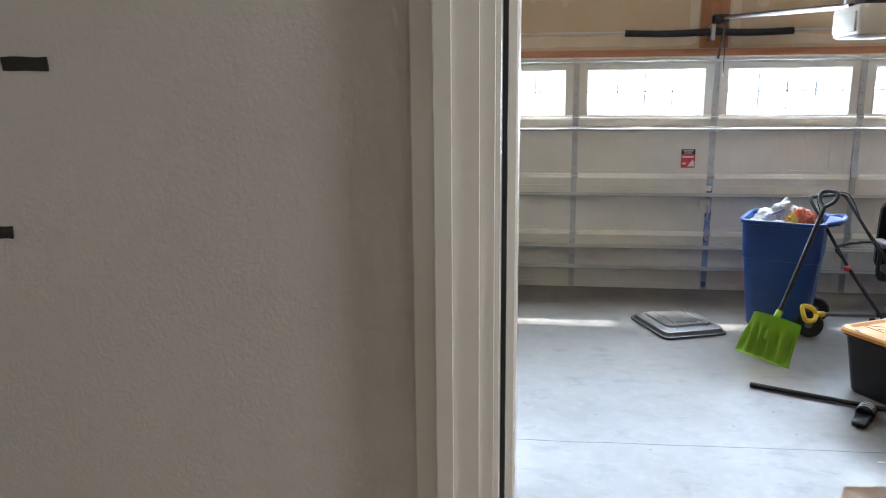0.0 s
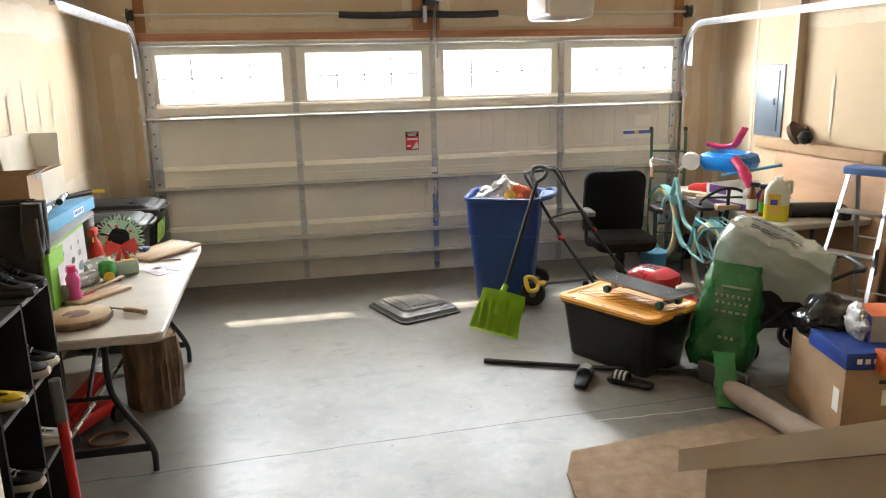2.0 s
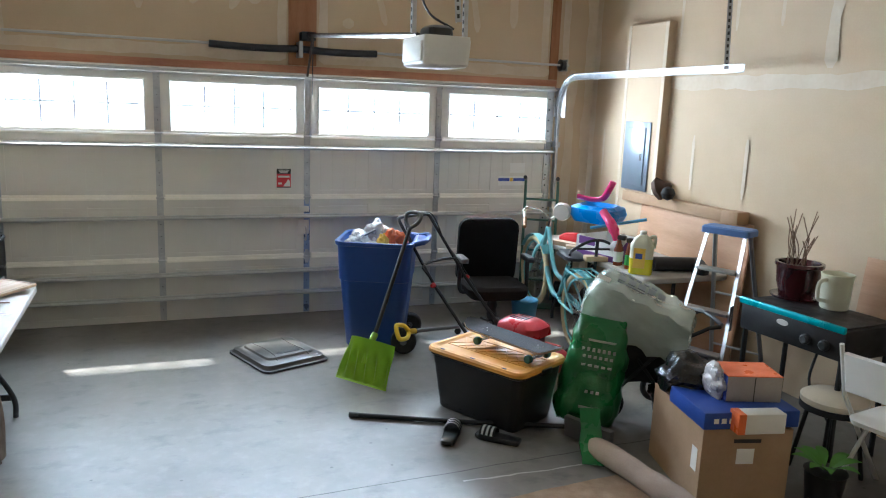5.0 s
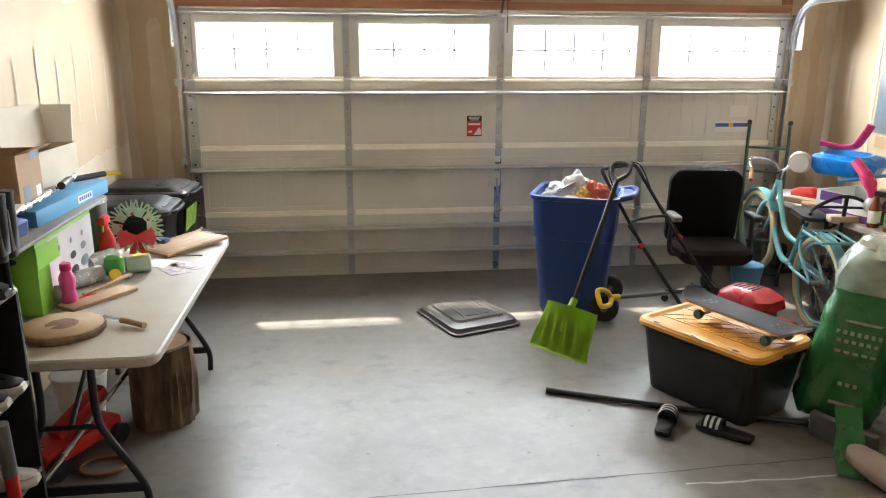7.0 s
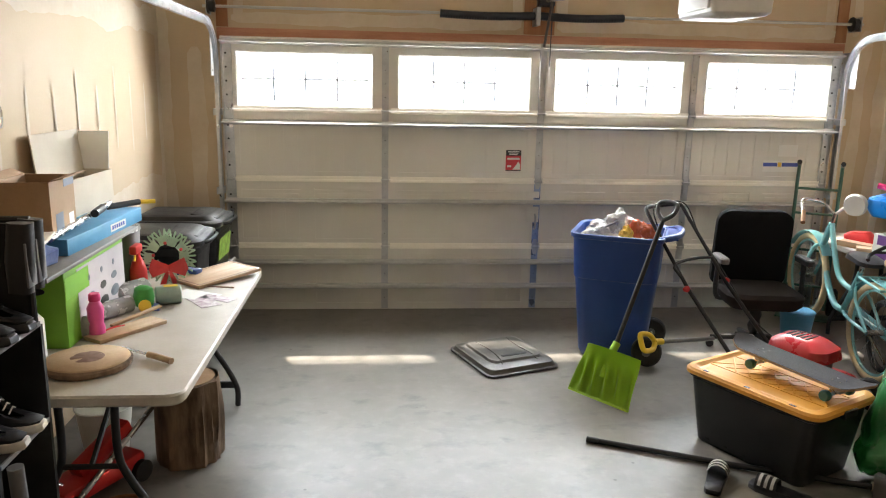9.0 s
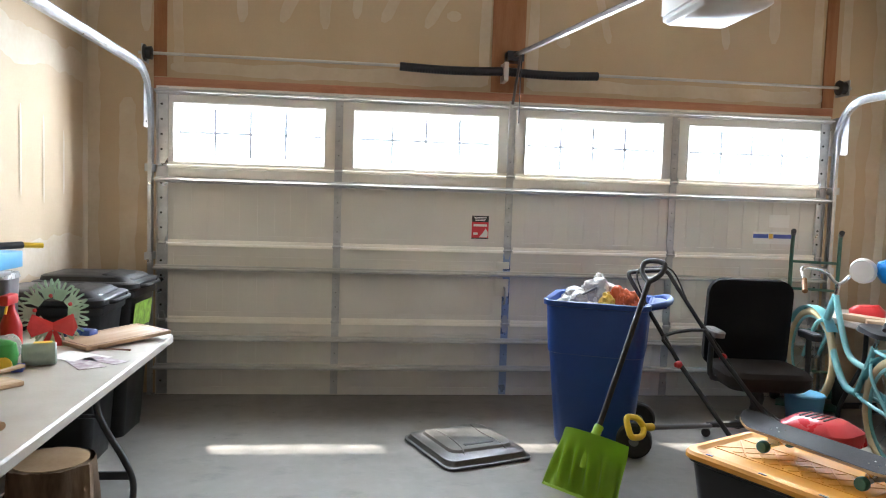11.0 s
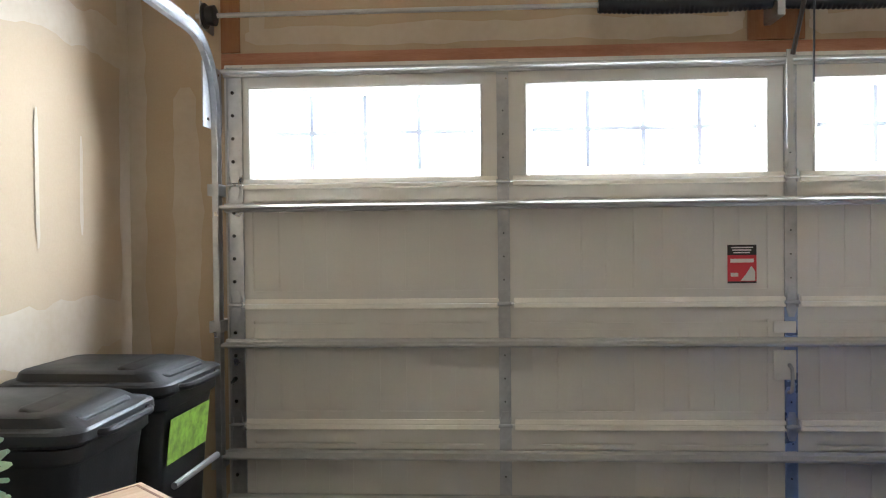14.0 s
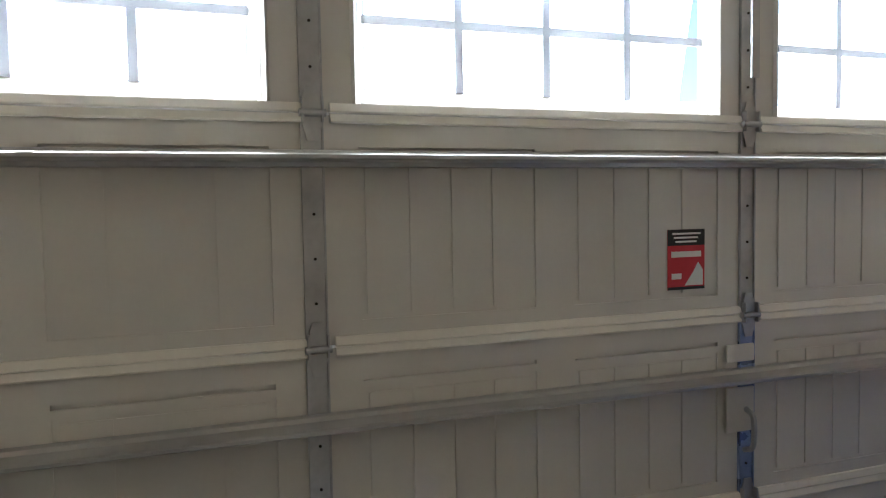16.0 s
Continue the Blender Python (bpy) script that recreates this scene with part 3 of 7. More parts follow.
part("paper_label", box(4.44, 4.60, -0.0012, -0.0002, 1.29, 1.385), M_WHITE, gdoor, "small printed paper label", smooth=False)

# tracks, shaft and spring
for x, sx, yend in ((-0.005, -1, -2.20), (4.885, 1, -2.50)):
    tr = thing("door_track", "galvanised steel garage door track, curved overhead", "track", group="door tracks")
    line = [(-0.045, 0.02), (-0.045, 1.92)]
    for k in range(1, 9):
        a = math.pi / 2 * k / 8
        line.append((-0.045 - 0.30 * (1 - math.cos(a)), 1.92 + 0.30 * math.sin(a)))
    line.append((yend, 2.235))
    bm = bmesh.new()
    prof = [(0.0, -0.028), (0.025, -0.028), (0.025, -0.022), (0.004, -0.022), (0.004, 0.022), (0.025, 0.022), (0.025, 0.028), (0.0, 0.028)]
    rings = []
    for i, (y, z) in enumerate(line):
        a, b = line[max(i - 1, 0)], line[min(i + 1, len(line) - 1)]
        d = Vector((0, b[0] - a[0], b[1] - a[1])).normalized()
        nrm = Vector((0, -d.z, d.y))
        rings.append([Vector((x + sx * (0.03 - p), y, z)) + nrm * q for p, q in prof])
    ring_loft(bm, rings)
    part("rail", bm, M_GALV, tr, smooth=False)
    for z in (0.35, 0.95, 1.55):
        part("jamb_bracket", box(min(x, x + sx * 0.05), max(x, x + sx * 0.05), -0.075, YF, z, z + 0.05), M_GALV, tr, smooth=False)
    part("flag_bracket", box(min(x + sx * 0.03, x + sx * 0.036), max(x + sx * 0.03, x + sx * 0.036), -0.16, YF, 1.84, 2.12), M_GALV, tr, smooth=False)

sh = thing("torsion_shaft", "steel torsion shaft with black spring above the garage door", "shaft")
part("shaft", tube([(-0.10, -0.06, 2.335), (4.98, -0.06, 2.335)], 0.011, 10), M_STRUT, sh)
for x in (-0.035, 4.91):
    part("cable_drum", moved(lathe([(0.05, -0.03), (0.055, -0.028), (0.055, -0.02), (0.04, -0.015), (0.045, 0.02), (0.02, 0.03)], 20), pose(x, -0.06, 2.335, 0, 90, 0)), M_BLACKP, sh)
    part("bearing_bracket", box(x + (0.03 if x > 2 else -0.036), x + (0.036 if x > 2 else -0.03), -0.10, YF, 2.28, 2.39), M_GALV, sh, smooth=False)
for x0, x1 in ((1.64, 2.36), (2.40, 3.05)):
    bm = bmesh.new()
    n = int((x1 - x0) / 0.02)
    tube([(x0 + (x1 - x0) * i / (2 * n), -0.06, 2.330 - 0.010 * math.sin(math.pi * i / (2 * n))) for i in range(2 * n + 1)], 0.03, 14, bm=bm, radii=None)
    for i, v in enumerate(bm.verts):
        k = (i // 14) % 2
        ax = Vector((v.co.x, -0.06, 2.330))
        v.co = ax + (v.co - ax) * (1.06 if k else 0.94)
    part("spring", bm, M_SPRING, sh, "black coiled torsion spring")
part("spring_anchor", box(2.365, 2.395, -0.11, YF - 0.012, 2.26, 2.39), M_GALV, sh, smooth=False)

for x, z, a in ((0.493, 1.885, 0.022), (0.453, 1.734, 0.008)):
    part("scuff_mark", lumpy(box(x - a, x + a, YB - 0.1265, YB - 0.1252, z - 0.006, z + 0.006), 0.002, 60, x, 3), M_SCUFF, wall_hall, "black scuff on the paint")

# floor crack along the saw-cut joint
M_DARK = mat("joint_dark", (0.10, 0.095, 0.09), 0.9, scale=20, mix=0.5, bump=0)
M_PALE = mat("joint_pale", (0.55, 0.53, 0.49), 0.9, scale=20, mix=0.5, bump=0)
bm, rows = bmesh.new(), []
for i in range(100):
    x = XL + 0.02 + (XR - XL - 0.04) * i / 99
    y = -3.30 + 0.035 * x + 0.012 * noise.noise((x * 4, 0, 0)) + 0.006 * noise.noise((x * 17, 3, 0))
    w = 0.0035 * (1 + 0.6 * noise.noise((x * 9, 7, 0)))
    rows.append([bm.verts.new((x, y - w, 0.0012)), bm.verts.new((x, y + w, 0.0012))])
for p, q in zip(rows, rows[1:]):
    bm.faces.new((p[0], p[1], q[1], q[0]))
structure("floor_joint", bm, M_DARK, "thin cracked joint across the concrete")
bm, rows = bmesh.new(), []
for i in range(40):
    x = 2.65 + 1.0 * i / 39
    y = -3.315 - 0.02 * (x - 2.65) + 0.02 * noise.noise((x * 4, 5, 0)) + 0.008 * noise.noise((x * 17, 8, 0))
    w = 0.006 * (1 + 0.7 * noise.noise((x * 9, 2, 0)))
    rows.append([bm.verts.new((x, y - w, 0.002)), bm.verts.new((x, y + w, 0.002))])
for p, q in zip(rows, rows[1:]):
    bm.faces.new((p[0], p[1], q[1], q[0]))
structure("floor_joint_filler", bm, M_PALE, "pale filler line along the concrete joint")

# electrical chase and panel on the right wall
structure("wall_chase", box(XR - 0.075, XR + 0.001, -1.18, -0.61, 0.0, 2.68), M_PAPER, "boxed-out drywall chase round the breaker panel")
for y in (-0.61, -1.18):
    structure("trim_corner_bead", box(XR - 0.079, XR - 0.0745, y - 0.035 if y > -0.9 else y - 0.002, y + 0.002 if y > -0.9 else y + 0.04, 0.9, 2.68), M_MUD, "pale corner bead")
M_PANEL = mat("panel_grey_enamel", (0.17, 0.20, 0.24), 0.4, 0.2, scale=5, mix=0.2, bump=0.03)
pn = thing("breaker_panel", "grey steel electrical breaker panel set in the wall", "breaker panel", pose(XR - 0.075, -0.875, 1.225))
part("cover", box(-0.012, 0.0, -0.19, 0.19, 0.0, 0.61, 0.004), M_PANEL, pn)
part("door", box(-0.020, -0.0125, -0.13, 0.13, 0.05, 0.56, 0.003), M_PANEL, pn)
part("latch", box(-0.026, -0.0205, -0.10, -0.075, 0.27, 0.33, 0.002), M_BLACKP, pn)

# opener with rail, hangers and cord
M_RAILD = mat("oiled_rail_steel", (0.10, 0.085, 0.075), 0.4, 0.6, dark=(0.05, 0.045, 0.04), scale=9, fine=60, mix=0.6, bump=0.05)
op = thing("garage_door_opener", "white ceiling-hung garage door opener with drive rail", "opener", pose(2.62, -2.74, 2.105))
part("housing", loft([(0.0, 0.22, 0.33, 0.02), (0.012, 0.25, 0.36, 0.025), (0.13, 0.26, 0.38, 0.025), (0.155, 0.25, 0.37, 0.02)]), M_OPENER, op)
part("light_lens", box(-0.137, -0.125, -0.15, 0.15, 0.025, 0.125, 0.004), M_WHITE, op, "white light cover")
part("motor_hump", loft([(0.155, 0.14, 0.2, 0.03), (0.20, 0.13, 0.18, 0.03), (0.215, 0.10, 0.14, 0.03)]), M_BLACKP, op)
part("drive_rail", tube([(-0.05, 0.15, 0.175), (-0.17, 2.66, 0.34)], 0.017, 6), M_RAILD, op)
part("header_bracket", box(-0.23, -0.11, 2.66, 2.785, 0.30, 0.37, 0.006), M_SPRING, op)
part("release_cord", tube([(-0.165, 2.48, 0.32), (-0.17, 2.49, 0.12), (-0.168, 2.50, -0.15)], 0.004, 6), M_SPRING, op)
part("trolley_arm", tube([(-0.165, 2.52, 0.32), (-0.18, 2.67, 0.0)], 0.010, 6), M_RAILD, op)


def angle_iron(p0, p1, parent, name="strap", w=0.032, flip=1):
    """Punched steel angle between two points with slots along it."""
    p0, p1 = Vector(p0), Vector(p1)
    L = (p1 - p0).length
    bm = bmesh.new()
    bm_box(bm, 0, w, -0.0012, 0.0012, 0, L)
    bm_box(bm, -0.0012, 0.0012, 0, w * flip if flip > 0 else 0, 0, L) if flip > 0 else bm_box(bm, -0.0012, 0.0012, -w, 0, 0, L)
    rot = (p1 - p0).to_track_quat("Z", "X").to_matrix().to_4x4()
    bar = part(name, moved(bm, Matrix.Translation(p0) @ rot), M_GALV, parent, smooth=False)
    bm = bmesh.new()
    k = 0.02
    while k < L - 0.03:
        bm_box(bm, w * 0.3, w * 0.72, -0.003, 0.003, k, k + 0.022)
        k += 0.042
    tagged(part("slot", moved(bm, Matrix.Translation(p0) @ rot), M_INK, bar, smooth=False), "", "", "", "stuff")
    return bar


for a, b in (((-0.15, -0.02, 0.17), (-0.15, 0.02, ZC - 2.107)), ((0.14, -0.02, 0.17), (0.14, 0.02, ZC - 2.107)), ((0.10, -0.02, 0.24), (0.03, 0.02, ZC - 2.108))):
    angle_iron(a, b, op)
angle_iron((-0.23, 0.02, ZC - 2.107), (0.23, 0.02, ZC - 2.107), op, "ceiling_angle")
part("power_cord", tube([(0.08, -0.05, 0.20), (-0.06, 0.0, 0.30), (-0.10, 0.03, 0.55), (0.0, 0.05, 0.85), (-0.02, 0.03, 1.25)], 0.006, 6, 8), M_BLACKP, op, "black cord")
for tag, x0, x1, xt, xe in (("l", -0.28, 0.335, -0.10, -0.02), ("r", 4.80, 5.27, 4.98, 4.89)):
    hg = thing("track_hanger", "punched steel angle hanger from ceiling to door track", "hanger", group="track hangers")
    angle_iron((x0, -2.29, ZC - 0.002), (x1, -2.29, ZC - 0.002), hg, "ceiling_angle")
    if tag == "l":
        angle_iron((xe, -2.29, 2.23), (xe + 0.0, -2.29, ZC), hg, flip=-1)
        angle_iron((xe, -2.29, 2.9), (-0.16, -2.29, ZC), hg)
    else:
        angle_iron((xe, -2.33, 2.23), (xe - 0.02, -2.31, 2.85), hg)
        angle_iron((xe - 0.02, -2.30, 2.80), (xe + 0.12, -2.29, ZC), hg, flip=-1)
        angle_iron((xe - 0.02, -2.30, 2.80), (xe - 0.06, -2.29, ZC), hg)

# ---- left side: folding table and what is on it ----
M_TABLE = mat("blow_moulded_plastic", (0.50, 0.465, 0.41), 0.45, dark=(0.38, 0.34, 0.29), scale=5, fine=90, mix=0.45, bump=0.12)
M_LEG = mat("dark_grey_tube", (0.035, 0.036, 0.038), 0.4, 0.4, scale=12, mix=0.3, bump=0.03)


def folding_table(m, label, L=1.83, W=0.76, H=0.735, inset=(0.30, 0.30)):
    t = thing("folding_table", label, "table", m)
    part("tabletop", loft([(H - 0.045, W - 0.02, L - 0.02, 0.05), (H - 0.035, W, L, 0.06), (H - 0.008, W, L, 0.06), (H, W - 0.014, L - 0.014, 0.055)]), M_TABLE, t)
    for s, y in ((-1, -L / 2 + inset[0]), (1, L / 2 - inset[1])):
        for q in (-1, 1):
            pts = [(q * 0.10, y, H - 0.05), (q * 0.10, y, 0.46), (q * 0.13, y, 0.36), (q * 0.22, y, 0.20), (q * 0.26, y, 0.10), (q * 0.26, y, 0.0)]
            part("leg", tube(pts, 0.0155, 10, 5), M_LEG, t)
        part("cross_bar", box(-0.25, 0.25, y - 0.008, y + 0.008, 0.105, 0.145, 0.004), M_LEG, t)
        part("brace", tube([(0, y, 0.40), (0, y - s * 0.45, H - 0.05)], 0.011, 8), M_LEG, t)
        part("spreader", tube([(-0.12, y, 0.40), (0.12, y, 0.40)], 0.011, 8), M_LEG, t)
    return t


folding_table(pose(0.130, -2.47, 0), "off-white plastic folding table with dark steel legs, stained", inset=(0.13, 0.28))
T = 0.735

M_BARK = mat("bark", (0.30, 0.20, 0.125), 0.95, dark=(0.07, 0.045, 0.028), scale=9, fine=40, mix=1.0, bump=1.0, stretch=(1, 1, 0.25))
M_ENDGRAIN = mat("end_grain", (0.52, 0.36, 0.21), 0.75, dark=(0.36, 0.22, 0.11), scale=6, fine=60, mix=0.6, bump=0.2)
M_HEART = mat("heartwood", (0.17, 0.085, 0.055), 0.75, dark=(0.28, 0.16, 0.10), scale=12, fine=60, mix=0.7, bump=0.2)
M_WOOD = mat("plain_wood", (0.52, 0.36, 0.22), 0.6, dark=(0.34, 0.21, 0.11), scale=3, fine=40, mix=0.8, bump=0.15, stretch=(8, 0.7, 8))
stump = thing("tree_stump", "rough-barked log stump standing under the table", "log", pose(0.265, -2.42, 0))
bm = bmesh.new()
rings = []
for i in range(14):
    z = 0.41 * i / 13
    rings.append([Vector(((0.145 + 0.012 * noise.noise((math.cos(a) * 2.2, math.sin(a) * 2.2, z * 2)) + 0.032 * abs(noise.noise((math.cos(a) * 10, math.sin(a) * 10, z * 2.5 + 4)))) * math.cos(a),
                          (0.145 + 0.012 * noise.noise((math.cos(a) * 2.2, math.sin(a) * 2.2, z * 2)) + 0.032 * abs(noise.noise((math.cos(a) * 10, math.sin(a) * 10, z * 2.5 + 4)))) * math.sin(a), z)) for a in (2 * math.pi * k / 56 for k in range(90))])
part("bark", ring_loft(bm, rings), M_BARK, stump, angle=70)
part("cut_face", lathe([(0.132, 0.405), (0.134, 0.413), (0.0005, 0.414)], 40), M_ENDGRAIN, stump, "sawn wood end")

sl = thing("wood_slice", "round wood slice with dark heartwood lying on the table", "wood slice", pose(0.088, -3.098, T, 0, 0, 20))
part("slice", lumpy(lathe([(0.140, 0.0), (0.150, 0.006), (0.154, 0.022), (0.150, 0.034), (0.146, 0.037), (0.0005, 0.037)], 48), 0.006, 9, 2), M_ENDGRAIN, sl)
part("heartwood", lumpy(lathe([(0.062, 0.0372), (0.058, 0.0385), (0.0005, 0.0386)], 36), 0.003, 40, 1), M_HEART, sl, "dark round heartwood")
part("bark_rim", lumpy(ring_loft(bmesh.new(), [[Vector((r * math.cos(2 * math.pi * k / 48), r * math.sin(2 * math.pi * k / 48), z)) for k in range(48)] for r, z in ((0.150, 0.003), (0.158, 0.010), (0.160, 0.024), (0.153, 0.032))], False, False), 0.006, 9, 2), M_BARK, sl, "thin bark edge")

M_STEEL = mat("bright_steel", (0.62, 0.62, 0.62), 0.25, 0.95, scale=12, mix=0.3, bump=0.02)
kn = thing("pruning_saw", "thin steel blade tool with pale wooden handle on the table", "saw", pose(0.272, -3.008, T + 0.012, 0, 0, -34))
part("handle", tube([(0.02, 0, 0.004), (0.07, 0, 0.005), (0.15, 0, 0.003)], 0.013, 10, 4), M_WOOD, kn)
part("blade", box(-0.15, 0.02, -0.009, 0.009, 0.002, 0.005, 0.0008, 1), M_STEEL, kn)


def slab(name, label, category, m, L, W, H, material, bevel=0.004):
    ob = part(name, box(-W / 2, W / 2, -L / 2, L / 2, 0, H, bevel), material)
    ob.matrix_world = m
    return tagged(ob, label, category)


slab("wood_board", "short pale board lying on the table", "board", pose(0.10, -2.69, T, 0, 0, -35), 0.34, 0.11, 0.018, M_WOOD)
slab("wood_stick", "narrow wooden slat lying on the board", "slat", pose(0.094, -2.53, T + 0.016, 4, 0, -31), 0.28, 0.025, 0.012, M_WOOD)
ctb = thing("cutting_board", "pale wood cutting board with dark groove on the table", "cutting board", pose(0.288, -1.775, T + 0.012, 3, 0, -41) @ Matrix.Diagonal((0.96, 0.95, 1, 1)))
part("board", box(-0.14, 0.14, -0.22, 0.22, 0, 0.018, 0.004), M_WOOD, ctb)
bm = bmesh.new()
for a, b, c, d in ((-0.125, 0.125, -0.205, -0.198), (-0.125, 0.125, 0.198, 0.205), (-0.125, -0.118, -0.205, 0.205), (0.118, 0.125, -0.205, 0.205)):
    bm_box(bm, a, b, c, d, 0.0175, 0.0186)
part("juice_groove", bm, M_HEART, ctb, smooth=False)
M_PRINT = mat("printed_leaflet", (0.70, 0.66, 0.66), 0.5, dark=(0.20, 0.08, 0.14), scale=25, fine=70, mix=0.9, bump=0)
slab("paper_sheet", "white sheet of paper on the table", "paper", pose(0.26, -2.13, T + 0.002, 0, 1, -25), 0.14, 0.22, 0.0012, M_WHITE, 0)
slab("leaflet", "colour printed leaflet on the table", "leaflet", pose(0.32, -2.235, T + 0.001, 0, 0, -55), 0.10, 0.22, 0.0015, M_PRINT, 0)
slab("leaflet", "colour printed leaflet on the table", "leaflet", pose(0.375, -2.18, T + 0.001, 0, 0, -30), 0.07, 0.20, 0.0015, M_PRINT, 0)
slab("pencil", "dark thin stick lying by the cutting board", "stick", pose(0.33, -1.985, T + 0.003, 0, 0, 80), 0.20, 0.008, 0.008, M_HEART, 0.002)

M_PINK = mat("pink_plastic", (0.92, 0.10, 0.40), 0.35, scale=8, mix=0.15, bump=0.02, transmission=0.25)
M_PINKD = mat("pink_cap", (0.80, 0.03, 0.22), 0.4, mix=0.1, bump=0.02)
bb = thing("bubble_bottle", "pink plastic bottle with a ribbed cap on the table", "bottle", pose(0.0, -2.757, T))
part("body", lathe([(0.028, 0), (0.034, 0.006), (0.034, 0.05), (0.029, 0.065), (0.033, 0.085), (0.034, 0.13), (0.022, 0.155), (0.018, 0.16)], 20), M_PINK, bb)
part("cap", lathe([(0.023, 0.16), (0.024, 0.163), (0.023, 0.188), (0.020, 0.192)], 16), M_PINKD, bb)
M_GREYC = mat("grey_cloth", (0.36, 0.34, 0.34), 0.9, scale=20, mix=0.6, bump=0.5)
rag = part("rag", lumpy(loft([(0, 0.12, 0.10, 0.04), (0.04, 0.11, 0.09, 0.04), (0.09, 0.07, 0.05, 0.02)], 6), 0.02, 14, 3, 1), M_GREYC)
rag.matrix_world = pose(-0.045, -2.74, T)
tagged(rag, "crumpled grey cloth on the table", "cloth")
M_REDP = mat("red_plastic", (0.60, 0.02, 0.02), 0.38, scale=8, mix=0.2, bump=0.02)
rg = thing("red_pliers", "small red-handled tool on the table", "tool", pose(0.055, -2.70, T + 0.012, 0, 0, 60))
part("grip", tube([(-0.05, 0.01, 0), (0, 0.015, 0.003), (0.05, 0, 0)], 0.009, 8, 4), M_REDP, rg)
part("jaw", tube([(0.05, 0, 0), (0.085, -0.005, 0)], 0.006, 8), M_STEEL, rg)
M_GREENP = mat("green_plastic", (0.05, 0.33, 0.05), 0.4, scale=8, mix=0.2, bump=0.03)
M_YELP = mat("yellow_plastic", (0.80, 0.55, 0.03), 0.4, scale=8, mix=0.2, bump=0.03)
M_SAGE = mat("sage_plastic", (0.36, 0.45, 0.40), 0.45, scale=8, mix=0.2, bump=0.03)
gun = thing("bubble_gun", "green and yellow toy bubble gun on the table", "toy", pose(0.078, -2.365, T + 0.06, 0, 0, 20))
part("body", lumpy(lathe([(0.02, -0.05), (0.04, -0.04), (0.048, 0.0), (0.04, 0.045), (0.02, 0.055)], 16), 0.006, 20, 2), M_GREENP, gun)
part("nozzle", moved(lathe([(0.03, 0), (0.028, 0.03), (0.014, 0.034)], 14), pose(0, -0.03, -0.035, 70, 0, 0)), M_YELP, gun)
part("grip", tube([(0, 0, -0.03), (0.01, -0.02, -0.06)], 0.018, 10, 3), M_GREENP, gun)
pot_j = thing("plastic_jar", "grey-green plastic jar with yellow label lying by the toy", "jar", pose(0.165, -2.27, T + 0.045, 0, 90, 20))
part("jar", lathe([(0.040, -0.06), (0.045, -0.055), (0.045, 0.055), (0.040, 0.06)], 20), M_SAGE, pot_j)
part("label", box(-0.046, -0.0455, -0.02, 0.02, -0.02, 0.045), M_YELP, pot_j, smooth=False)
M_WRAP = mat("clear_wrap", (0.70, 0.70, 0.68), 0.25, scale=20, fine=50, mix=0.4, bump=0.8, transmission=0.4)
for k, (x, y, r) in enumerate(((-0.03, -2.22, 0.05), (-0.03, -2.46, 0.04))):
    w = thing("paper_roll", "white roll in crinkled clear wrap on the table", "roll", pose(x, y, T + r * 0.95, 0, 90, 60), group="wrapped rolls")
    part("roll", lumpy(lathe([(r * 0.7, -0.10), (r, -0.085), (r, 0.085), (r * 0.7, 0.10)], 18), 0.006, 30, k), M_WRAP, w)
slab("lighter", "small dark blue packet on the table", "packet", pose(0.125, -2.36, T, 0, 0, 15), 0.07, 0.04, 0.022, M_INKB)

# appliance carton, shelf board and what lies on it
M_GREENB = mat("green_carton", (0.22, 0.52, 0.04), 0.5, scale=6, mix=0.2, bump=0.03)
M_GREYW = mat("carton_print_grey", (0.60, 0.56, 0.58), 0.5, dark=(0.44, 0.40, 0.44), scale=6, mix=0.5, bump=0.03)
M_CARD = mat("cardboard", (0.40, 0.26, 0.15), 0.85, dark=(0.30, 0.19, 0.10), scale=5, fine=60, mix=0.6, bump=0.15)
M_CARDL = mat("pale_cardboard", (0.60, 0.53, 0.42), 0.8, dark=(0.50, 0.43, 0.33), scale=5, fine=60, mix=0.4, bump=0.1)
gb = thing("appliance_carton", "green and grey appliance carton with cookware pictures on the table", "carton", pose(-0.170, -2.56, T))
part("carton", box(-0.115, 0.115, -0.345, 0.345, 0, 0.325, 0.004), M_GREENB, gb)
part("picture_panel", box(0.1152, 0.1165, -0.22, 0.34, 0.01, 0.30), M_GREYW, gb, "grey printed side", smooth=False)
part("green_corner", box(0.1168, 0.1176, -0.344, -0.10, 0.20, 0.29), M_GREENB, gb, smooth=False)
part("hand_hole", moved(lathe([(0.03, 0), (0.03, 0.001)], 20), pose(0.0, -0.3460, 0.24, 90, 0, 0) @ Matrix.Diagonal((1.3, 0.5, 1, 1))), M_INK, gb)
for k in range(3):
    for z, r in ((0.07 + 0.015 * k, 0.045), (0.15 + 0.012 * k, 0.03)):
        part("pan_picture", moved(lathe([(r, 0), (r * 0.98, 0.0008)], 20), pose(0.1168, -0.08 + 0.14 * k, z, 0, 90, 0) @ Matrix.Diagonal((0.6, 1.2, 1, 1))), M_PANEL if k != 1 else M_INK, gb)
    part("pan_picture", moved(lathe([(0.014, 0), (0.0135, 0.0008)], 14), pose(0.1168, -0.10 + 0.15 * k, 0.235, 0, 90, 0)), M_PANEL, gb)
M_SHELF = mat("grey_board", (0.22, 0.21, 0.20), 0.5, dark=(0.40, 0.38, 0.35), scale=5, mix=0.5, bump=0.05)
slab("shelf_board", "dusty grey board laid over the carton", "board", pose(-0.17, -2.58, T + 0.3275), 1.05, 0.28, 0.018, M_SHELF)
SB = T + 0.346
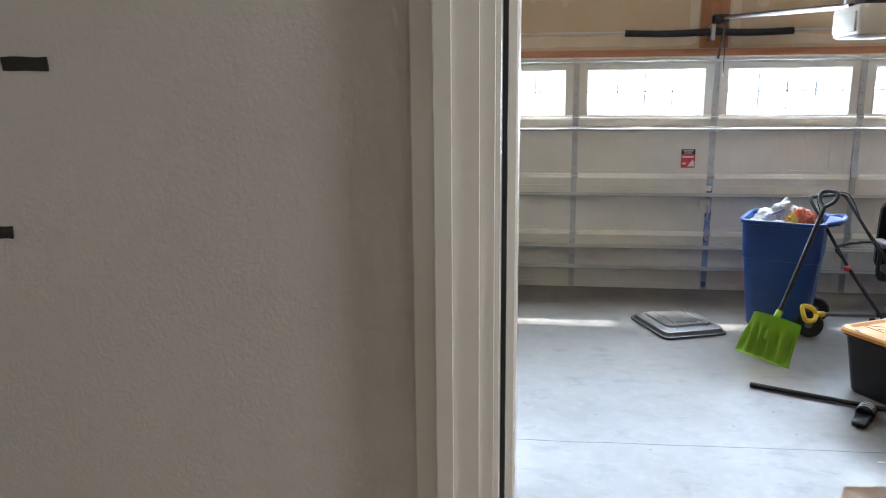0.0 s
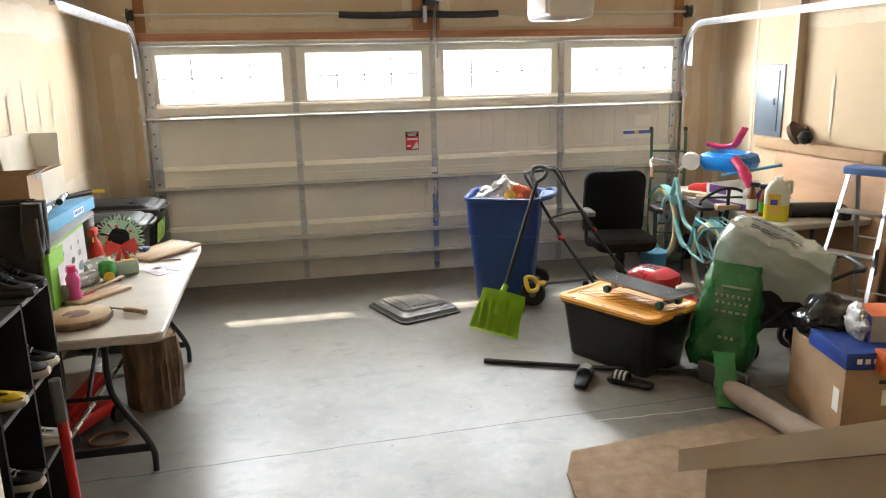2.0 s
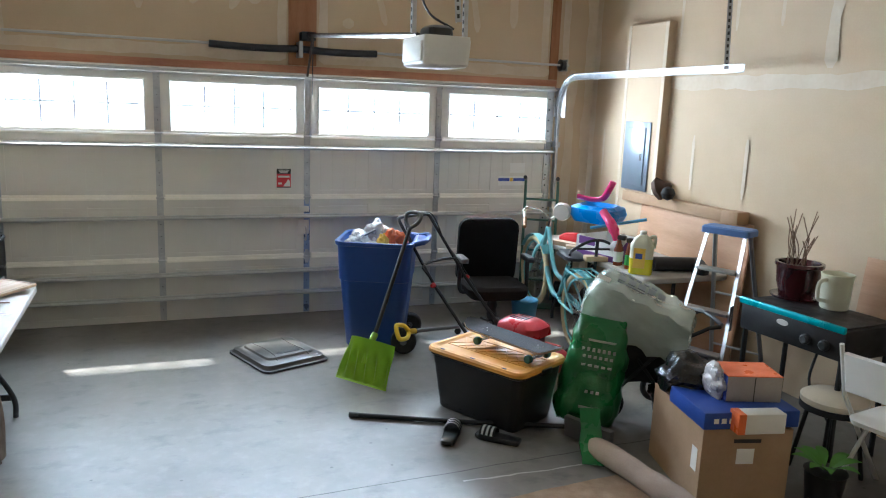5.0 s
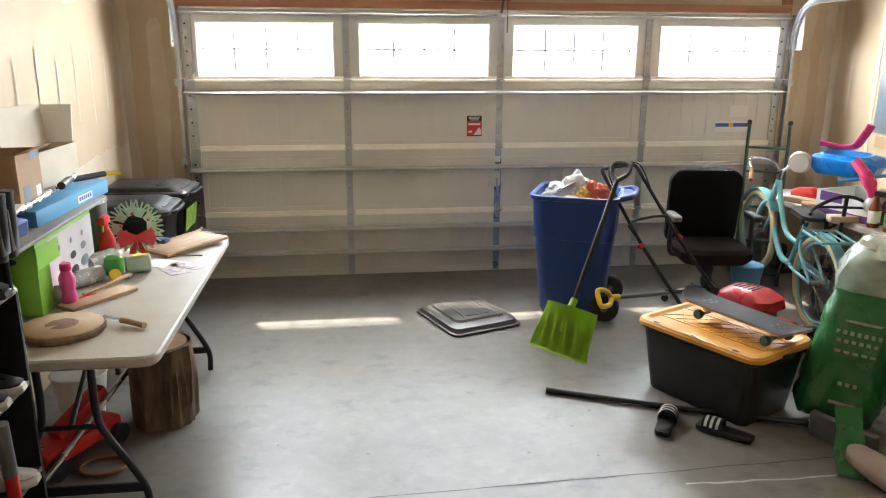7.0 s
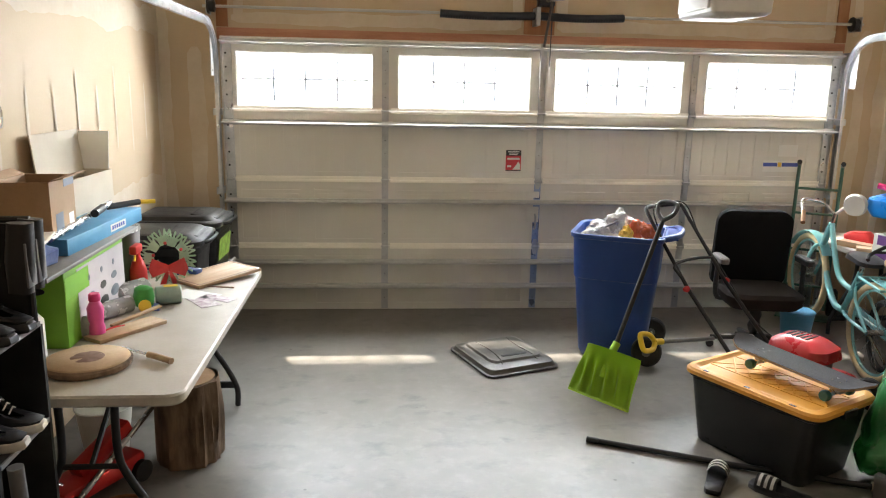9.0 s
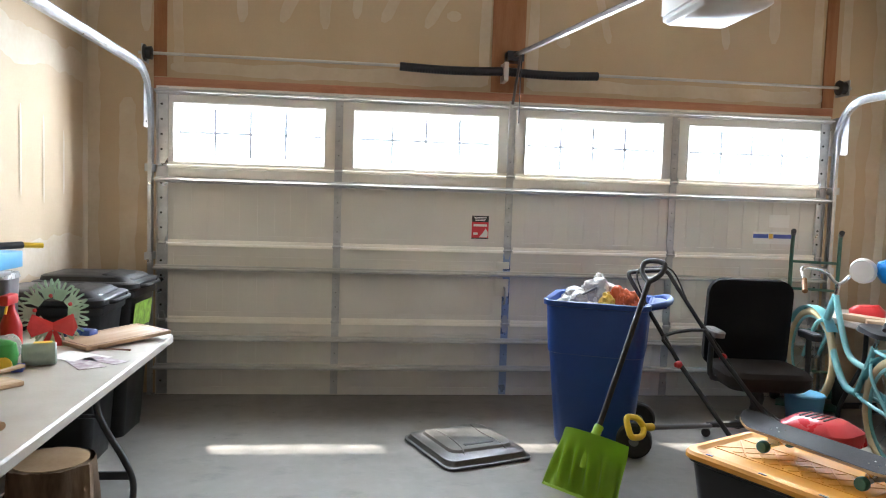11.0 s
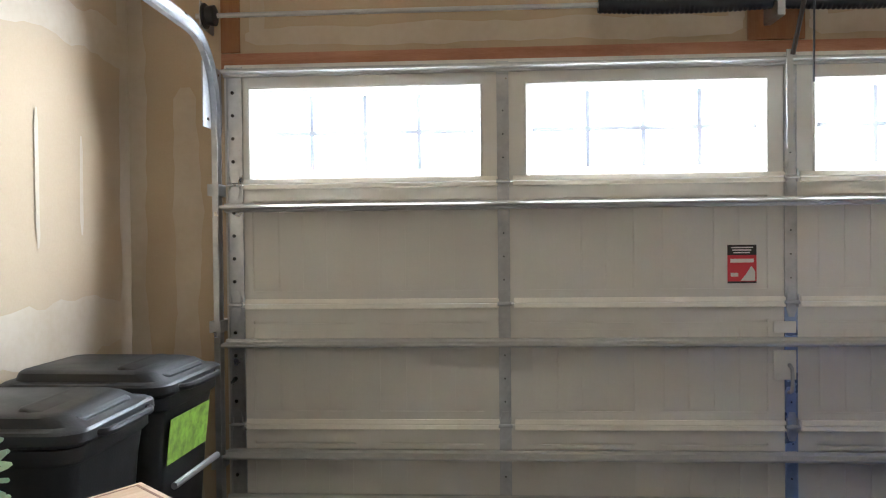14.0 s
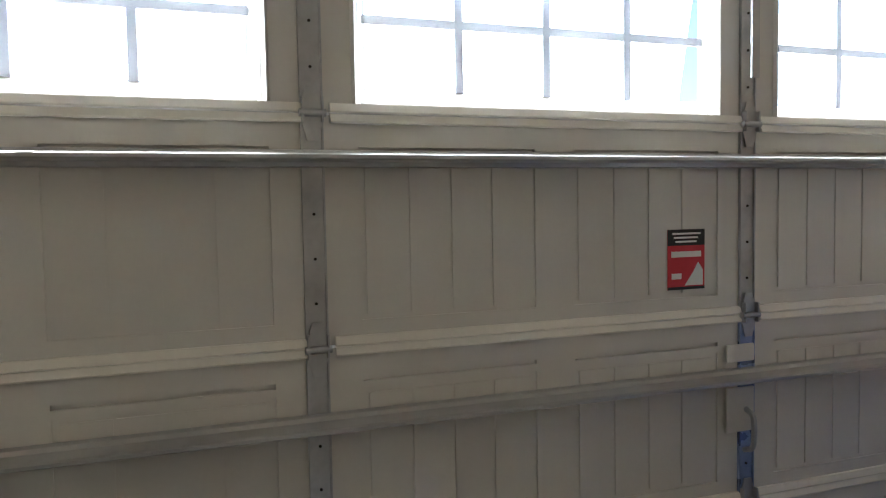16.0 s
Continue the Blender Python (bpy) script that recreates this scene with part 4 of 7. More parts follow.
M_BLUEB = mat("light_blue_carton", (0.10, 0.36, 0.62), 0.45, scale=6, mix=0.2, bump=0.02)
blu = thing("flat_carton", "flat light-blue carton with a white label on the shelf board", "carton", pose(-0.205, -2.31, SB, 0, 0, -3))
part("carton", box(-0.13, 0.13, -0.42, 0.42, 0, 0.07, 0.003), M_BLUEB, blu)
part("label", box(0.1302, 0.1312, 0.02, 0.20, 0.015, 0.05), M_WHITE, blu, smooth=False)
bm = bmesh.new()
for k in range(6):
    bm_box(bm, 0.1313, 0.1318, 0.035 + 0.026 * k, 0.052 + 0.026 * k, 0.024, 0.042)
part("print_bars", bm, M_INKB, blu, smooth=False)
M_NAVY = mat("navy_plastic_bag", (0.02, 0.05, 0.22), 0.35, scale=10, mix=0.3, bump=0.3)
nb = part("plastic_bag", lumpy(loft([(0, 0.20, 0.24, 0.06), (0.05, 0.22, 0.26, 0.07), (0.085, 0.12, 0.16, 0.05)], 6), 0.02, 12, 5, 1), M_NAVY)
nb.matrix_world = pose(-0.20, -2.92, SB + 0.004)
tagged(nb, "crumpled navy plastic bag on the shelf board", "bag")
slab("envelope", "pale padded envelope on the bag", "envelope", pose(-0.19, -2.91, SB + 0.092, 2, -3, 10), 0.24, 0.18, 0.015, M_CARDL)
rl = thing("paint_roller", "paint roller pole of bright metal lying on the flat carton", "paint roller", pose(-0.15, -2.44, SB + 0.092, 0, 0, 4))
part("pole", tube([(0, -0.40, 0), (0, 0.46, 0.012)], 0.014, 10), M_STEEL, rl)
part("grip", tube([(0.03, 0.10, 0.02), (0.01, 0.30, 0.015)], 0.019, 10), M_BLACKP, rl)
cart = thing("shipping_carton", "open brown shipping carton with dark tape print", "carton", pose(-0.25, -2.62, SB + 0.072, 0, 0, 4))


def open_box(parent, w, d, h, material, flap=0.0, tilt=35, t=0.004, name="carton"):
    bm = bmesh.new()
    bm_box(bm, -w / 2, w / 2, -d / 2, d / 2, 0, t)
    bm_box(bm, -w / 2, -w / 2 + t, -d / 2, d / 2, t, h)
    bm_box(bm, w / 2 - t, w / 2, -d / 2, d / 2, t, h)
    bm_box(bm, -w / 2 + t, w / 2 - t, -d / 2, -d / 2 + t, t, h)
    bm_box(bm, -w / 2 + t, w / 2 - t, d / 2 - t, d / 2, t, h)
    part(name, bm, material, parent, smooth=False)
    if flap:
        for sx, ang in ((-1, tilt), (1, tilt * 1.3)):
            f = box(0, flap, -d / 2, d / 2, 0, t)
            part("flap", moved(f, pose(sx * w / 2, 0, h, 0, 0, 0 if sx > 0 else 180) @ pose(0, 0, 0, 0, -90 + ang + 50, 0)), material, parent, smooth=False)


open_box(cart, 0.20, 0.30, 0.24, M_CARD, 0.06, 20)
part("print_patch", box(0.1002, 0.1010, -0.10, -0.01, 0.02, 0.10), M_PANEL, cart, smooth=False)
part("shipping_label", box(0.1002, 0.1010, 0.06, 0.12, 0.01, 0.08), M_WHITE, cart, smooth=False)
part("tape", box(0.1002, 0.1010, 0.02, 0.148, 0.20, 0.238), M_PANEL, cart, smooth=False)
wc = thing("pale_carton", "pale open cardboard carton with raised flap against the wall", "carton", pose(-0.33, -1.98, SB + 0.072, 0, 0, -2))
open_box(wc, 0.16, 0.48, 0.18, M_CARDL)
part("flap", moved(box(0, 0.006, -0.27, 0.24, 0, 0.24), pose(-0.07, 0, 0.15, 0, -6, 0)), M_CARDL, wc, smooth=False)
part("end_flap", moved(box(-0.08, 0.08, 0, 0.006, 0, 0.22), pose(-0.02, 0.245, 0.16, -10, 0, 0)), M_WHITE, wc, smooth=False)

# bottles and the paper wreath behind the table
sp = thing("spray_bottle", "red trigger spray bottle on the table", "spray bottle", pose(-0.05, -2.02, T))
part("body", lathe([(0.04, 0), (0.043, 0.008), (0.043, 0.11), (0.028, 0.155), (0.016, 0.18), (0.015, 0.2)], 18), M_REDP, sp)
part("trigger_head", lumpy(box(-0.02, 0.02, -0.07, 0.035, 0.20, 0.245, 0.010), 0.002, 30), M_REDP, sp)
part("trigger", tube([(0, -0.035, 0.2), (0, -0.05, 0.165)], 0.006, 8), M_YELP, sp)
M_FELTG = mat("green_paper", (0.45, 0.64, 0.47), 0.85, scale=15, mix=0.4, bump=0.1)
M_FELTR = mat("red_paper", (0.75, 0.10, 0.10), 0.85, scale=15, mix=0.3, bump=0.1)
wr = thing("paper_wreath", "green paper-hand wreath with red bow propped on the table", "wreath", pose(0.06, -1.86, T + 0.14, 78, 0, 12))
wrnd = random.Random(7)
for k in range(10):
    a = 2 * math.pi * k / 10
    bm = bmesh.new()
    edge_h = [(-0.020, -0.020), (-0.026, 0.012)]
    for q in range(5):
        t_h = radians(136 - 23 * q)
        c_h = Vector((0.011 * (q - 2), 0.020))
        d_h, n_h = Vector((math.cos(t_h), math.sin(t_h))), Vector((-math.sin(t_h), math.cos(t_h)))
        for along, side in ((0.010, 1), (0.044, 1), (0.048, 0), (0.044, -1), (0.010, -1)):
            p_h = c_h + d_h * along + n_h * 0.0050 * side
            edge_h.append((p_h.x, p_h.y))
    edge_h += [(0.026, 0.012), (0.020, -0.020)]
    bm.faces.new([bm.verts.new((x, y, 0)) for x, y in edge_h])
    bmesh.ops.triangulate(bm, faces=bm.faces[:])
    bmesh.ops.solidify(bm, geom=bm.faces[:], thickness=0.0015)
    bm.transform(pose((0.078 + wrnd.uniform(-.012, .014)) * math.cos(a), (0.078 + wrnd.uniform(-.012, .014)) * math.sin(a), 0.002 * (k % 3), wrnd.uniform(-12, 12), wrnd.uniform(-12, 12), math.degrees(a) - 90))
    part("paper_hand", bm, M_FELTG, wr, smooth=False)
bm = bmesh.new()
for sx in (-1, 1):
    v = [bm.verts.new((sx * x, y, 0.012 + z)) for x, y, z in ((0, 0.012, 0), (0.06, 0.04, 0.012), (0.075, -0.005, 0.01), (0.06, -0.035, 0.008), (0, -0.012, 0))]
    bm.faces.new(v)
    v = [bm.verts.new((sx * x, y, 0.010)) for x, y in ((0.005, 0), (0.045, -0.085), (0.02, -0.095), (0.0, -0.02))]
    bm.faces.new(v)
bmesh.ops.solidify(bm, geom=bm.faces[:], thickness=0.0015)
part("bow", moved(bm, pose(0, -0.06, 0) @ Matrix.Scale(1.35, 4)), M_FELTR, wr, "red paper bow", smooth=False)
for k in range(5):
    a = 0.5 + 1.25 * k
    part("berry", moved(lathe([(0.0008, -0.008), (0.008, -0.004), (0.009, 0.002), (0.0008, 0.008)], 12), pose(0.075 * math.cos(a), 0.075 * math.sin(a), 0.012)), M_FELTR, wr)
M_GREYB = mat("grey_bin_plastic", (0.15, 0.15, 0.16), 0.5, scale=6, mix=0.3)
part_g = thing("grey_canister", "dark grey canister with clear lid behind the carton", "canister", pose(-0.15, -1.95, T))
part("body", loft([(0, 0.15, 0.15, 0.05), (0.30, 0.17, 0.17, 0.05)]), M_GREYB, part_g)
part("lid", loft([(0.301, 0.18, 0.18, 0.05), (0.325, 0.17, 0.17, 0.05)]), M_WRAP, part_g, "clear lid")
bt = thing("blue_brush", "navy dustpan brush lying behind the wreath", "brush", pose(0.05, -1.72, T + 0.02, 0, 0, 70))
part("handle", tube([(0, -0.02, 0), (0, 0.10, 0.015), (0, 0.17, 0.01)], 0.015, 10, 4), M_NAVY, bt)
part("head", box(-0.03, 0.03, -0.16, -0.02, -0.02, 0.03, 0.008), M_NAVY, bt)
wj = thing("white_jug", "white plastic jug with a green label at the carton end", "jug", pose(-0.17, -3.00, T))
part("body", loft([(0, 0.12, 0.09, 0.03), (0.15, 0.12, 0.09, 0.03), (0.19, 0.06, 0.05, 0.02), (0.21, 0.04, 0.04, 0.018)]), M_WHITE, wj)
part("label", box(-0.045, 0.045, -0.047, -0.0455, 0.03, 0.10), M_GREENP, wj, smooth=False)
part("cap", lathe([(0.02, 0.21), (0.02, 0.235), (0.015, 0.238)], 14), M_GREENP, wj)
ld = thing("caulk_gun", "black and orange caulking tool on the shelf board", "tool", pose(-0.13, -1.93, SB + 0.075, 0, 0, -30))
part("barrel", tube([(0, -0.1, 0.015), (0, 0.1, 0.015)], 0.016, 10), M_BLACKP, ld)
part("handle", tube([(0.0, 0.1, 0.015), (0.03, 0.18, 0.01)], 0.012, 8), M_YELP, ld)

# lidded wheelie bins by the door
M_BINGREY = mat("dark_bin_plastic", (0.010, 0.0105, 0.011), 0.42, dark=(0.02, 0.02, 0.02), scale=4, fine=150, mix=0.5, bump=0.12, spec=0.3)
M_LIME = mat("lime_label", (0.35, 0.60, 0.06), 0.5, dark=(0.10, 0.12, 0.06), scale=22, fine=70, mix=0.8, bump=0.05)


def wheelie(m, label, sticker):
    t = thing("wheelie_bin", label, "trash bin", m, "black wheelie bins")
    part("body", loft([(0.0, 0.42, 0.40, 0.05), (0.10, 0.44, 0.42, 0.05), (0.72, 0.53, 0.49, 0.06), (0.80, 0.55, 0.51, 0.06), (0.84, 0.56, 0.52, 0.06)]), M_BINGREY, t)
    part("rim", loft([(0.80, 0.57, 0.53, 0.07), (0.81, 0.585, 0.545, 0.07), (0.845, 0.585, 0.545, 0.07), (0.85, 0.57, 0.53, 0.07)]), M_BINGREY, t)
    lid = part("lid", loft([(0.852, 0.61, 0.555, 0.08), (0.862, 0.625, 0.57, 0.08), (0.885, 0.62, 0.565, 0.08), (0.892, 0.60, 0.545, 0.08), (0.896, 0.54, 0.48, 0.06), (0.918, 0.50, 0.44, 0.06, -0.02, 0), (0.925, 0.46, 0.40, 0.05, -0.03, 0)], 6), M_BINGREY, t, angle=22)
    part("raised_panel", moved(loft([(0.0, 0.20, 0.36, 0.04), (0.012, 0.19, 0.35, 0.04), (0.016, 0.17, 0.33, 0.03)]), pose(0.17, 0, 0.906, 0, 9, 0)), M_BINGREY, lid)
    part("lid_handle", tube([(0.30, -0.17, 0.868), (0.335, -0.12, 0.87), (0.335, 0.12, 0.87), (0.30, 0.17, 0.868)], 0.012, 8, 5), M_BINGREY, t)
    for y in (-0.23, 0.23):
        part("wheel", moved(lathe([(0.06, -0.025), (0.10, -0.022), (0.105, 0), (0.10, 0.022), (0.06, 0.025)], 20), pose(-0.19, y, 0.105, 90, 0, 0)), M_RUBBER, t)
    part("grab_bar", tube([(0.30, -0.20, 0.56), (0.30, 0.20, 0.56)], 0.012, 8), M_GALV, t)
    if sticker:
        part("sticker", moved(box(0, 0.002, -0.19, 0.16, 0, 0.15), pose(0.268, 0, 0.62, 0, 7, 0)), M_LIME, t, "torn lime-green label", smooth=False)
    return t


wheelie(pose(-0.128, -0.75, 0, 0, 0, -2) @ Matrix.Diagonal((0.94, 0.88, 1.01, 1)), "black lidded wheelie bin with torn lime label beside the door", True)
wheelie(pose(-0.150, -1.25, 0, 0, 0, 1) @ Matrix.Diagonal((0.94, 0.88, 0.985, 1)), "black lidded wheelie bin with domed lid against the wall", False)

# ---- shoe racks along the left wall ----
M_BLACKM = mat("black_powder_coat", (0.014, 0.014, 0.015), 0.5, 0.2, scale=14, mix=0.4, bump=0.05)
M_BLACKF = mat("black_panel", (0.012, 0.012, 0.013), 0.75, scale=10, mix=0.4, bump=0.1)
M_EDGE = mat("worn_grey_edge", (0.20, 0.20, 0.20), 0.5, scale=14, mix=0.5)
rk = thing("cube_shelf", "black cube shelf unit filled with shoes by the table", "shelf", pose(-0.05, -3.815, 0))
RX, RY = 0.15, 0.345
for y in (-RY, 0.0, RY):
    part("upright", box(-RX, RX, y - 0.009, y + 0.009, 0, 1.025), M_BLACKF, rk, smooth=False)
for z in (0.02, 0.355, 0.69, 1.025):
    for a, b in ((-RY, 0.0), (0.0, RY)):
        sh_ = part("shelf", box(-RX, RX - 0.004, a + 0.0092, b - 0.0092, z, z + 0.014), M_BLACKF, rk, smooth=False)
        part("edge_strip", box(RX - 0.0038, RX + 0.002, a + 0.0092, b - 0.0092, z - 0.001, z + 0.015), M_EDGE, sh_, smooth=False)
part("back_panel", box(-RX - 0.006, -RX - 0.0005, -RY, RY, 0.02, 1.025), M_BLACKF, rk, smooth=False)
for x in (-RX + 0.01, RX - 0.01):
    part("post", tube([(x, RY - 0.02, 1.04), (x, RY - 0.02, 1.375)], 0.011, 8), M_BLACKM, rk)
part("top_bar", tube([(-RX - 0.005, RY - 0.02, 1.375), (RX + 0.005, RY - 0.02, 1.375)], 0.012, 8), M_BLACKM, rk)
part("end_panel", box(-RX + 0.012, RX - 0.012, RY - 0.024, RY - 0.016, 1.041, 1.362), M_BLACKF, rk, smooth=False)

M_SHOEW = mat("white_shoe_leather", (0.66, 0.63, 0.58), 0.55, scale=14, mix=0.3, bump=0.15)
M_SHOEB = mat("black_shoe_leather", (0.018, 0.018, 0.02), 0.45, scale=14, mix=0.5, bump=0.15)
M_SOLEW = mat("shoe_sole", (0.62, 0.58, 0.52), 0.7, scale=20, mix=0.4, bump=0.1)
M_SHOET = mat("tan_lining", (0.50, 0.41, 0.33), 0.9, scale=20, mix=0.4, bump=0.4)


def shoe(m, label, upper, sole, accent, high=0.10, group=""):
    """A trainer: sole, upper with an open collar, tongue and lace rows. Toe points to +x."""
    t = thing("shoe", label, "shoe", m, group)
    prof = [(-0.13, 0.062, 0), (-0.10, 0.078, 0), (-0.02, 0.074, 0), (0.06, 0.092, 0), (0.12, 0.076, 0), (0.145, 0.040, 0)]
    outline = [Vector((x, s_ * w / 2, 0)) for s_, seq in ((-1, prof), (1, prof[::-1])) for x, w, _ in seq]
    part("sole", ring_loft(bmesh.new(), [[Vector((p.x * k, p.y * k, z)) for p in outline] for z, k in ((0, 0.97), (0.008, 1.02), (0.026, 1.0), (0.03, 0.96))]), sole, t)

    def h(x):
        return high if x < -0.02 else max(0.048, high - (x + 0.02) * (high - 0.045) / 0.11)
    part("upper", ring_loft(bmesh.new(), [[Vector((p.x * k + dx, p.y * k * (1 if f < 0.9 else 0.62), 0.03 + (h(p.x) - 0.03) * f)) for p in outline] for f, k, dx in ((0, 0.94, 0), (0.45, 0.97, 0), (0.8, 0.86, -0.005), (1.0, 0.72, -0.02))], True, False), upper, t)
    part("collar", moved(ring(0.038, 0.012, None, 18, 8), pose(-0.065, 0, high * 0.96, 0, 8, 0) @ Matrix.Diagonal((1.25, 0.8, 1, 1))), accent, t)
    part("tongue", moved(box(-0.03, 0.03, -0.02, 0.02, 0, 0.008, 0.004), pose(-0.005, 0, high * 0.86, 0, 38, 0)), upper, t)
    for k in range(4):
        part("lace", tube([(0.005 + 0.016 * k, -0.026, h(0.01 + 0.016 * k) - 0.004), (0.008 + 0.016 * k, 0, h(0.01 + 0.016 * k) + 0.010), (0.005 + 0.016 * k, 0.026, h(0.01 + 0.016 * k) - 0.004)], 0.0028, 6), sole, t)
    return t


for y in (3.58, 3.70):
    shoe(pose(-0.02, -y, 0.7045, 0, 0, 5), "black and white high shoe with pale lining on the cube shelf", M_SHOEB, M_SOLEW, M_SHOET, 0.14, "shoes on the cube shelf")
for y in (3.56, 3.68):
    shoe(pose(-0.02, -y, 1.0395, 0, 0, -8), "black leather shoe standing on the cube shelf", M_SHOEB, M_SHOEB, M_SHOEB, 0.12, "black shoes")
shoe(pose(-0.02, -3.98, 0.7045, 0, 0, 4), "yellow-toed white child's shoe on the cube shelf", M_YELP, M_SOLEW, M_SHOEW, 0.10)
shoe(pose(-0.01, -3.60, 0.3695, 0, 0, 4), "pale canvas shoe on the cube shelf", M_SHOEW, M_SOLEW, M_SHOET, 0.09)
shoe(pose(-0.01, -3.95, 0.3695, 0, 0, -6), "dark canvas shoe on the cube shelf", M_SHOEB, M_SOLEW, M_SHOET, 0.09)
hb = thing("hanging_shoes", "pair of dark shoes with pale soles hung on the bar", "shoe", pose(0.075, -3.53, 1.16))
for k, y in enumerate((-0.035, 0.035)):
    part("shoe_body", lumpy(moved(loft([(0, 0.07, 0.05, 0.02), (0.10, 0.085, 0.055, 0.025), (0.22, 0.07, 0.05, 0.02)], 5), pose(0.02, y, 0, 0, 4, 0)), 0.008, 18, k), M_SHOEB, hb)
    part("sole", moved(lumpy(box(-0.03, 0.03, -0.004, 0.004, 0.02, 0.16, 0.003), 0.002, 30), pose(0.055, y, 0, 0, 0, 90)), M_GREYB, hb)

wk = thing("wire_rack", "black wire shelving rack with shoes and boxes", "shelf", pose(-0.05, -4.64, 0))
WX, WY = 0.15, 0.36
for x in (-WX, WX):
    for y in (-WY, WY):
        part("post", tube([(x, y, 0), (x, y, 1.76)], 0.0125, 10), M_BLACKM, wk)
for z in (0.40, 0.79, 1.185, 1.60):
    bm = bmesh.new()
    for x in (-WX, WX):
        tube([(x, -WY, z), (x, WY, z)], 0.004, 6, bm=bm)
        tube([(x, -WY, z - 0.032), (x, WY, z - 0.032)], 0.004, 6, bm=bm)
        zig = [(x, -WY + 2 * WY * i / 24, z - (0.032 if i % 2 else 0)) for i in range(25)]
        tube(zig, 0.003, 5, bm=bm)
    for y in (-WY, WY):
        tube([(-WX, y, z), (WX, y, z)], 0.004, 6, bm=bm)
    for i in range(1, 24):
        tube([(-WX, -WY + 2 * WY * i / 24, z), (WX, -WY + 2 * WY * i / 24, z)], 0.0022, 5, bm=bm)
    part("wire_shelf", bm, M_STRUT if z > 1.0 else M_BLACKM, wk)
M_ORANGEB = mat("orange_box_card", (0.72, 0.13, 0.06), 0.5, scale=6, mix=0.15, bump=0.03)
sb = thing("shoe_box", "orange-red shoe box with lid on the wire rack", "shoe box", pose(-0.03, -4.47, 1.605))
part("box", box(-0.13, 0.13, -0.165, 0.165, 0, 0.10, 0.003), M_ORANGEB, sb)
part("lid", box(-0.134, 0.134, -0.169, 0.169, 0.101, 0.135, 0.003), M_ORANGEB, sb)
sb2 = thing("shoe_box", "grey-green shoe box on the wire rack", "shoe box", pose(-0.03, -4.43, 0.795))
part("box", box(-0.13, 0.13, -0.14, 0.14, 0, 0.10, 0.003), M_SAGE, sb2)
part("lid", box(-0.134, 0.134, -0.144, 0.144, 0.101, 0.13, 0.003), M_BLACKF, sb2)
shoe(pose(-0.01, -4.46, 1.190, 0, 0, 8), "white basketball shoe with red sole on the wire rack", M_SHOEW, M_REDP, M_SHOEB, 0.13, "white shoes")
shoe(pose(-0.01, -4.58, 1.190, 0, 0, 5), "white basketball shoe with red sole on the wire rack", M_SHOEW, M_REDP, M_SHOEB, 0.13, "white shoes")
shoe(pose(-0.01, -4.35, 1.190, 0, 0, 5), "plain white shoe on the wire rack", M_SHOEW, M_SOLEW, M_SHOET, 0.11)
M_KNIT = mat("dark_knit", (0.03, 0.032, 0.036), 0.95, scale=20, fine=160, mix=0.5, bump=0.8)
M_KNITG = mat("grey_knit", (0.30, 0.31, 0.33), 0.95, scale=20, fine=160, mix=0.5, bump=0.8)
bt2 = thing("knit_boot", "dark knit boot with grey patch on the orange box", "boot", pose(0.055, -4.335, 1.741) @ Matrix.Diagonal((0.75, 0.75, 0.64, 1)))
part("cuff_box", lumpy(moved(box(-0.05, 0.07, -0.07, 0.05, 0, 0.08, 0.01), pose(0, 0, 0, 0, 14, 20)), 0.004, 15), M_SHOET, bt2, "pale folded cuff")
part("shaft", lumpy(loft([(0.075, 0.13, 0.13, 0.05), (0.11, 0.11, 0.10, 0.045), (0.2, 0.10, 0.095, 0.045), (0.30, 0.095, 0.09, 0.04), (0.325, 0.06, 0.06, 0.028)], 6), 0.008, 12, 3), M_KNIT, bt2)
part("patch", lumpy(moved(box(0.0, 0.055, -0.052, -0.046, 0.17, 0.30, 0.004), pose(0.0, 0.0, 0)), 0.002, 20), M_KNITG, bt2, "grey knit patch")
shoe(pose(0.03, -4.52, 1.741, 0, 0, 90), "dark shoe with pale sole on the orange box", M_KNIT, M_SOLEW, M_KNIT, 0.11)

M_COPPER = mat("copper", (0.50, 0.20, 0.09), 0.5, 0.9, dark=(0.25, 0.09, 0.05), scale=4, fine=60, mix=0.8, bump=0.05)
pan = thing("copper_pan", "round copper pan hanging on the wall", "pan", pose(XL + 0.03, -2.82, 1.39, 0, 80, 0))
part("bowl", lathe([(0.0008, 0.012), (0.11, 0.010), (0.165, 0.022), (0.185, 0.045), (0.189, 0.046), (0.170, 0.016), (0.11, 0.003), (0.0008, 0.002)], 40), M_COPPER, pan)
part("handle", box(0.185, 0.33, -0.014, 0.014, 0.038, 0.046, 0.003), M_BLACKM, pan)
hk = part("wall_hook", tube([(XL + 0.002, -2.46, 1.69), (XL + 0.03, -2.46, 1.68), (XL + 0.03, -2.46, 1.60), (XL + 0.012, -2.46, 1.59)], 0.004, 6, 3), M_STEEL)
tagged(hk, "small steel hook on the bare wall", "hook")

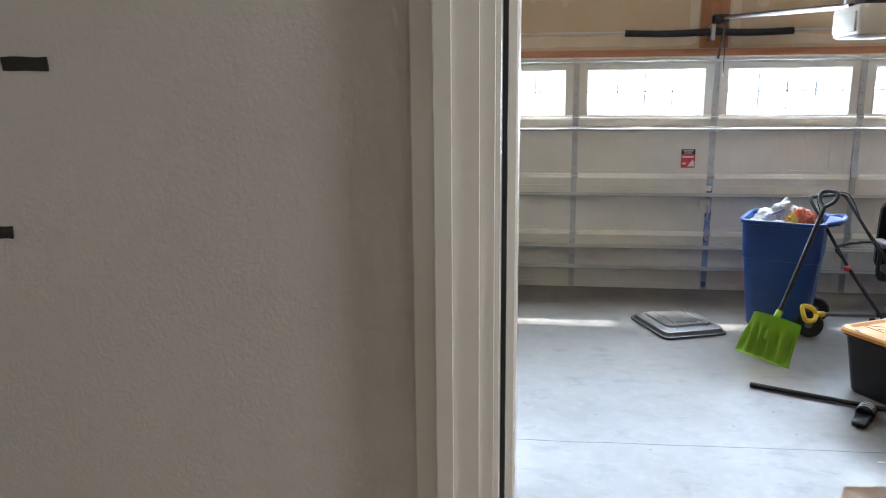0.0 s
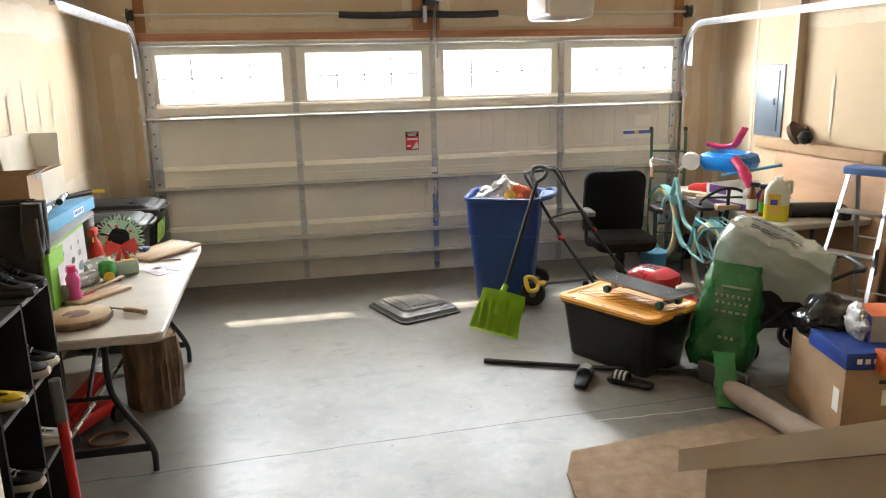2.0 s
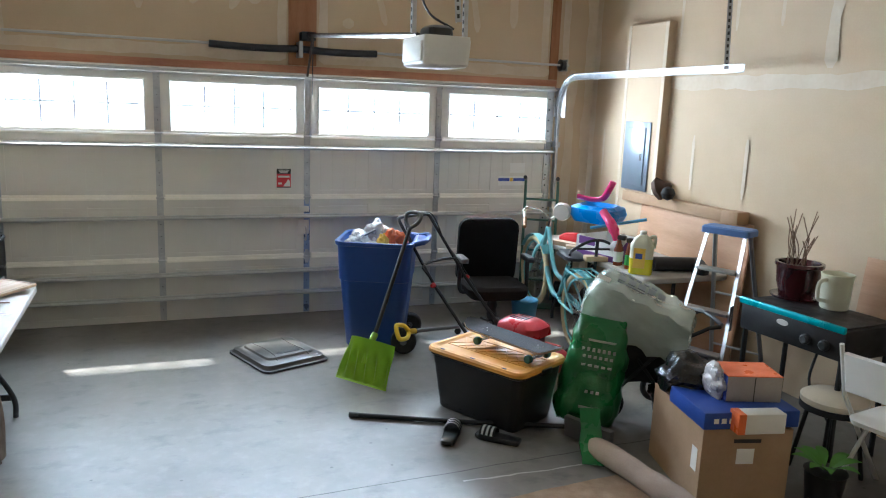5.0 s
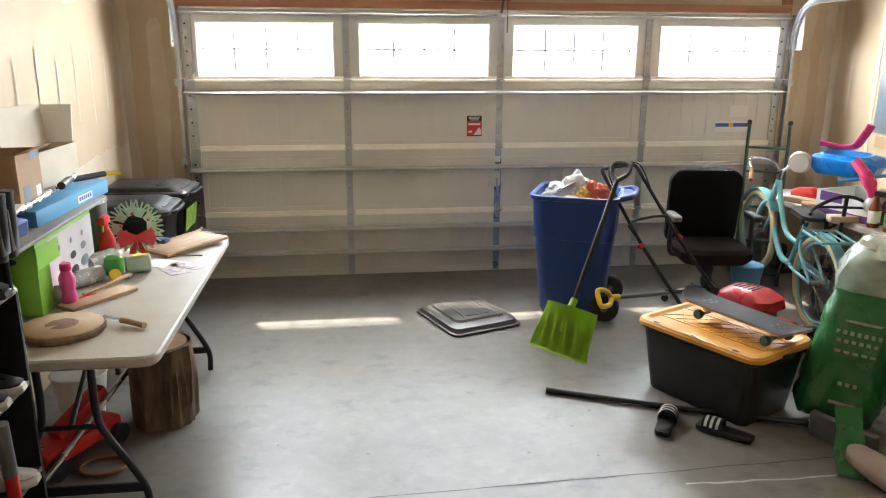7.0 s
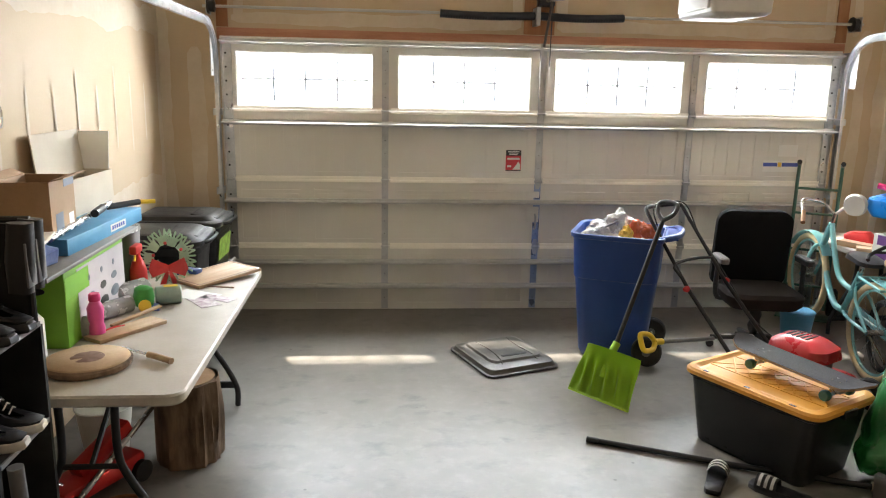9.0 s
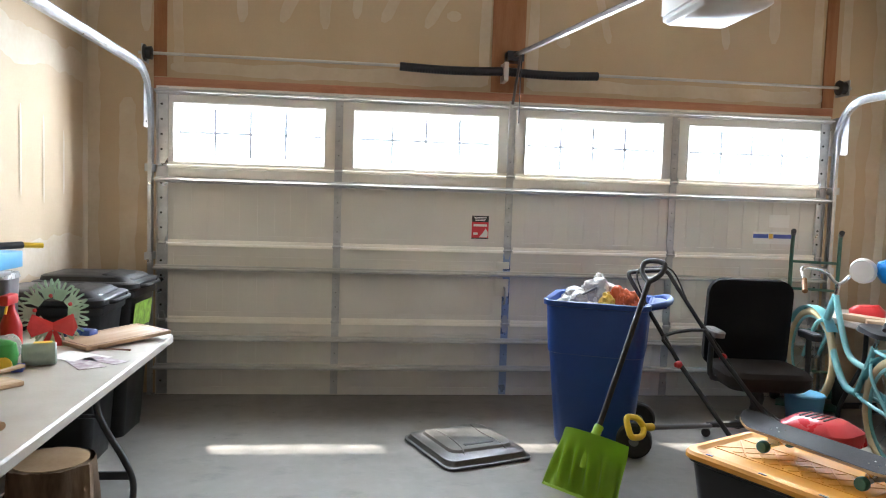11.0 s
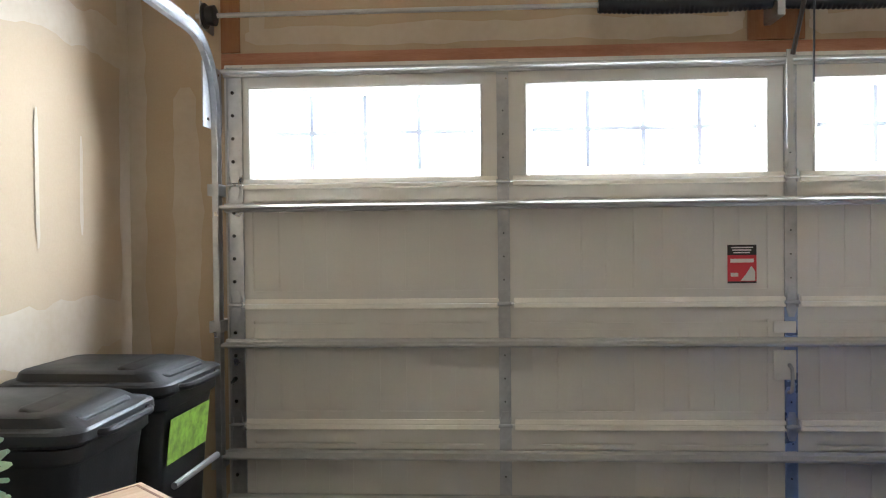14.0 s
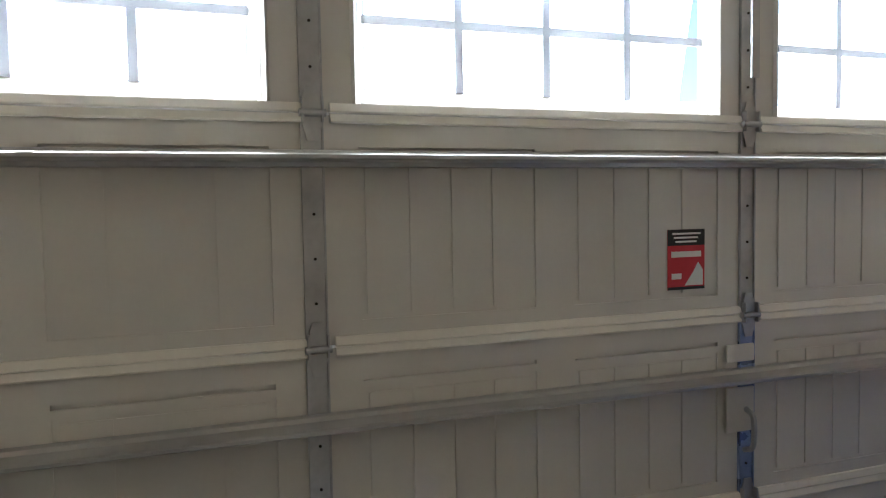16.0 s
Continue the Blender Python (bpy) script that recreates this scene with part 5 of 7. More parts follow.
# under the table
bat = thing("red_pole", "red pole with dark grip leaning by the cube shelf", "pole", pose(0.235, -3.95, 0.0) @ Matrix.Diagonal((1, 1, 1.2, 1)))
part("shaft", tube([(0.0, 0.0, 0.01), (-0.005, -0.02, 0.52)], 0.019, 12), M_REDP, bat)
part("grip", tube([(-0.005, -0.02, 0.52), (-0.008, -0.026, 0.66)], 0.021, 12), M_GREYB, bat)
jack = thing("floor_jack", "red hydraulic trolley jack under the table", "jack", pose(-0.06, -2.74, 0.0, 0, 0, 62))
part("frame", lumpy(box(-0.24, 0.20, -0.09, 0.09, 0.05, 0.13, 0.02), 0.006, 14), M_REDP, jack)
part("lift_arm", moved(box(-0.05, 0.26, -0.04, 0.04, 0, 0.06, 0.012), pose(-0.05, 0, 0.13, 0, -22, 0)), M_REDP, jack)
part("handle", tube([(-0.18, 0, 0.12), (-0.55, 0.06, 0.34)], 0.014, 10), M_STEEL, jack)
for x in (-0.2, 0.16):
    for y in (-0.105, 0.105):
        part("wheel", moved(lathe([(0.02, -0.015), (0.05, -0.015), (0.05, 0.015), (0.02, 0.015)], 18), pose(x, y, 0.05, 90, 0, 0)), M_BLACKP, jack)
hose = part("hose", ring(0.10, 0.009, pose(0.0, 0, 0) @ Matrix.Diagonal((1, 0.8, 1, 1))), mat("brown_hose", (0.28, 0.12, 0.05), 0.5, mix=0.3))
hose.matrix_world = pose(0.10, -2.88, 0.010)
tagged(hose, "coil of brown hose on the floor", "hose")
pole2 = part("metal_pole", tube([(-0.12, -3.18, 0.014), (0.13, -2.45, 0.30)], 0.013, 10), M_STEEL)
tagged(pole2, "bright metal pole leaning under the table", "pole")
wbag = part("white_bucket", lathe([(0.10, 0), (0.13, 0.24), (0.137, 0.245), (0.132, 0.25)], 24), M_WHITE)
wbag.matrix_world = pose(-0.15, -2.36, 0)
tagged(wbag, "white plastic bucket under the table", "bucket")
for k, (y, h_) in enumerate(((-3.10, 0.50), (-2.85, 0.42))):
    b_ = slab("leaning_board", "pale board leaning on the wall under the table", "board", pose(-0.43, y, 0.0, 0, 4, 0), 0.24, 0.02, h_, M_CARDL)

# ---- middle of the floor ----
M_LIDGREY = mat("grey_lid_plastic", (0.055, 0.052, 0.048), 0.36, dark=(0.085, 0.08, 0.072), scale=6, fine=90, mix=0.8, bump=0.12)
lid = thing("dustbin_cover", "loose dark grey dustbin cover lying on the concrete", "bin cover", pose(2.03, -1.14, 0, 0, 0, 20.5) @ Matrix.Diagonal((0.90, 1.19, 1.0, 1)))
bm = loft([(0.0, 0.57, 0.48, 0.05), (0.018, 0.575, 0.485, 0.05), (0.045, 0.55, 0.46, 0.06), (0.056, 0.50, 0.41, 0.06), (0.061, 0.44, 0.35, 0.05), (0.074, 0.42, 0.33, 0.05), (0.078, 0.36, 0.27, 0.04), (0.080, 0.05, 0.04, 0.015)], 6)
part("shell", bm, M_LIDGREY, lid, angle=30)
part("rim_edge", ring_loft(bmesh.new(), [rrect(w, d, 0.055, z) for w, d, z in ((0.572, 0.482, 0.002), (0.60, 0.51, 0.003), (0.60, 0.51, 0.016), (0.572, 0.482, 0.020))], False, False), M_BLACKP, lid)
for x in (-0.15, 0.15):
    part("rib", tube([(x, -0.205, 0.046), (x * 0.9, -0.14, 0.075), (x * 0.8, 0.0, 0.078), (x * 0.9, 0.14, 0.075)], 0.006, 8, 4), M_LIDGREY, lid)
part("handle_recess", lumpy(box(-0.10, 0.10, -0.130, -0.105, 0.068, 0.082, 0.004), 0.001, 20), M_BLACKP, lid)
part("hinge_lug", box(-0.15, 0.15, 0.235, 0.265, 0.005, 0.028, 0.005), M_BLACKP, lid)

M_BINBLUE = mat("blue_bin_plastic", (0.012, 0.048, 0.22), 0.4, dark=(0.022, 0.07, 0.29), scale=4, fine=150, mix=0.5, bump=0.1)
bn = thing("blue_bin", "tall blue wheeled rubbish bin, open and full", "trash bin", pose(2.842, -0.98, 0, 0, 0, -24))
part("body", loft([(0.06, 0.42, 0.42, 0.07), (0.0, 0.40, 0.40, 0.06), (0.04, 0.44, 0.44, 0.07), (0.56, 0.535, 0.53, 0.09), (0.565, 0.55, 0.545, 0.09), (0.80, 0.575, 0.57, 0.09), (0.835, 0.58, 0.575, 0.09), (0.84, 0.61, 0.605, 0.10), (0.868, 0.615, 0.61, 0.10), (0.872, 0.595, 0.59, 0.09), (0.86, 0.565, 0.56, 0.085), (0.60, 0.53, 0.52, 0.08)][1:], 7), M_BINBLUE, bn)
part("handle", tube([(0.27, -0.20, 0.85), (0.37, -0.18, 0.875), (0.40, 0.0, 0.88), (0.37, 0.18, 0.875), (0.27, 0.20, 0.85)], 0.020, 10, 5), M_BINBLUE, bn)
part("handle_web", box(0.28, 0.385, -0.20, 0.20, 0.855, 0.868, 0.004), M_BINBLUE, bn)
for y in (-0.24, 0.22):
    w_ = part("wheel", moved(lathe([(0.03, -0.03), (0.09, -0.03), (0.10, -0.02), (0.10, 0.02), (0.09, 0.03), (0.03, 0.03)], 24), pose(0.245, y, 0.10, 90, 0, 0)), M_RUBBER, bn)
    part("hub", moved(lathe([(0.028, -0.032), (0.03, 0.0), (0.028, 0.032)], 16), pose(0.245, y, 0.10, 90, 0, 0)), M_GREYB, w_)
part("axle", tube([(0.245, -0.25, 0.10), (0.245, 0.23, 0.10)], 0.010, 8), M_STEEL, bn)
M_PBAG = mat("clear_plastic_bag", (0.74, 0.73, 0.70), 0.25, scale=14, fine=40, mix=0.4, bump=1.0, transmission=0.35)
M_ORANGEP = mat("orange_wrapper", (0.80, 0.16, 0.04), 0.35, scale=10, mix=0.4, bump=0.4)
M_YW = mat("yellow_wrapper", (0.80, 0.52, 0.06), 0.35, scale=10, mix=0.4, bump=0.4)


def blob(name, label, category, m, size, material, seed, amount=0.25):
    """A crumpled soft thing."""
    bm = bmesh.new()
    bmesh.ops.create_icosphere(bm, subdivisions=4, radius=1.0)
    for v in bm.verts:
        n_ = noise.noise(v.co * 1.7 + Vector((seed, 0, 0))) + 0.55 * abs(noise.noise(v.co * 4.5 + Vector((0, seed, 0)))) - 0.2 * abs(noise.noise(v.co * 9 + Vector((0, 0, seed))))
        v.co = Vector((v.co.x * size[0], v.co.y * size[1], v.co.z * size[2])) * (1 + amount * n_)
    ob = part(name, bm, material, angle=30)
    ob.matrix_world = m
    return tagged(ob, label, category)


blob("clear_bag", "crumpled clear plastic packaging in the bin", "packaging", pose(2.83, -0.98, 0.88), (0.10, 0.09, 0.11), M_PBAG, 1, 0.4)
blob("clear_bag", "crumpled clear plastic packaging in the bin", "packaging", pose(2.74, -0.96, 0.84), (0.13, 0.09, 0.08), M_PBAG, 5, 0.4)
blob("wrapper", "orange and red wrapper in the bin", "wrapper", pose(2.90, -1.07, 0.865), (0.06, 0.05, 0.075), M_ORANGEP, 3, 0.45)
blob("wrapper", "yellow wrapper in the bin", "wrapper", pose(2.84, -1.10, 0.86), (0.04, 0.04, 0.05), M_YW, 8, 0.45)
blob("wrapper", "orange and red wrapper in the bin", "wrapper", pose(2.99, -1.05, 0.865), (0.07, 0.05, 0.06), M_ORANGEP, 9, 0.45)
blob("rubbish", "pile of mixed white rubbish in the bin", "rubbish", pose(2.83, -0.97, 0.76), (0.24, 0.24, 0.09), M_WHITE, 12, 0.3)
slab("plastic_stick", "dark strip sticking out of the bin", "stick", pose(2.70, -1.02, 0.875, 0, -30, -20), 0.03, 0.24, 0.012, M_GREYB)

M_LIME2 = mat("lime_plastic", (0.30, 0.50, 0.02), 0.4, dark=(0.22, 0.40, 0.02), scale=6, fine=60, mix=0.4, bump=0.05)
base_, tip_ = Vector((2.482, -1.842, 0.0)), Vector((2.945, -1.50, 1.09))
axis = (tip_ - base_).normalized()
across = Vector((0.255, -0.345, 0)).normalized()
across = (across - axis * across.dot(axis)).normalized()
nrm = axis.cross(across).normalized()
SM = Matrix.Translation(base_) @ Matrix(((across.x, axis.x, nrm.x, 0), (across.y, axis.y, nrm.y, 0), (across.z, axis.z, nrm.z, 0), (0, 0, 0, 1)))
sv = thing("snow_shovel", "lime green plastic snow shovel with black handle propped on the bin", "snow shovel", SM)
bm = bmesh.new()
NX, NY = 60, 12
grid_ = []
for j in range(NY + 1):
    row = []
    v_ = j / NY
    hw = 0.222 - 0.03 * v_
    for i in range(NX + 1):
        u = 2 * i / NX - 1
        z = -0.075 * (math.sin(v_ * math.pi * 0.5)) * (1 - u * u) * 0.55 - 0.05 * v_ * v_ + 0.017 * math.cos(u * math.pi * 5) * math.sin(math.pi * min(1, v_ * 1.25))  + 0.04 * v_ * abs(u) ** 4
        row.append(bm.verts.new((u * hw, 0.305 * v_, z)))
    grid_.append(row)
for j in range(NY):
    for i in range(NX):
        bm.faces.new((grid_[j][i], grid_[j][i + 1], grid_[j + 1][i + 1], grid_[j + 1][i]))
bmesh.ops.solidify(bm, geom=bm.faces[:], thickness=0.005)
part("blade", bm, M_LIME2, sv)
part("socket", tube([(0, 0.14, -0.022), (0, 0.25, -0.032), (0, 0.36, -0.01)], 0.024, 12, 4), M_LIME2, sv)
part("wear_strip", box(-0.215, 0.215, -0.004, 0.012, -0.004, 0.004, 0.001), M_LIME2, sv)
part("shaft", tube([(0, 0.33, -0.012), (0, 1.17, 0.0)], 0.015, 12), M_BLACKM, sv)
part("grip", tube([(0, 1.16, 0), (-0.055, 1.21, 0), (-0.06, 1.27, 0), (0, 1.285, 0), (0.06, 1.27, 0), (0.055, 1.21, 0), (0, 1.16, 0)], 0.014, 10, 4), M_BLACKP, sv)

# second shovel with yellow grip lying by the mower
ys = thing("yellow_grip_shovel", "dark-shafted shovel with yellow D grip lying by the mower", "shovel", pose(2.865, -1.54, 0.25, 62, 9, 32))
part("grip", tube([(0.10, 0, 0), (0.06, 0.045, 0), (-0.01, 0.055, 0.005), (-0.045, 0.04, 0.005), (-0.045, -0.04, 0.005), (-0.01, -0.055, 0.005), (0.06, -0.045, 0), (0.10, 0, 0)], 0.017, 10, 4), M_YELP, ys)
part("ferrule", tube([(0.09, 0, 0), (0.17, 0, 0)], 0.021, 12), M_YELP, ys)
part("shaft", tube([(0.16, 0, 0), (0.75, 0.0, 0.0)], 0.015, 12), M_GREYB, ys)

# lawn mower
M_MOWRED = mat("mower_red", (0.52, 0.012, 0.02), 0.3, dark=(0.36, 0.01, 0.015), scale=6, mix=0.3, bump=0.02, coat=0.3)
mw = thing("lawn_mower", "red push lawn mower with black folding handle", "lawn mower", pose(3.68, -1.89, 0, 0, 0, -60))
part("deck", lumpy(loft([(0.07, 0.66, 0.46, 0.16), (0.16, 0.68, 0.48, 0.16), (0.20, 0.60, 0.42, 0.15), (0.22, 0.36, 0.32, 0.12)], 7), 0.004, 6), M_MOWRED, mw)
part("engine", loft([(0.215, 0.30, 0.30, 0.08), (0.28, 0.31, 0.30, 0.09)], 6), M_BLACKP, mw)
part("engine_cover", loft([(0.282, 0.30, 0.30, 0.09), (0.31, 0.37, 0.32, 0.10, 0.02, 0), (0.37, 0.35, 0.29, 0.10, 0.02, 0), (0.405, 0.24, 0.20, 0.08, 0.01, 0), (0.413, 0.16, 0.13, 0.05)], 7), M_MOWRED, mw, "glossy red engine shroud")
for k in range(5):
    part("cooling_fin", box(-0.07 + 0.03 * k, -0.058 + 0.03 * k, -0.06, 0.06, 0.411, 0.417, 0.002), M_BLACKP, mw)
part("fuel_cap", moved(lathe([(0.03, 0), (0.032, 0.02), (0.02, 0.03)], 16), pose(-0.17, 0.10, 0.27)), M_BLACKP, mw)
for x in (-0.33, 0.30):
    for y in (-0.255, 0.255):
        w_ = part("wheel", moved(lathe([(0.03, -0.022), (0.085, -0.022), (0.095, -0.012), (0.095, 0.012), (0.085, 0.022), (0.03, 0.022)], 24), pose(x, y, 0.095, 90, 0, 0)), M_RUBBER, mw)
        part("rim", moved(lathe([(0.028, -0.024), (0.05, -0.016), (0.05, 0.016), (0.028, 0.024)], 18), pose(x, y, 0.095, 90, 0, 0)), M_GREYB, w_)
for y in (-0.20, 0.20):
    lo = (-0.30, y, 0.20)
    mid_ = (-0.68, y * 0.98, 0.56)
    hi = (-1.03, y * 0.95, 0.96)
    part("lower_bar", tube([lo, mid_], 0.013, 10), M_BLACKM, mw)
    part("upper_bar", tube([mid_, hi], 0.012, 10), M_BLACKM, mw)
    part("clamp_knob", moved(lathe([(0.02, -0.012), (0.022, 0.0), (0.012, 0.022)], 12), pose(mid_[0], mid_[1] * 1.08, mid_[2], 90 if y < 0 else -90, 0, 0)), M_REDP, mw)
    part("base_knob", moved(lathe([(0.024, -0.02), (0.026, 0.0), (0.014, 0.026)], 12), pose(-0.31, y * 1.1, 0.22, 90 if y < 0 else -90, 0, 0)), M_REDP, mw)
part("handle_bar", tube([(-1.03, -0.19, 0.96), (-1.08, -0.18, 1.02), (-1.09, -0.10, 1.03), (-1.09, 0.10, 1.03), (-1.08, 0.18, 1.02), (-1.03, 0.19, 0.96)], 0.013, 10, 4), M_BLACKM, mw)
part("bail_bar", tube([(-0.92, -0.19, 0.84), (-1.03, -0.17, 1.03), (-1.04, 0.0, 1.06), (-1.03, 0.17, 1.03), (-0.92, 0.19, 0.84)], 0.005, 8, 4), M_BLACKM, mw)
part("cross_bar", tube([(-0.735, -0.195, 0.62), (-0.80, -0.19, 0.70), (-0.80, 0.19, 0.70), (-0.735, 0.195, 0.62)], 0.010, 8, 3), M_BLACKM, mw)
part("throttle_cable", tube([(-1.01, 0.18, 0.93), (-0.74, 0.24, 0.62), (-0.46, 0.23, 0.34), (-0.10, 0.10, 0.26)], 0.005, 6, 6), M_BLACKP, mw)

# office chair
M_FABRIC = mat("black_mesh_fabric", (0.009, 0.009, 0.010), 0.95, dark=(0.014, 0.014, 0.015), scale=10, fine=260, mix=0.5, bump=0.5, spec=0.12)
M_SEATF = mat("brown_black_fabric", (0.025, 0.021, 0.020), 0.95, dark=(0.045, 0.038, 0.034), scale=8, fine=220, mix=0.6, bump=0.5, spec=0.15)
M_ARMG = mat("grey_arm", (0.20, 0.19, 0.18), 0.5, scale=8, mix=0.3)
ch = thing("office_chair", "black office chair with arms and a five-star base", "chair", pose(3.824, -1.06, 0, 0, 0, -7))
part("seat", lumpy(loft([(0.37, 0.46, 0.44, 0.10), (0.395, 0.51, 0.49, 0.12), (0.45, 0.52, 0.50, 0.12), (0.475, 0.47, 0.45, 0.11)], 7), 0.006, 8), M_SEATF, ch)
bm = loft([(-0.04, 0.46, 0.48, 0.08), (-0.02, 0.53, 0.57, 0.09), (0.025, 0.53, 0.57, 0.09), (0.04, 0.48, 0.52, 0.08)], 7)
bm.transform(pose(0, 0.235, 0.70, 96, 0, 0))
for v in bm.verts:
    v.co.y -= 0.25 * v.co.x ** 2
part("backrest", bm, M_FABRIC, ch)
part("back_support", tube([(0, 0.10, 0.38), (0, 0.26, 0.42), (0, 0.275, 0.60)], 0.022, 10, 4), M_BLACKP, ch)
for x in (-0.285, 0.285):
    part("armrest", loft([(0.66, 0.06, 0.22, 0.028, x, -0.02), (0.69, 0.065, 0.23, 0.03, x, -0.02), (0.70, 0.05, 0.21, 0.024, x, -0.02)]), M_ARMG if x < 0 else M_BLACKP, ch)
    part("arm_post", tube([(x * 0.75, 0.0, 0.39), (x * 1.02, 0.0, 0.42), (x * 1.02, 0.0, 0.66)], 0.017, 10, 4), M_BLACKP, ch)
part("column", tube([(0, 0, 0.09), (0, 0, 0.38)], 0.026, 12), M_BLACKM, ch)
part("gaiter", lathe([(0.035, 0.16), (0.045, 0.20), (0.035, 0.24), (0.045, 0.28), (0.035, 0.32), (0.045, 0.36)], 16), M_BLACKP, ch)
for k in range(5):
    a = 2 * math.pi * k / 5 + 0.3
    leg_ = part("leg", tube([(0.02 * math.cos(a), 0.02 * math.sin(a), 0.115), (0.28 * math.cos(a), 0.28 * math.sin(a), 0.075)], 0.02, 8, radii=[0.026, 0.018]), M_ARMG if k == 3 else M_BLACKP, ch)
    part("caster", moved(lathe([(0.008, -0.02), (0.026, -0.018), (0.028, 0), (0.026, 0.018), (0.008, 0.02)], 14), pose(0.28 * math.cos(a), 0.28 * math.sin(a), 0.028, 90, 0, math.degrees(a))), M_RUBBER, leg_)

# storage tote with skateboard
M_TOTEY = mat("yellow_tote_lid", (0.66, 0.31, 0.03), 0.6, dark=(0.54, 0.24, 0.025), scale=5, fine=90, mix=0.5, bump=0.06)
M_TOTEB = mat("black_tote", (0.010, 0.010, 0.011), 0.38, dark=(0.02, 0.02, 0.02), scale=5, fine=90, mix=0.6, bump=0.05)
tt = thing("storage_tote", "black storage tote with a yellow lid", "storage tote", pose(3.185, -2.515, 0, 0, 0, -62.4) @ Matrix.Diagonal((1.10, 1.03, 0.97, 1)))
part("body", loft([(0.0, 0.54, 0.37, 0.04), (0.015, 0.56, 0.39, 0.05), (0.36, 0.635, 0.455, 0.05), (0.37, 0.66, 0.48, 0.05), (0.385, 0.66, 0.48, 0.05)], 6), M_TOTEB, tt)
for x in (-0.20, -0.10, 0.0, 0.10, 0.20):
    for sy in (-1, 1):
        part("side_rib", moved(box(-0.012, 0.012, -0.003, 0.004, 0.03, 0.35, 0.002), pose(x, sy * 0.198, 0, -5.2 * sy * -1, 0, 0)), M_TOTEB, tt)
tl = part("lid", loft([(0.382, 0.67, 0.49, 0.06), (0.386, 0.69, 0.51, 0.07), (0.405, 0.69, 0.51, 0.07), (0.418, 0.67, 0.49, 0.06), (0.421, 0.62, 0.44, 0.05), (0.410, 0.58, 0.40, 0.04)], 7), M_TOTEY, tt, angle=25)
for k in range(-3, 4):
    for turn in (-38, 38):
        part("lid_rib", moved(box(-0.0035, 0.0035, -0.105, 0.105, 0, 0.0035, 0.001), pose(0.075 * k, 0.0, 0.4095, 0, 0, turn)), M_TOTEY, tl)
for y in (-0.10, 0.10):
    part("lid_rib", box(-0.285, 0.285, y - 0.004, y + 0.004, 0.4095, 0.4128, 0.001), M_TOTEY, tl)
for x in (-0.22, 0.0, 0.22):
    for y in (-0.232, 0.232):
        part("lid_slot", box(x - 0.014, x + 0.014, y - 0.006, y + 0.006, 0.4205, 0.4225), M_TOTEB, tl, smooth=False)
for x in (-0.335, 0.335):
    part("latch", box(x - 0.02, x + 0.02, -0.05, 0.05, 0.36, 0.40, 0.006), M_TOTEB, tt)

M_GRIP = mat("grip_tape", (0.035, 0.036, 0.040), 0.9, dark=(0.07, 0.07, 0.075), scale=8, fine=300, mix=0.6, bump=0.5)
M_DECKW = mat("deck_plies", (0.40, 0.26, 0.14), 0.5, mix=0.4)
sk = thing("skateboard", "skateboard with black grip tape lying on the tote lid", "skateboard", pose(3.262, -2.565, 0.410, 0, 0.5, -68))


def deck(z0, z1, inset):
    bm = bmesh.new()
    rings = []
    n = 26
    for i in range(n + 1):
        x = -0.385 + 0.77 * i / n
        e = max(0.0, abs(x) - 0.285)
        hw = math.sqrt(max(0.0, 1 - (e / 0.1005) ** 2)) * (0.098 - inset) + 0.0008
        lift = 0.9 * e ** 1.35
        rings.append([Vector((x, -hw, z0 + lift)), Vector((x, -hw, z1 + lift)), Vector((x, 0, z1 + lift - 0.003)), Vector((x, hw, z1 + lift)), Vector((x, hw, z0 + lift)), Vector((x, 0, z0 + lift - 0.003))])
    return ring_loft(bm, rings)


part("deck", deck(0.078, 0.089, 0.0), M_DECKW, sk)
part("grip_tape", deck(0.0892, 0.0905, 0.002), M_GRIP, sk)
M_SKW = mat("green_urethane", (0.03, 0.12, 0.08), 0.4, mix=0.3)
for x in (-0.215, 0.215):
    part("truck", tube([(x, -0.075, 0.027), (x, 0.075, 0.027)], 0.009, 8), M_STEEL, sk)
    part("truck_base", box(x - 0.03, x + 0.03, -0.025, 0.025, 0.03, 0.0765, 0.006), M_STEEL, sk)
    for y in (-0.085, 0.085):
        part("wheel", moved(lathe([(0.010, -0.016), (0.023, -0.016), (0.0265, -0.008), (0.0265, 0.008), (0.023, 0.016), (0.010, 0.016)], 18), pose(x, y, 0.027, 90, 0, 0)), M_SKW, sk)
    for i in (-1, 1):
        for j in (-1, 1):
            part("bolt", moved(lathe([(0.004, 0), (0.003, 0.0015)], 8), pose(x + 0.02 * i, 0.02 * j, 0.0885)), M_STEEL, sk)

# push broom and slippers on the floor
br = thing("push_broom", "black-handled push broom lying on the concrete", "broom")
part("handle", tube([(2.305, -2.375, 0.016), (2.95, -2.675, 0.018), (3.50, -2.935, 0.035)], 0.0145, 10), M_BLACKM, br)
part("tip", tube([(2.277, -2.362, 0.016), (2.33, -2.387, 0.016)], 0.0165, 10), M_BLACKP, br)
part("ferrule", tube([(3.47, -2.920, 0.034), (3.53, -2.948, 0.036)], 0.024, 12), M_SOLEW, br)
part("head", moved(box(-0.018, 0.018, -0.16, 0.16, 0.0, 0.13, 0.006), pose(3.53, -3.10, 0.0, 0, -6, 25)), M_GREYB, br)


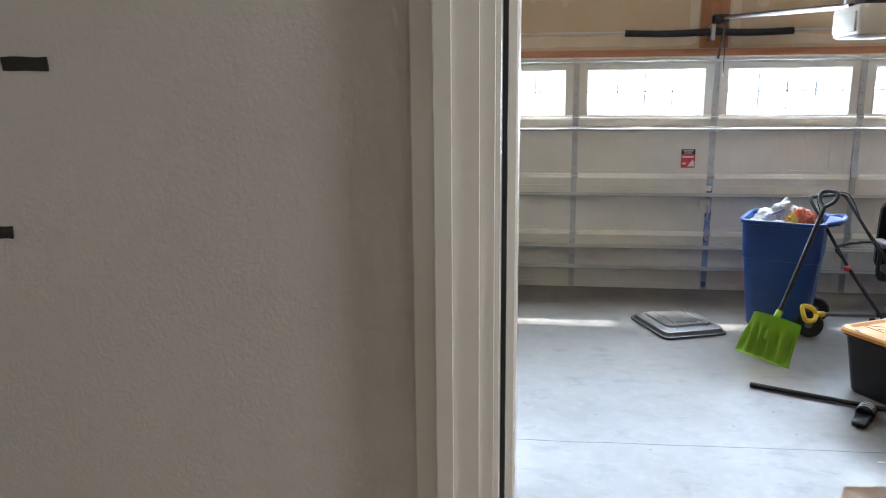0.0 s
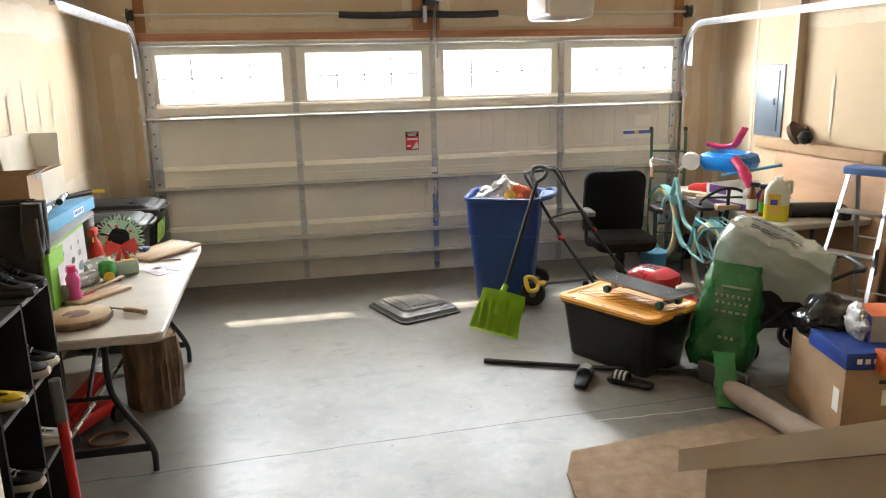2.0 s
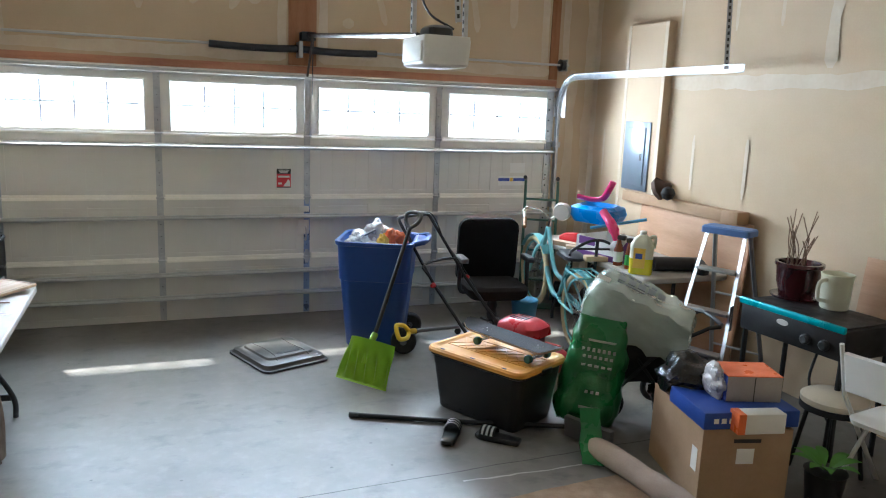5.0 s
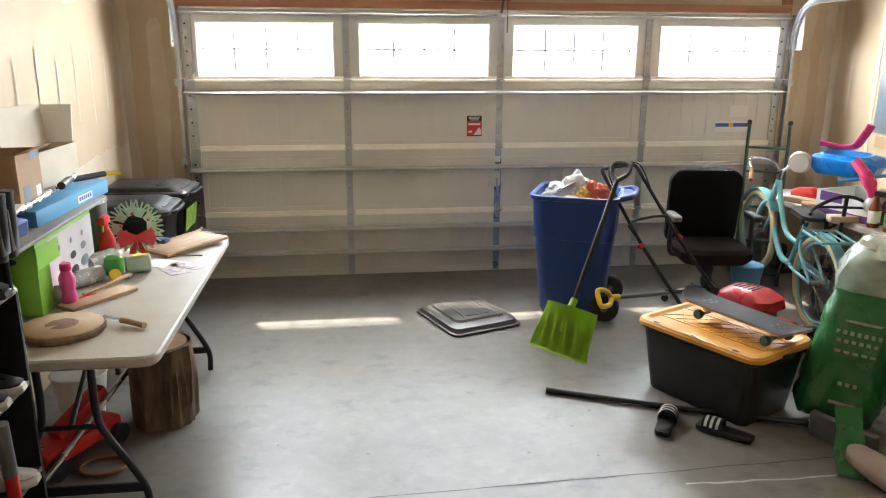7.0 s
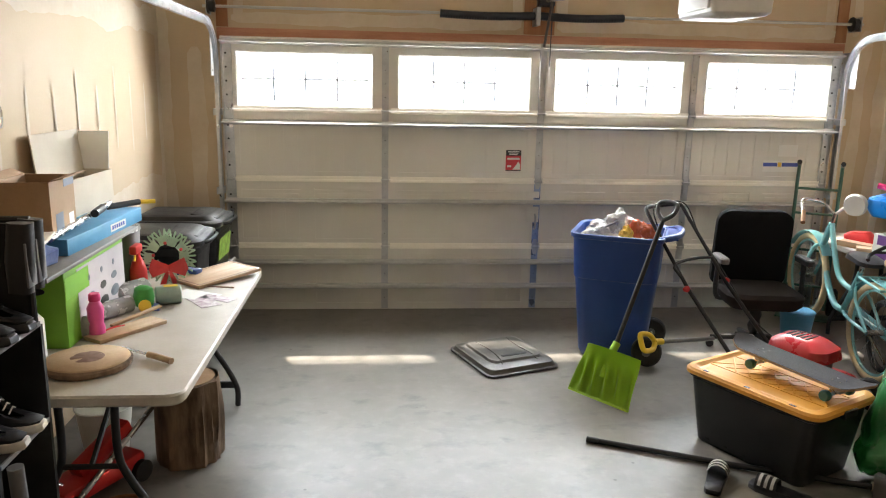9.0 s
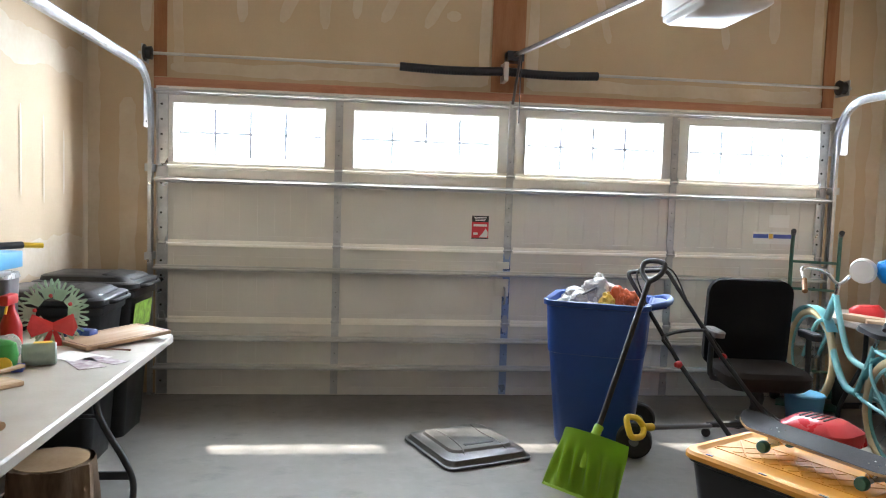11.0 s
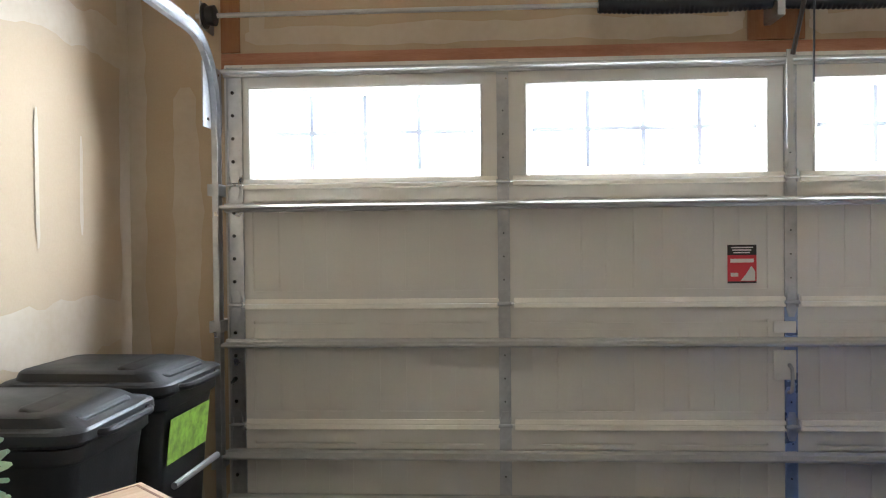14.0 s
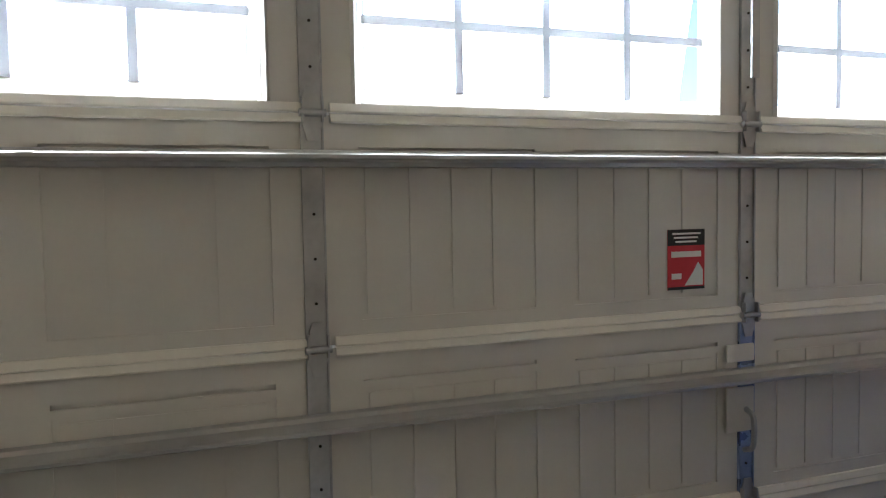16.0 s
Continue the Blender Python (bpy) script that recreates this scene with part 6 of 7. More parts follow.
def slide(m, label):
    t = thing("slide_sandal", label, "sandal", m, "black slide sandals")
    prof = [(-0.135, 0.055), (-0.12, 0.075), (-0.05, 0.078), (0.04, 0.092), (0.10, 0.090), (0.135, 0.055)]
    outline = [Vector((x, s_ * w / 2, 0)) for s_, seq in ((-1, prof), (1, prof[::-1])) for x, w in seq]
    part("sole", ring_loft(bmesh.new(), [[Vector((p.x * k, p.y * k, z + 0.008 * max(0, -p.x) * 2)) for p in outline] for z, k in ((0, 0.96), (0.008, 1.0), (0.026, 1.0), (0.030, 0.95))]), M_SHOEB, t)
    rings = []
    for i in range(11):
        a = math.pi * i / 10
        w = 0.048
        rings.append([Vector((x, -w * math.cos(a), 0.02 + 0.055 * math.sin(a))) for x in (0.01, 0.105)])
    bm = ring_loft(bmesh.new(), rings, False, False, False)
    bmesh.ops.solidify(bm, geom=bm.faces[:], thickness=0.005)
    st = part("strap", bm, M_SHOEB, t)
    for k in range(3):
        rr = [[Vector((x, -0.0505 * math.cos(math.pi * i / 10), 0.02 + 0.0575 * math.sin(math.pi * i / 10))) for x in (0.022 + 0.028 * k, 0.036 + 0.028 * k)] for i in range(1, 10)]
        bm = ring_loft(bmesh.new(), rr, False, False, False)
        bmesh.ops.solidify(bm, geom=bm.faces[:], thickness=0.001)
        part("stripe", bm, M_WHITE, st)
    return t


slide(pose(2.782, -2.795, 0, 0, 0, 58), "black slide sandal with white stripes on the concrete")
slide(pose(3.03, -2.92, 0, 0, 0, 135), "black slide sandal with white stripes on the concrete")

# ---- right side ----
M_GBAG = mat("green_poly_bag", (0.02, 0.20, 0.05), 0.28, dark=(0.015, 0.12, 0.035), scale=5, fine=30, mix=0.6, bump=0.5, coat=0.2)
M_GPRINT = mat("pale_green_print", (0.50, 0.60, 0.48), 0.35, scale=14, mix=0.5, bump=0.2)
gbag = thing("soil_bag", "bulging green plastic garden bag with pale print, standing", "bag", pose(3.645, -2.85, 0.0, -9, 7, -28))
bm = loft([(0.0, 0.24, 0.07, 0.03), (0.02, 0.33, 0.15, 0.07), (0.10, 0.38, 0.22, 0.105), (0.26, 0.40, 0.25, 0.12), (0.42, 0.38, 0.23, 0.11), (0.54, 0.35, 0.17, 0.08), (0.62, 0.31, 0.10, 0.045), (0.68, 0.30, 0.035, 0.015)], 8)
bmesh.ops.subdivide_edges(bm, edges=bm.edges[:], cuts=3, use_grid_fill=True)
part("sack", lumpy(lumpy(lumpy(bm, 0.030, 5, 2), 0.016, 14, 5), 0.006, 34, 7), M_GBAG, gbag, angle=60)


def sack_print(z, w, hh, cells):
    """A row of pale print that follows the bulge of the bag."""
    bm = bmesh.new()
    for i in range(cells):
        a, b = -w / 2 + w * i / cells + 0.008, -w / 2 + w * (i + 1) / cells - 0.008
        rows = []
        for q in range(5):
            x = a + (b - a) * q / 4
            y = -0.137 + 0.9 * x * x + 0.55 * (z - 0.26) ** 2
            rows.append([Vector((x, y, z)), Vector((x, y, z + hh)), Vector((x, y + 0.012, z + hh)), Vector((x, y + 0.012, z))])
        ring_loft(bm, rows)
    part("printed_panel", bm, M_GPRINT, gbag)


for z, w, hh, cells in ((0.53, 0.25, 0.012, 1), (0.47, 0.22, 0.020, 7), (0.43, 0.20, 0.016, 6), (0.38, 0.20, 0.012, 5), (0.22, 0.10, 0.016, 3), (0.12, 0.14, 0.014, 1)):
    sack_print(z, w, hh, cells)
fl = part("plastic_tail", lumpy(ring_loft(bmesh.new(), [[Vector((x, y, z)) for x, y in ((-0.06, -0.004), (0.06, -0.004), (0.06, 0.004), (-0.06, 0.004))] for z in (0.0, 0.08, 0.16, 0.24, 0.32)]), 0.02, 9, 4, 1), M_GBAG, gbag)
fl.matrix_local = (gbag.matrix_world.inverted() @ pose(3.39, -3.37, 0.012, -38, 0, -22))

tw = thing("towel_pack", "paper towel multipack in clear and green plastic wrap, tilted", "paper towels", pose(4.04, -2.78, 0.665, 8, 21, -40) @ Matrix.Scale(1.05, 4))
M_WRAPC = mat("clear_pack_wrap", (0.80, 0.88, 0.84), 0.14, dark=(0.55, 0.72, 0.64), scale=4, fine=22, mix=0.5, bump=0.9, transmission=0.55, coat=0.4)
M_ROLLP = mat("paper_roll_white", (0.84, 0.86, 0.82), 0.9, dark=(0.44, 0.58, 0.50), scale=6, fine=60, mix=0.7, bump=0.3)
for i in range(4):
    for j in range(2):
        part("paper_roll", lumpy(moved(lathe([(0.02, -0.118), (0.062, -0.118), (0.067, -0.110), (0.067, 0.110), (0.062, 0.118), (0.02, 0.118)], 20), pose(-0.222 + 0.145 * i, -0.072 + 0.144 * j, 0.0)), 0.004, 15, i + 2 * j), M_ROLLP, tw)
bm = bmesh.new()
bmesh.ops.create_cube(bm, size=1.0)
bmesh.ops.subdivide_edges(bm, edges=bm.edges[:], cuts=14, use_grid_fill=True)
for v in bm.verts:
    c = v.co.copy()
    v.co = Vector((c.x * 0.66, c.y * 0.36, c.z * 0.28)) * (1 - 0.13 * (abs(c.x * 2) ** 4 * abs(c.z * 2) ** 2 + abs(c.y * 2) ** 4 * 0.4))
    v.co.z += 0.010 * math.cos(v.co.x * 43) * (1 if c.z > 0 else -1)
bm = lumpy(lumpy(bm, 0.022, 7, 3), 0.014, 24, 9)
part("wrap", bm, M_WRAPC, tw, "crinkled clear and green plastic", angle=50)
bm = bmesh.new()
for i in range(5):
    bm_box(bm, -0.20 + 0.062 * i, -0.155 + 0.062 * i, -0.03, 0.05, 0.152, 0.157)
part("print_bars", bm, M_PANEL, tw, "dark printed letters", smooth=False)
bm = bmesh.new()
for i in range(5):
    bm_box(bm, -0.20 + 0.05 * i, -0.165 + 0.05 * i, 0.075, 0.10, 0.150, 0.155)
bm_box(bm, -0.20, 0.06, -0.062, -0.050, 0.150, 0.155)
part("small_print", bm, M_PANEL, tw, smooth=False)
part("print_patch", box(-0.315, -0.235, -0.12, -0.05, 0.138, 0.144, 0.002), M_WHITE, tw, smooth=False)

# cruiser bicycle
M_AQUA = mat("aqua_enamel", (0.22, 0.50, 0.52), 0.3, dark=(0.16, 0.40, 0.43), scale=6, mix=0.3, bump=0.02, coat=0.4)
M_TYRE = mat("cream_tyre", (0.55, 0.44, 0.26), 0.8, dark=(0.36, 0.28, 0.16), scale=10, mix=0.5, bump=0.2)
M_CHROME = mat("dull_chrome", (0.55, 0.54, 0.52), 0.25, 0.95, scale=14, mix=0.4)
bk = thing("bicycle", "aqua cruiser bicycle with cream tyres and black basket bars", "bicycle", pose(4.345, -1.55, 0, 0, -7, 83))
R_ = 0.30
for x, nm in ((0.0, "rear_wheel"), (1.02, "front_wheel")):
    c = Vector((x, 0, R_ + 0.022))
    M_ = Matrix.Translation(c) @ pose(0, 0, 0, 90, 0, 0)
    w_ = part(nm, ring(R_, 0.024, M_, 48, 10), M_TYRE, bk, "cream tyre")
    part("rim", ring(R_ - 0.03, 0.010, M_, 48, 8), M_AQUA, w_)
    bm = bmesh.new()
    for k in range(18):
        a = 2 * math.pi * k / 18
        tube([c + Vector((0.018 * math.cos(a + 0.6), 0.02 * (-1) ** k, 0.018 * math.sin(a + 0.6))), c + Vector(((R_ - 0.035) * math.cos(a), 0, (R_ - 0.035) * math.sin(a)))], 0.0014, 4, bm=bm)
    part("spokes", bm, M_CHROME, w_)
    part("hub", tube([c + Vector((0, -0.05, 0)), c + Vector((0, 0.05, 0))], 0.020, 10), M_CHROME, w_)
    rr = []
    for k in range(14):
        a = radians(15 + 150 * k / 13) if x == 0 else radians(25 + 110 * k / 13)
        rr.append([c + Vector((math.cos(a) * (R_ + 0.05), y, math.sin(a) * (R_ + 0.05) - abs(y) * 0.25)) for y in (-0.035, -0.02, 0.02, 0.035)])
    bm = ring_loft(bmesh.new(), rr, False, False, False)
    bmesh.ops.solidify(bm, geom=bm.faces[:], thickness=0.002)
    part("fender", bm, M_AQUA, bk)
BB = (0.42, 0, 0.29)
HT, HB = (0.80, 0, 0.80), (0.87, 0, 0.62)
STp = (0.30, 0, 0.62)
part("down_tube", tube([HB, (0.72, 0, 0.42), (0.56, 0, 0.29), BB], 0.022, 12, 6), M_AQUA, bk)
part("top_tube", tube([HT, (0.68, 0, 0.62), (0.54, 0, 0.48), (0.33, 0, 0.47)], 0.019, 12, 6), M_AQUA, bk)
part("seat_tube", tube([BB, STp], 0.018, 12), M_AQUA, bk)
part("head_tube", tube([HT, HB], 0.024, 12), M_AQUA, bk)
for y in (-0.05, 0.05):
    part("chain_stay", tube([BB, (0.25, y, 0.31), (0, y, R_ + 0.022)], 0.011, 8, 4), M_AQUA, bk)
    part("seat_stay", tube([(0.32, 0, 0.55), (0.2, y, 0.46), (0, y, R_ + 0.022)], 0.010, 8, 4), M_AQUA, bk)
    part("fork_blade", tube([HB, (0.90, y, 0.58), (1.02, y, R_ + 0.022)], 0.014, 8, 4), M_AQUA, bk)
part("seat_post", tube([STp, (0.275, 0, 0.69)], 0.013, 10), M_CHROME, bk)
part("saddle", lumpy(loft([(0.69, 0.14, 0.10, 0.04, 0.27, 0), (0.71, 0.27, 0.19, 0.08, 0.27, 0), (0.735, 0.26, 0.18, 0.08, 0.26, 0), (0.745, 0.16, 0.12, 0.05, 0.25, 0)], 6), 0.008, 12, 2), M_BLACKP, bk)
part("handlebar", tube([(0.62, -0.30, 0.93), (0.74, -0.26, 0.99), (0.78, -0.10, 0.96), (0.785, 0, 0.88), (0.78, 0.10, 0.96), (0.74, 0.26, 0.99), (0.62, 0.30, 0.93)], 0.011, 10, 6), M_CHROME, bk)
for y in (-1, 1):
    part("grip", tube([(0.63, 0.295 * y, 0.935), (0.53, 0.33 * y, 0.885)], 0.016, 10), mat("tan_grip", (0.30, 0.15, 0.06), 0.7, mix=0.4), bk)
part("stem", tube([HT, (0.785, 0, 0.885)], 0.015, 10), M_CHROME, bk)
bm = tube([(0.10, -0.11, 0.66), (0.10, 0.11, 0.66), (-0.16, 0.11, 0.67), (-0.16, -0.11, 0.67), (0.10, -0.11, 0.66)], 0.009, 8)
for y in (-0.05, 0, 0.05):
    tube([(0.10, y, 0.66), (-0.16, y, 0.67)], 0.005, 6, bm=bm)
part("rear_rack", bm, M_AQUA, bk)
part("chain_guard", moved(box(-0.02, 0.46, -0.004, 0.004, -0.035, 0.035, 0.003), pose(0.0, -0.075, 0.31)), M_AQUA, bk)
part("crank", tube([(0.42, -0.09, 0.29), (0.50, -0.10, 0.16)], 0.010, 8), M_CHROME, bk)
part("pedal", box(0.455, 0.545, -0.19, -0.10, 0.15, 0.17, 0.004), M_BLACKP, bk)
part("kickstand", tube([(0.30, -0.06, 0.28), (0.12, -0.20, 0.02)], 0.009, 8), M_CHROME, bk)

# second set of black bars in front of the bicycle
bb2 = thing("trike_frame", "black child's bicycle handlebar and frame leaning behind", "bicycle", pose(4.44, -1.69, 0, 0, 0, 75))
part("handlebar", tube([(0.02, -0.24, 0.80), (0.08, -0.20, 0.83), (0.10, -0.06, 0.90), (0.10, 0.06, 0.90), (0.08, 0.20, 0.83), (0.02, 0.24, 0.80)], 0.012, 10, 5), M_BLACKM, bb2)
part("cross_bar", tube([(0.085, -0.19, 0.84), (0.085, 0.19, 0.84)], 0.009, 8), M_BLACKM, bb2)
part("stem", tube([(0.10, 0, 0.90), (0.12, 0, 0.70), (0.22, 0, 0.25)], 0.014, 8), M_BLACKM, bb2)
part("wheel", ring(0.22, 0.022, pose(0.25, 0, 0.245, 90, 0, 0), 36, 8), M_RUBBER, bb2)

# green hand truck
M_DOLLY = mat("dark_green_enamel", (0.04, 0.16, 0.12), 0.4, dark=(0.10, 0.08, 0.05), scale=10, mix=0.5, bump=0.05)
dl = thing("hand_truck", "dark green two-wheeled hand truck standing upright", "hand truck", pose(4.665, -0.25, 0, 0, 0, -31))
for x in (-0.155, 0.155):
    part("upright", tube([(x, 0.05, 0.06), (x, 0.06, 0.9), (x, 0.04, 1.12), (x * 0.98, -0.03, 1.24), (x * 0.98, -0.11, 1.27)], 0.014, 10, 5), M_DOLLY, dl)
    part("grip", tube([(x * 0.98, -0.06, 1.258), (x * 0.98, -0.15, 1.278)], 0.018, 10), M_BLACKP, dl)
    part("wheel", moved(lathe([(0.03, -0.03), (0.10, -0.035), (0.12, -0.02), (0.12, 0.02), (0.10, 0.035), (0.03, 0.03)], 22), pose(x * 1.35, 0.10, 0.12, 0, 90, 0)), M_RUBBER, dl)
for z in (0.25, 0.55, 0.85, 1.05):
    part("cross_bar", tube([(-0.155, 0.056, z), (0.155, 0.056, z)], 0.010, 8), M_DOLLY, dl)
part("toe_plate", box(-0.2, 0.2, -0.16, 0.05, 0.015, 0.024, 0.003), M_DOLLY, dl)
blue_tub = part("blue_tub", lathe([(0.07, 0), (0.10, 0.20), (0.104, 0.205), (0.098, 0.21)], 20), M_BLUEB)
blue_tub.matrix_world = pose(4.12, -1.08, 0.0) @ Matrix.Diagonal((1.15, 1.15, 1.5, 1))
tagged(blue_tub, "bright blue plastic tub on the floor", "tub")

# right-hand table
folding_table(pose(4.885, -1.30, 0), "off-white folding table heaped with toys and bottles")
mango = thing("fruit_carton", "white and purple printed fruit carton full of toys", "carton", pose(4.70, -1.45, T, 0, 0, 14))
M_PURP = mat("purple_card", (0.16, 0.05, 0.24), 0.5, mix=0.2)
open_box(mango, 0.36, 0.46, 0.17, M_WHITE)
bm = bmesh.new()
bm_box(bm, -0.181, -0.1802, -0.22, 0.22, 0.002, 0.05)
bm_box(bm, -0.181, -0.1802, 0.02, 0.20, 0.10, 0.165)
part("purple_print", bm, M_PURP, mango, smooth=False)
part("purple_end", box(-0.17, 0.18, -0.2315, -0.2302, 0.0, 0.168), M_PURP, mango, smooth=False)
M_BLUET = mat("blue_toy_plastic", (0.01, 0.22, 0.66), 0.3, scale=6, mix=0.1, bump=0.01)
M_PINKT = mat("pink_toy_plastic", (0.78, 0.05, 0.20), 0.3, scale=6, mix=0.1, bump=0.01)
ride = thing("ride_on_toy", "blue and pink plastic ride-on toy heaped in the carton", "toy", pose(4.58, -1.40, T + 0.30, 0, -6, 20) @ Matrix.Scale(1.12, 4))
part("seat_shell", lumpy(loft([(0.0, 0.22, 0.34, 0.06), (0.05, 0.26, 0.40, 0.08), (0.10, 0.24, 0.38, 0.08), (0.12, 0.16, 0.28, 0.06), (0.095, 0.12, 0.22, 0.05)], 7), 0.006, 6), M_BLUET, ride)
part("backrest", tube([(-0.04, 0.16, 0.17), (0.0, 0.06, 0.15), (0.0, -0.04, 0.17), (-0.01, -0.10, 0.24), (0.0, -0.13, 0.30)], 0.015, 10, 5, flat=1.6), M_PINKT, ride)
part("fender", tube([(-0.10, -0.12, 0.10), (-0.13, -0.22, 0.02), (-0.11, -0.25, -0.08)], 0.030, 12, 5, radii=[0.030, 0.036, 0.028]), M_PINKT, ride)
part("wheel", moved(lathe([(0.02, -0.03), (0.06, -0.03), (0.068, 0), (0.06, 0.03), (0.02, 0.03)], 20), pose(-0.14, 0.22, 0.06, 0, 90, 20)), M_WHITE, ride)
part("handle_rod", tube([(-0.15, -0.05, -0.02), (0.02, -0.40, 0.06)], 0.011, 8), M_BLUEB, ride)
pw = thing("toy_bottle", "white and pink sprayer bottle lying among the toys", "toy", pose(4.60, -1.68, T + 0.16, 40, 0, 10))
part("body", lathe([(0.03, -0.08), (0.045, -0.06), (0.045, 0.05), (0.025, 0.09)], 16), M_WHITE, pw)
red_shoe = part("red_shoe", lumpy(loft([(0, 0.10, 0.22, 0.04), (0.05, 0.10, 0.22, 0.04), (0.09, 0.06, 0.12, 0.03)], 6), 0.015, 12, 3, 1), M_REDP)
red_shoe.matrix_world = pose(4.70, -0.80, T, 0, 0, 30)
tagged(red_shoe, "red and black child's shoe on the table", "shoe")
for k, (x, y, a, L) in enumerate(((4.63, -1.06, 25, 0.5), (4.66, -1.20, 60, 0.42), (4.57, -1.58, 75, 0.36))):
    slab("scrap_wood", "short offcut of pale timber on the table", "timber", pose(x, y, T, 0, 0, a), L, 0.09, 0.04, M_WOOD)
M_AMBER = mat("amber_liquid", (0.22, 0.05, 0.015), 0.2, mix=0.2, bump=0.0, coat=0.3)
for k, (x, y) in enumerate(((4.575, -1.73), (4.585, -1.86))):
    b_ = thing("cleaner_bottle", "brown trigger cleaner bottle with green label on the table", "spray bottle", pose(x, y, T, 0, 0, 30 + 20 * k), "brown cleaner bottles")
    part("body", loft([(0, 0.085, 0.06, 0.025), (0.12, 0.088, 0.062, 0.028), (0.17, 0.05, 0.04, 0.018), (0.20, 0.032, 0.032, 0.015)], 6), M_AMBER, b_)
    part("label", loft([(0.03, 0.0895, 0.0635, 0.028), (0.11, 0.0895, 0.0635, 0.028)], 6, False, False), M_GREENP if k else M_WHITE, b_)
    part("trigger_head", box(-0.018, 0.018, -0.055, 0.03, 0.20, 0.235, 0.008), M_BLACKP, b_)
M_LEMON = mat("lemon_liquid", (0.72, 0.62, 0.02), 0.2, mix=0.1, bump=0.0, coat=0.3)
M_MILKY = mat("milky_plastic", (0.66, 0.66, 0.52), 0.35, mix=0.1, bump=0.02)
jg = thing("cleaner_jug", "clear cleaner jug half full of yellow liquid, handle on top", "jug", pose(4.565, -2.04, T, 0, 0, -40))
part("liquid_part", loft([(0, 0.16, 0.10, 0.03), (0.005, 0.17, 0.11, 0.035), (0.12, 0.17, 0.11, 0.035)], 6), M_LEMON, jg, "yellow liquid")
part("upper_part", loft([(0.1205, 0.17, 0.11, 0.035), (0.22, 0.17, 0.11, 0.035), (0.27, 0.12, 0.09, 0.03), (0.295, 0.05, 0.05, 0.02)], 6), M_MILKY, jg)
part("handle", tube([(0.03, 0, 0.26), (0.085, 0, 0.285), (0.085, 0, 0.20)], 0.014, 8, 4), M_MILKY, jg)
part("cap", lathe([(0.024, 0.295), (0.025, 0.32), (0.02, 0.323)], 16), M_WHITE, jg)
part("label", box(-0.055, 0.03, -0.0575, -0.0555, 0.05, 0.20, 0.0005, 1), M_YW, jg, smooth=False)
part("label_patch", box(-0.04, 0.01, -0.0585, -0.0576, 0.12, 0.16, 0.0002, 1), M_INKB, jg, smooth=False)
bx_ = thing("black_boot", "black rubber boot lying on the table", "boot", pose(4.90, -2.02, T + 0.055, 0, 0, -15))
part("shaft", tube([(-0.18, 0, 0.0), (0.05, 0, 0.0), (0.13, 0.0, 0.0)], 0.055, 14, 4), M_BLACKP, bx_)
part("foot", lumpy(loft([(-0.05, 0.09, 0.22, 0.04, 0.16, -0.06), (0.0, 0.10, 0.23, 0.045, 0.16, -0.06), (0.045, 0.06, 0.14, 0.03, 0.16, -0.02)], 6), 0.008, 10), M_BLACKP, bx_)
bag_b = thing("cloth_bag", "brown cloth bag and dark ball perched on the timber", "bag", pose(5.25, -1.22, 1.212))
part("cloth", lumpy(moved(lathe([(0.02, 0), (0.09, 0.02), (0.11, 0.06), (0.05, 0.12), (0.02, 0.16)], 20), pose(0, 0, 0.03, 60, 0, 30)), 0.015, 10, 2), mat("brown_cloth", (0.10, 0.06, 0.04), 0.9, mix=0.5, bump=0.5), bag_b)
part("ball", moved(lathe([(0.0008, -0.06), (0.042, -0.042), (0.06, 0), (0.042, 0.042), (0.0008, 0.06)], 20), pose(-0.05, -0.24, 0.05)), M_RUBBER, bag_b)

# plywood and timbers along the right wall
M_PLY = mat("plywood", (0.50, 0.30, 0.17), 0.7, dark=(0.36, 0.20, 0.10), scale=2.5, fine=30, mix=0.8, bump=0.15, stretch=(4, 0.5, 4))
slab("plywood_sheet", "orange-tinted plywood sheet leaning on the wall", "plywood", pose(5.185, -1.70, 0.08, 0, 5, 0), 1.35, 0.018, 1.06, M_PLY)
tb = slab("timber_beam", "rough brown timber lying above the plywood", "timber", pose(5.285, -1.50, 1.120, 0, 0, 0), 1.5, 0.09, 0.09, M_CARD)
slab("timber_block", "short rough timber block on the plywood edge", "timber", pose(5.215, -2.24, 1.135, 0, 0, 4), 0.16, 0.12, 0.09, M_CARD)
slab("chipboard", "tan chipboard offcut leaning on the wall", "board", pose(5.25, -3.47, 0.64, 0, 6, 0), 0.30, 0.018, 0.46, M_PLY)

# step ladder
M_ALU = mat("brushed_aluminium", (0.40, 0.40, 0.40), 0.42, 0.9, dark=(0.34, 0.34, 0.34), scale=8, fine=80, mix=0.6, bump=0.05)
M_LADB = mat("ladder_blue", (0.10, 0.20, 0.48), 0.5, scale=8, mix=0.3)
la = thing("step_ladder", "aluminium step ladder with blue plastic top", "ladder", pose(4.78, -2.68, 0, 0, 0, 204) @ Matrix.Diagonal((1, 1, 0.915, 1)))
part("top_cap", loft([(1.245, 0.14, 0.30, 0.02), (1.25, 0.17, 0.33, 0.025), (1.29, 0.17, 0.33, 0.025), (1.30, 0.15, 0.31, 0.02)], 4), M_LADB, la)
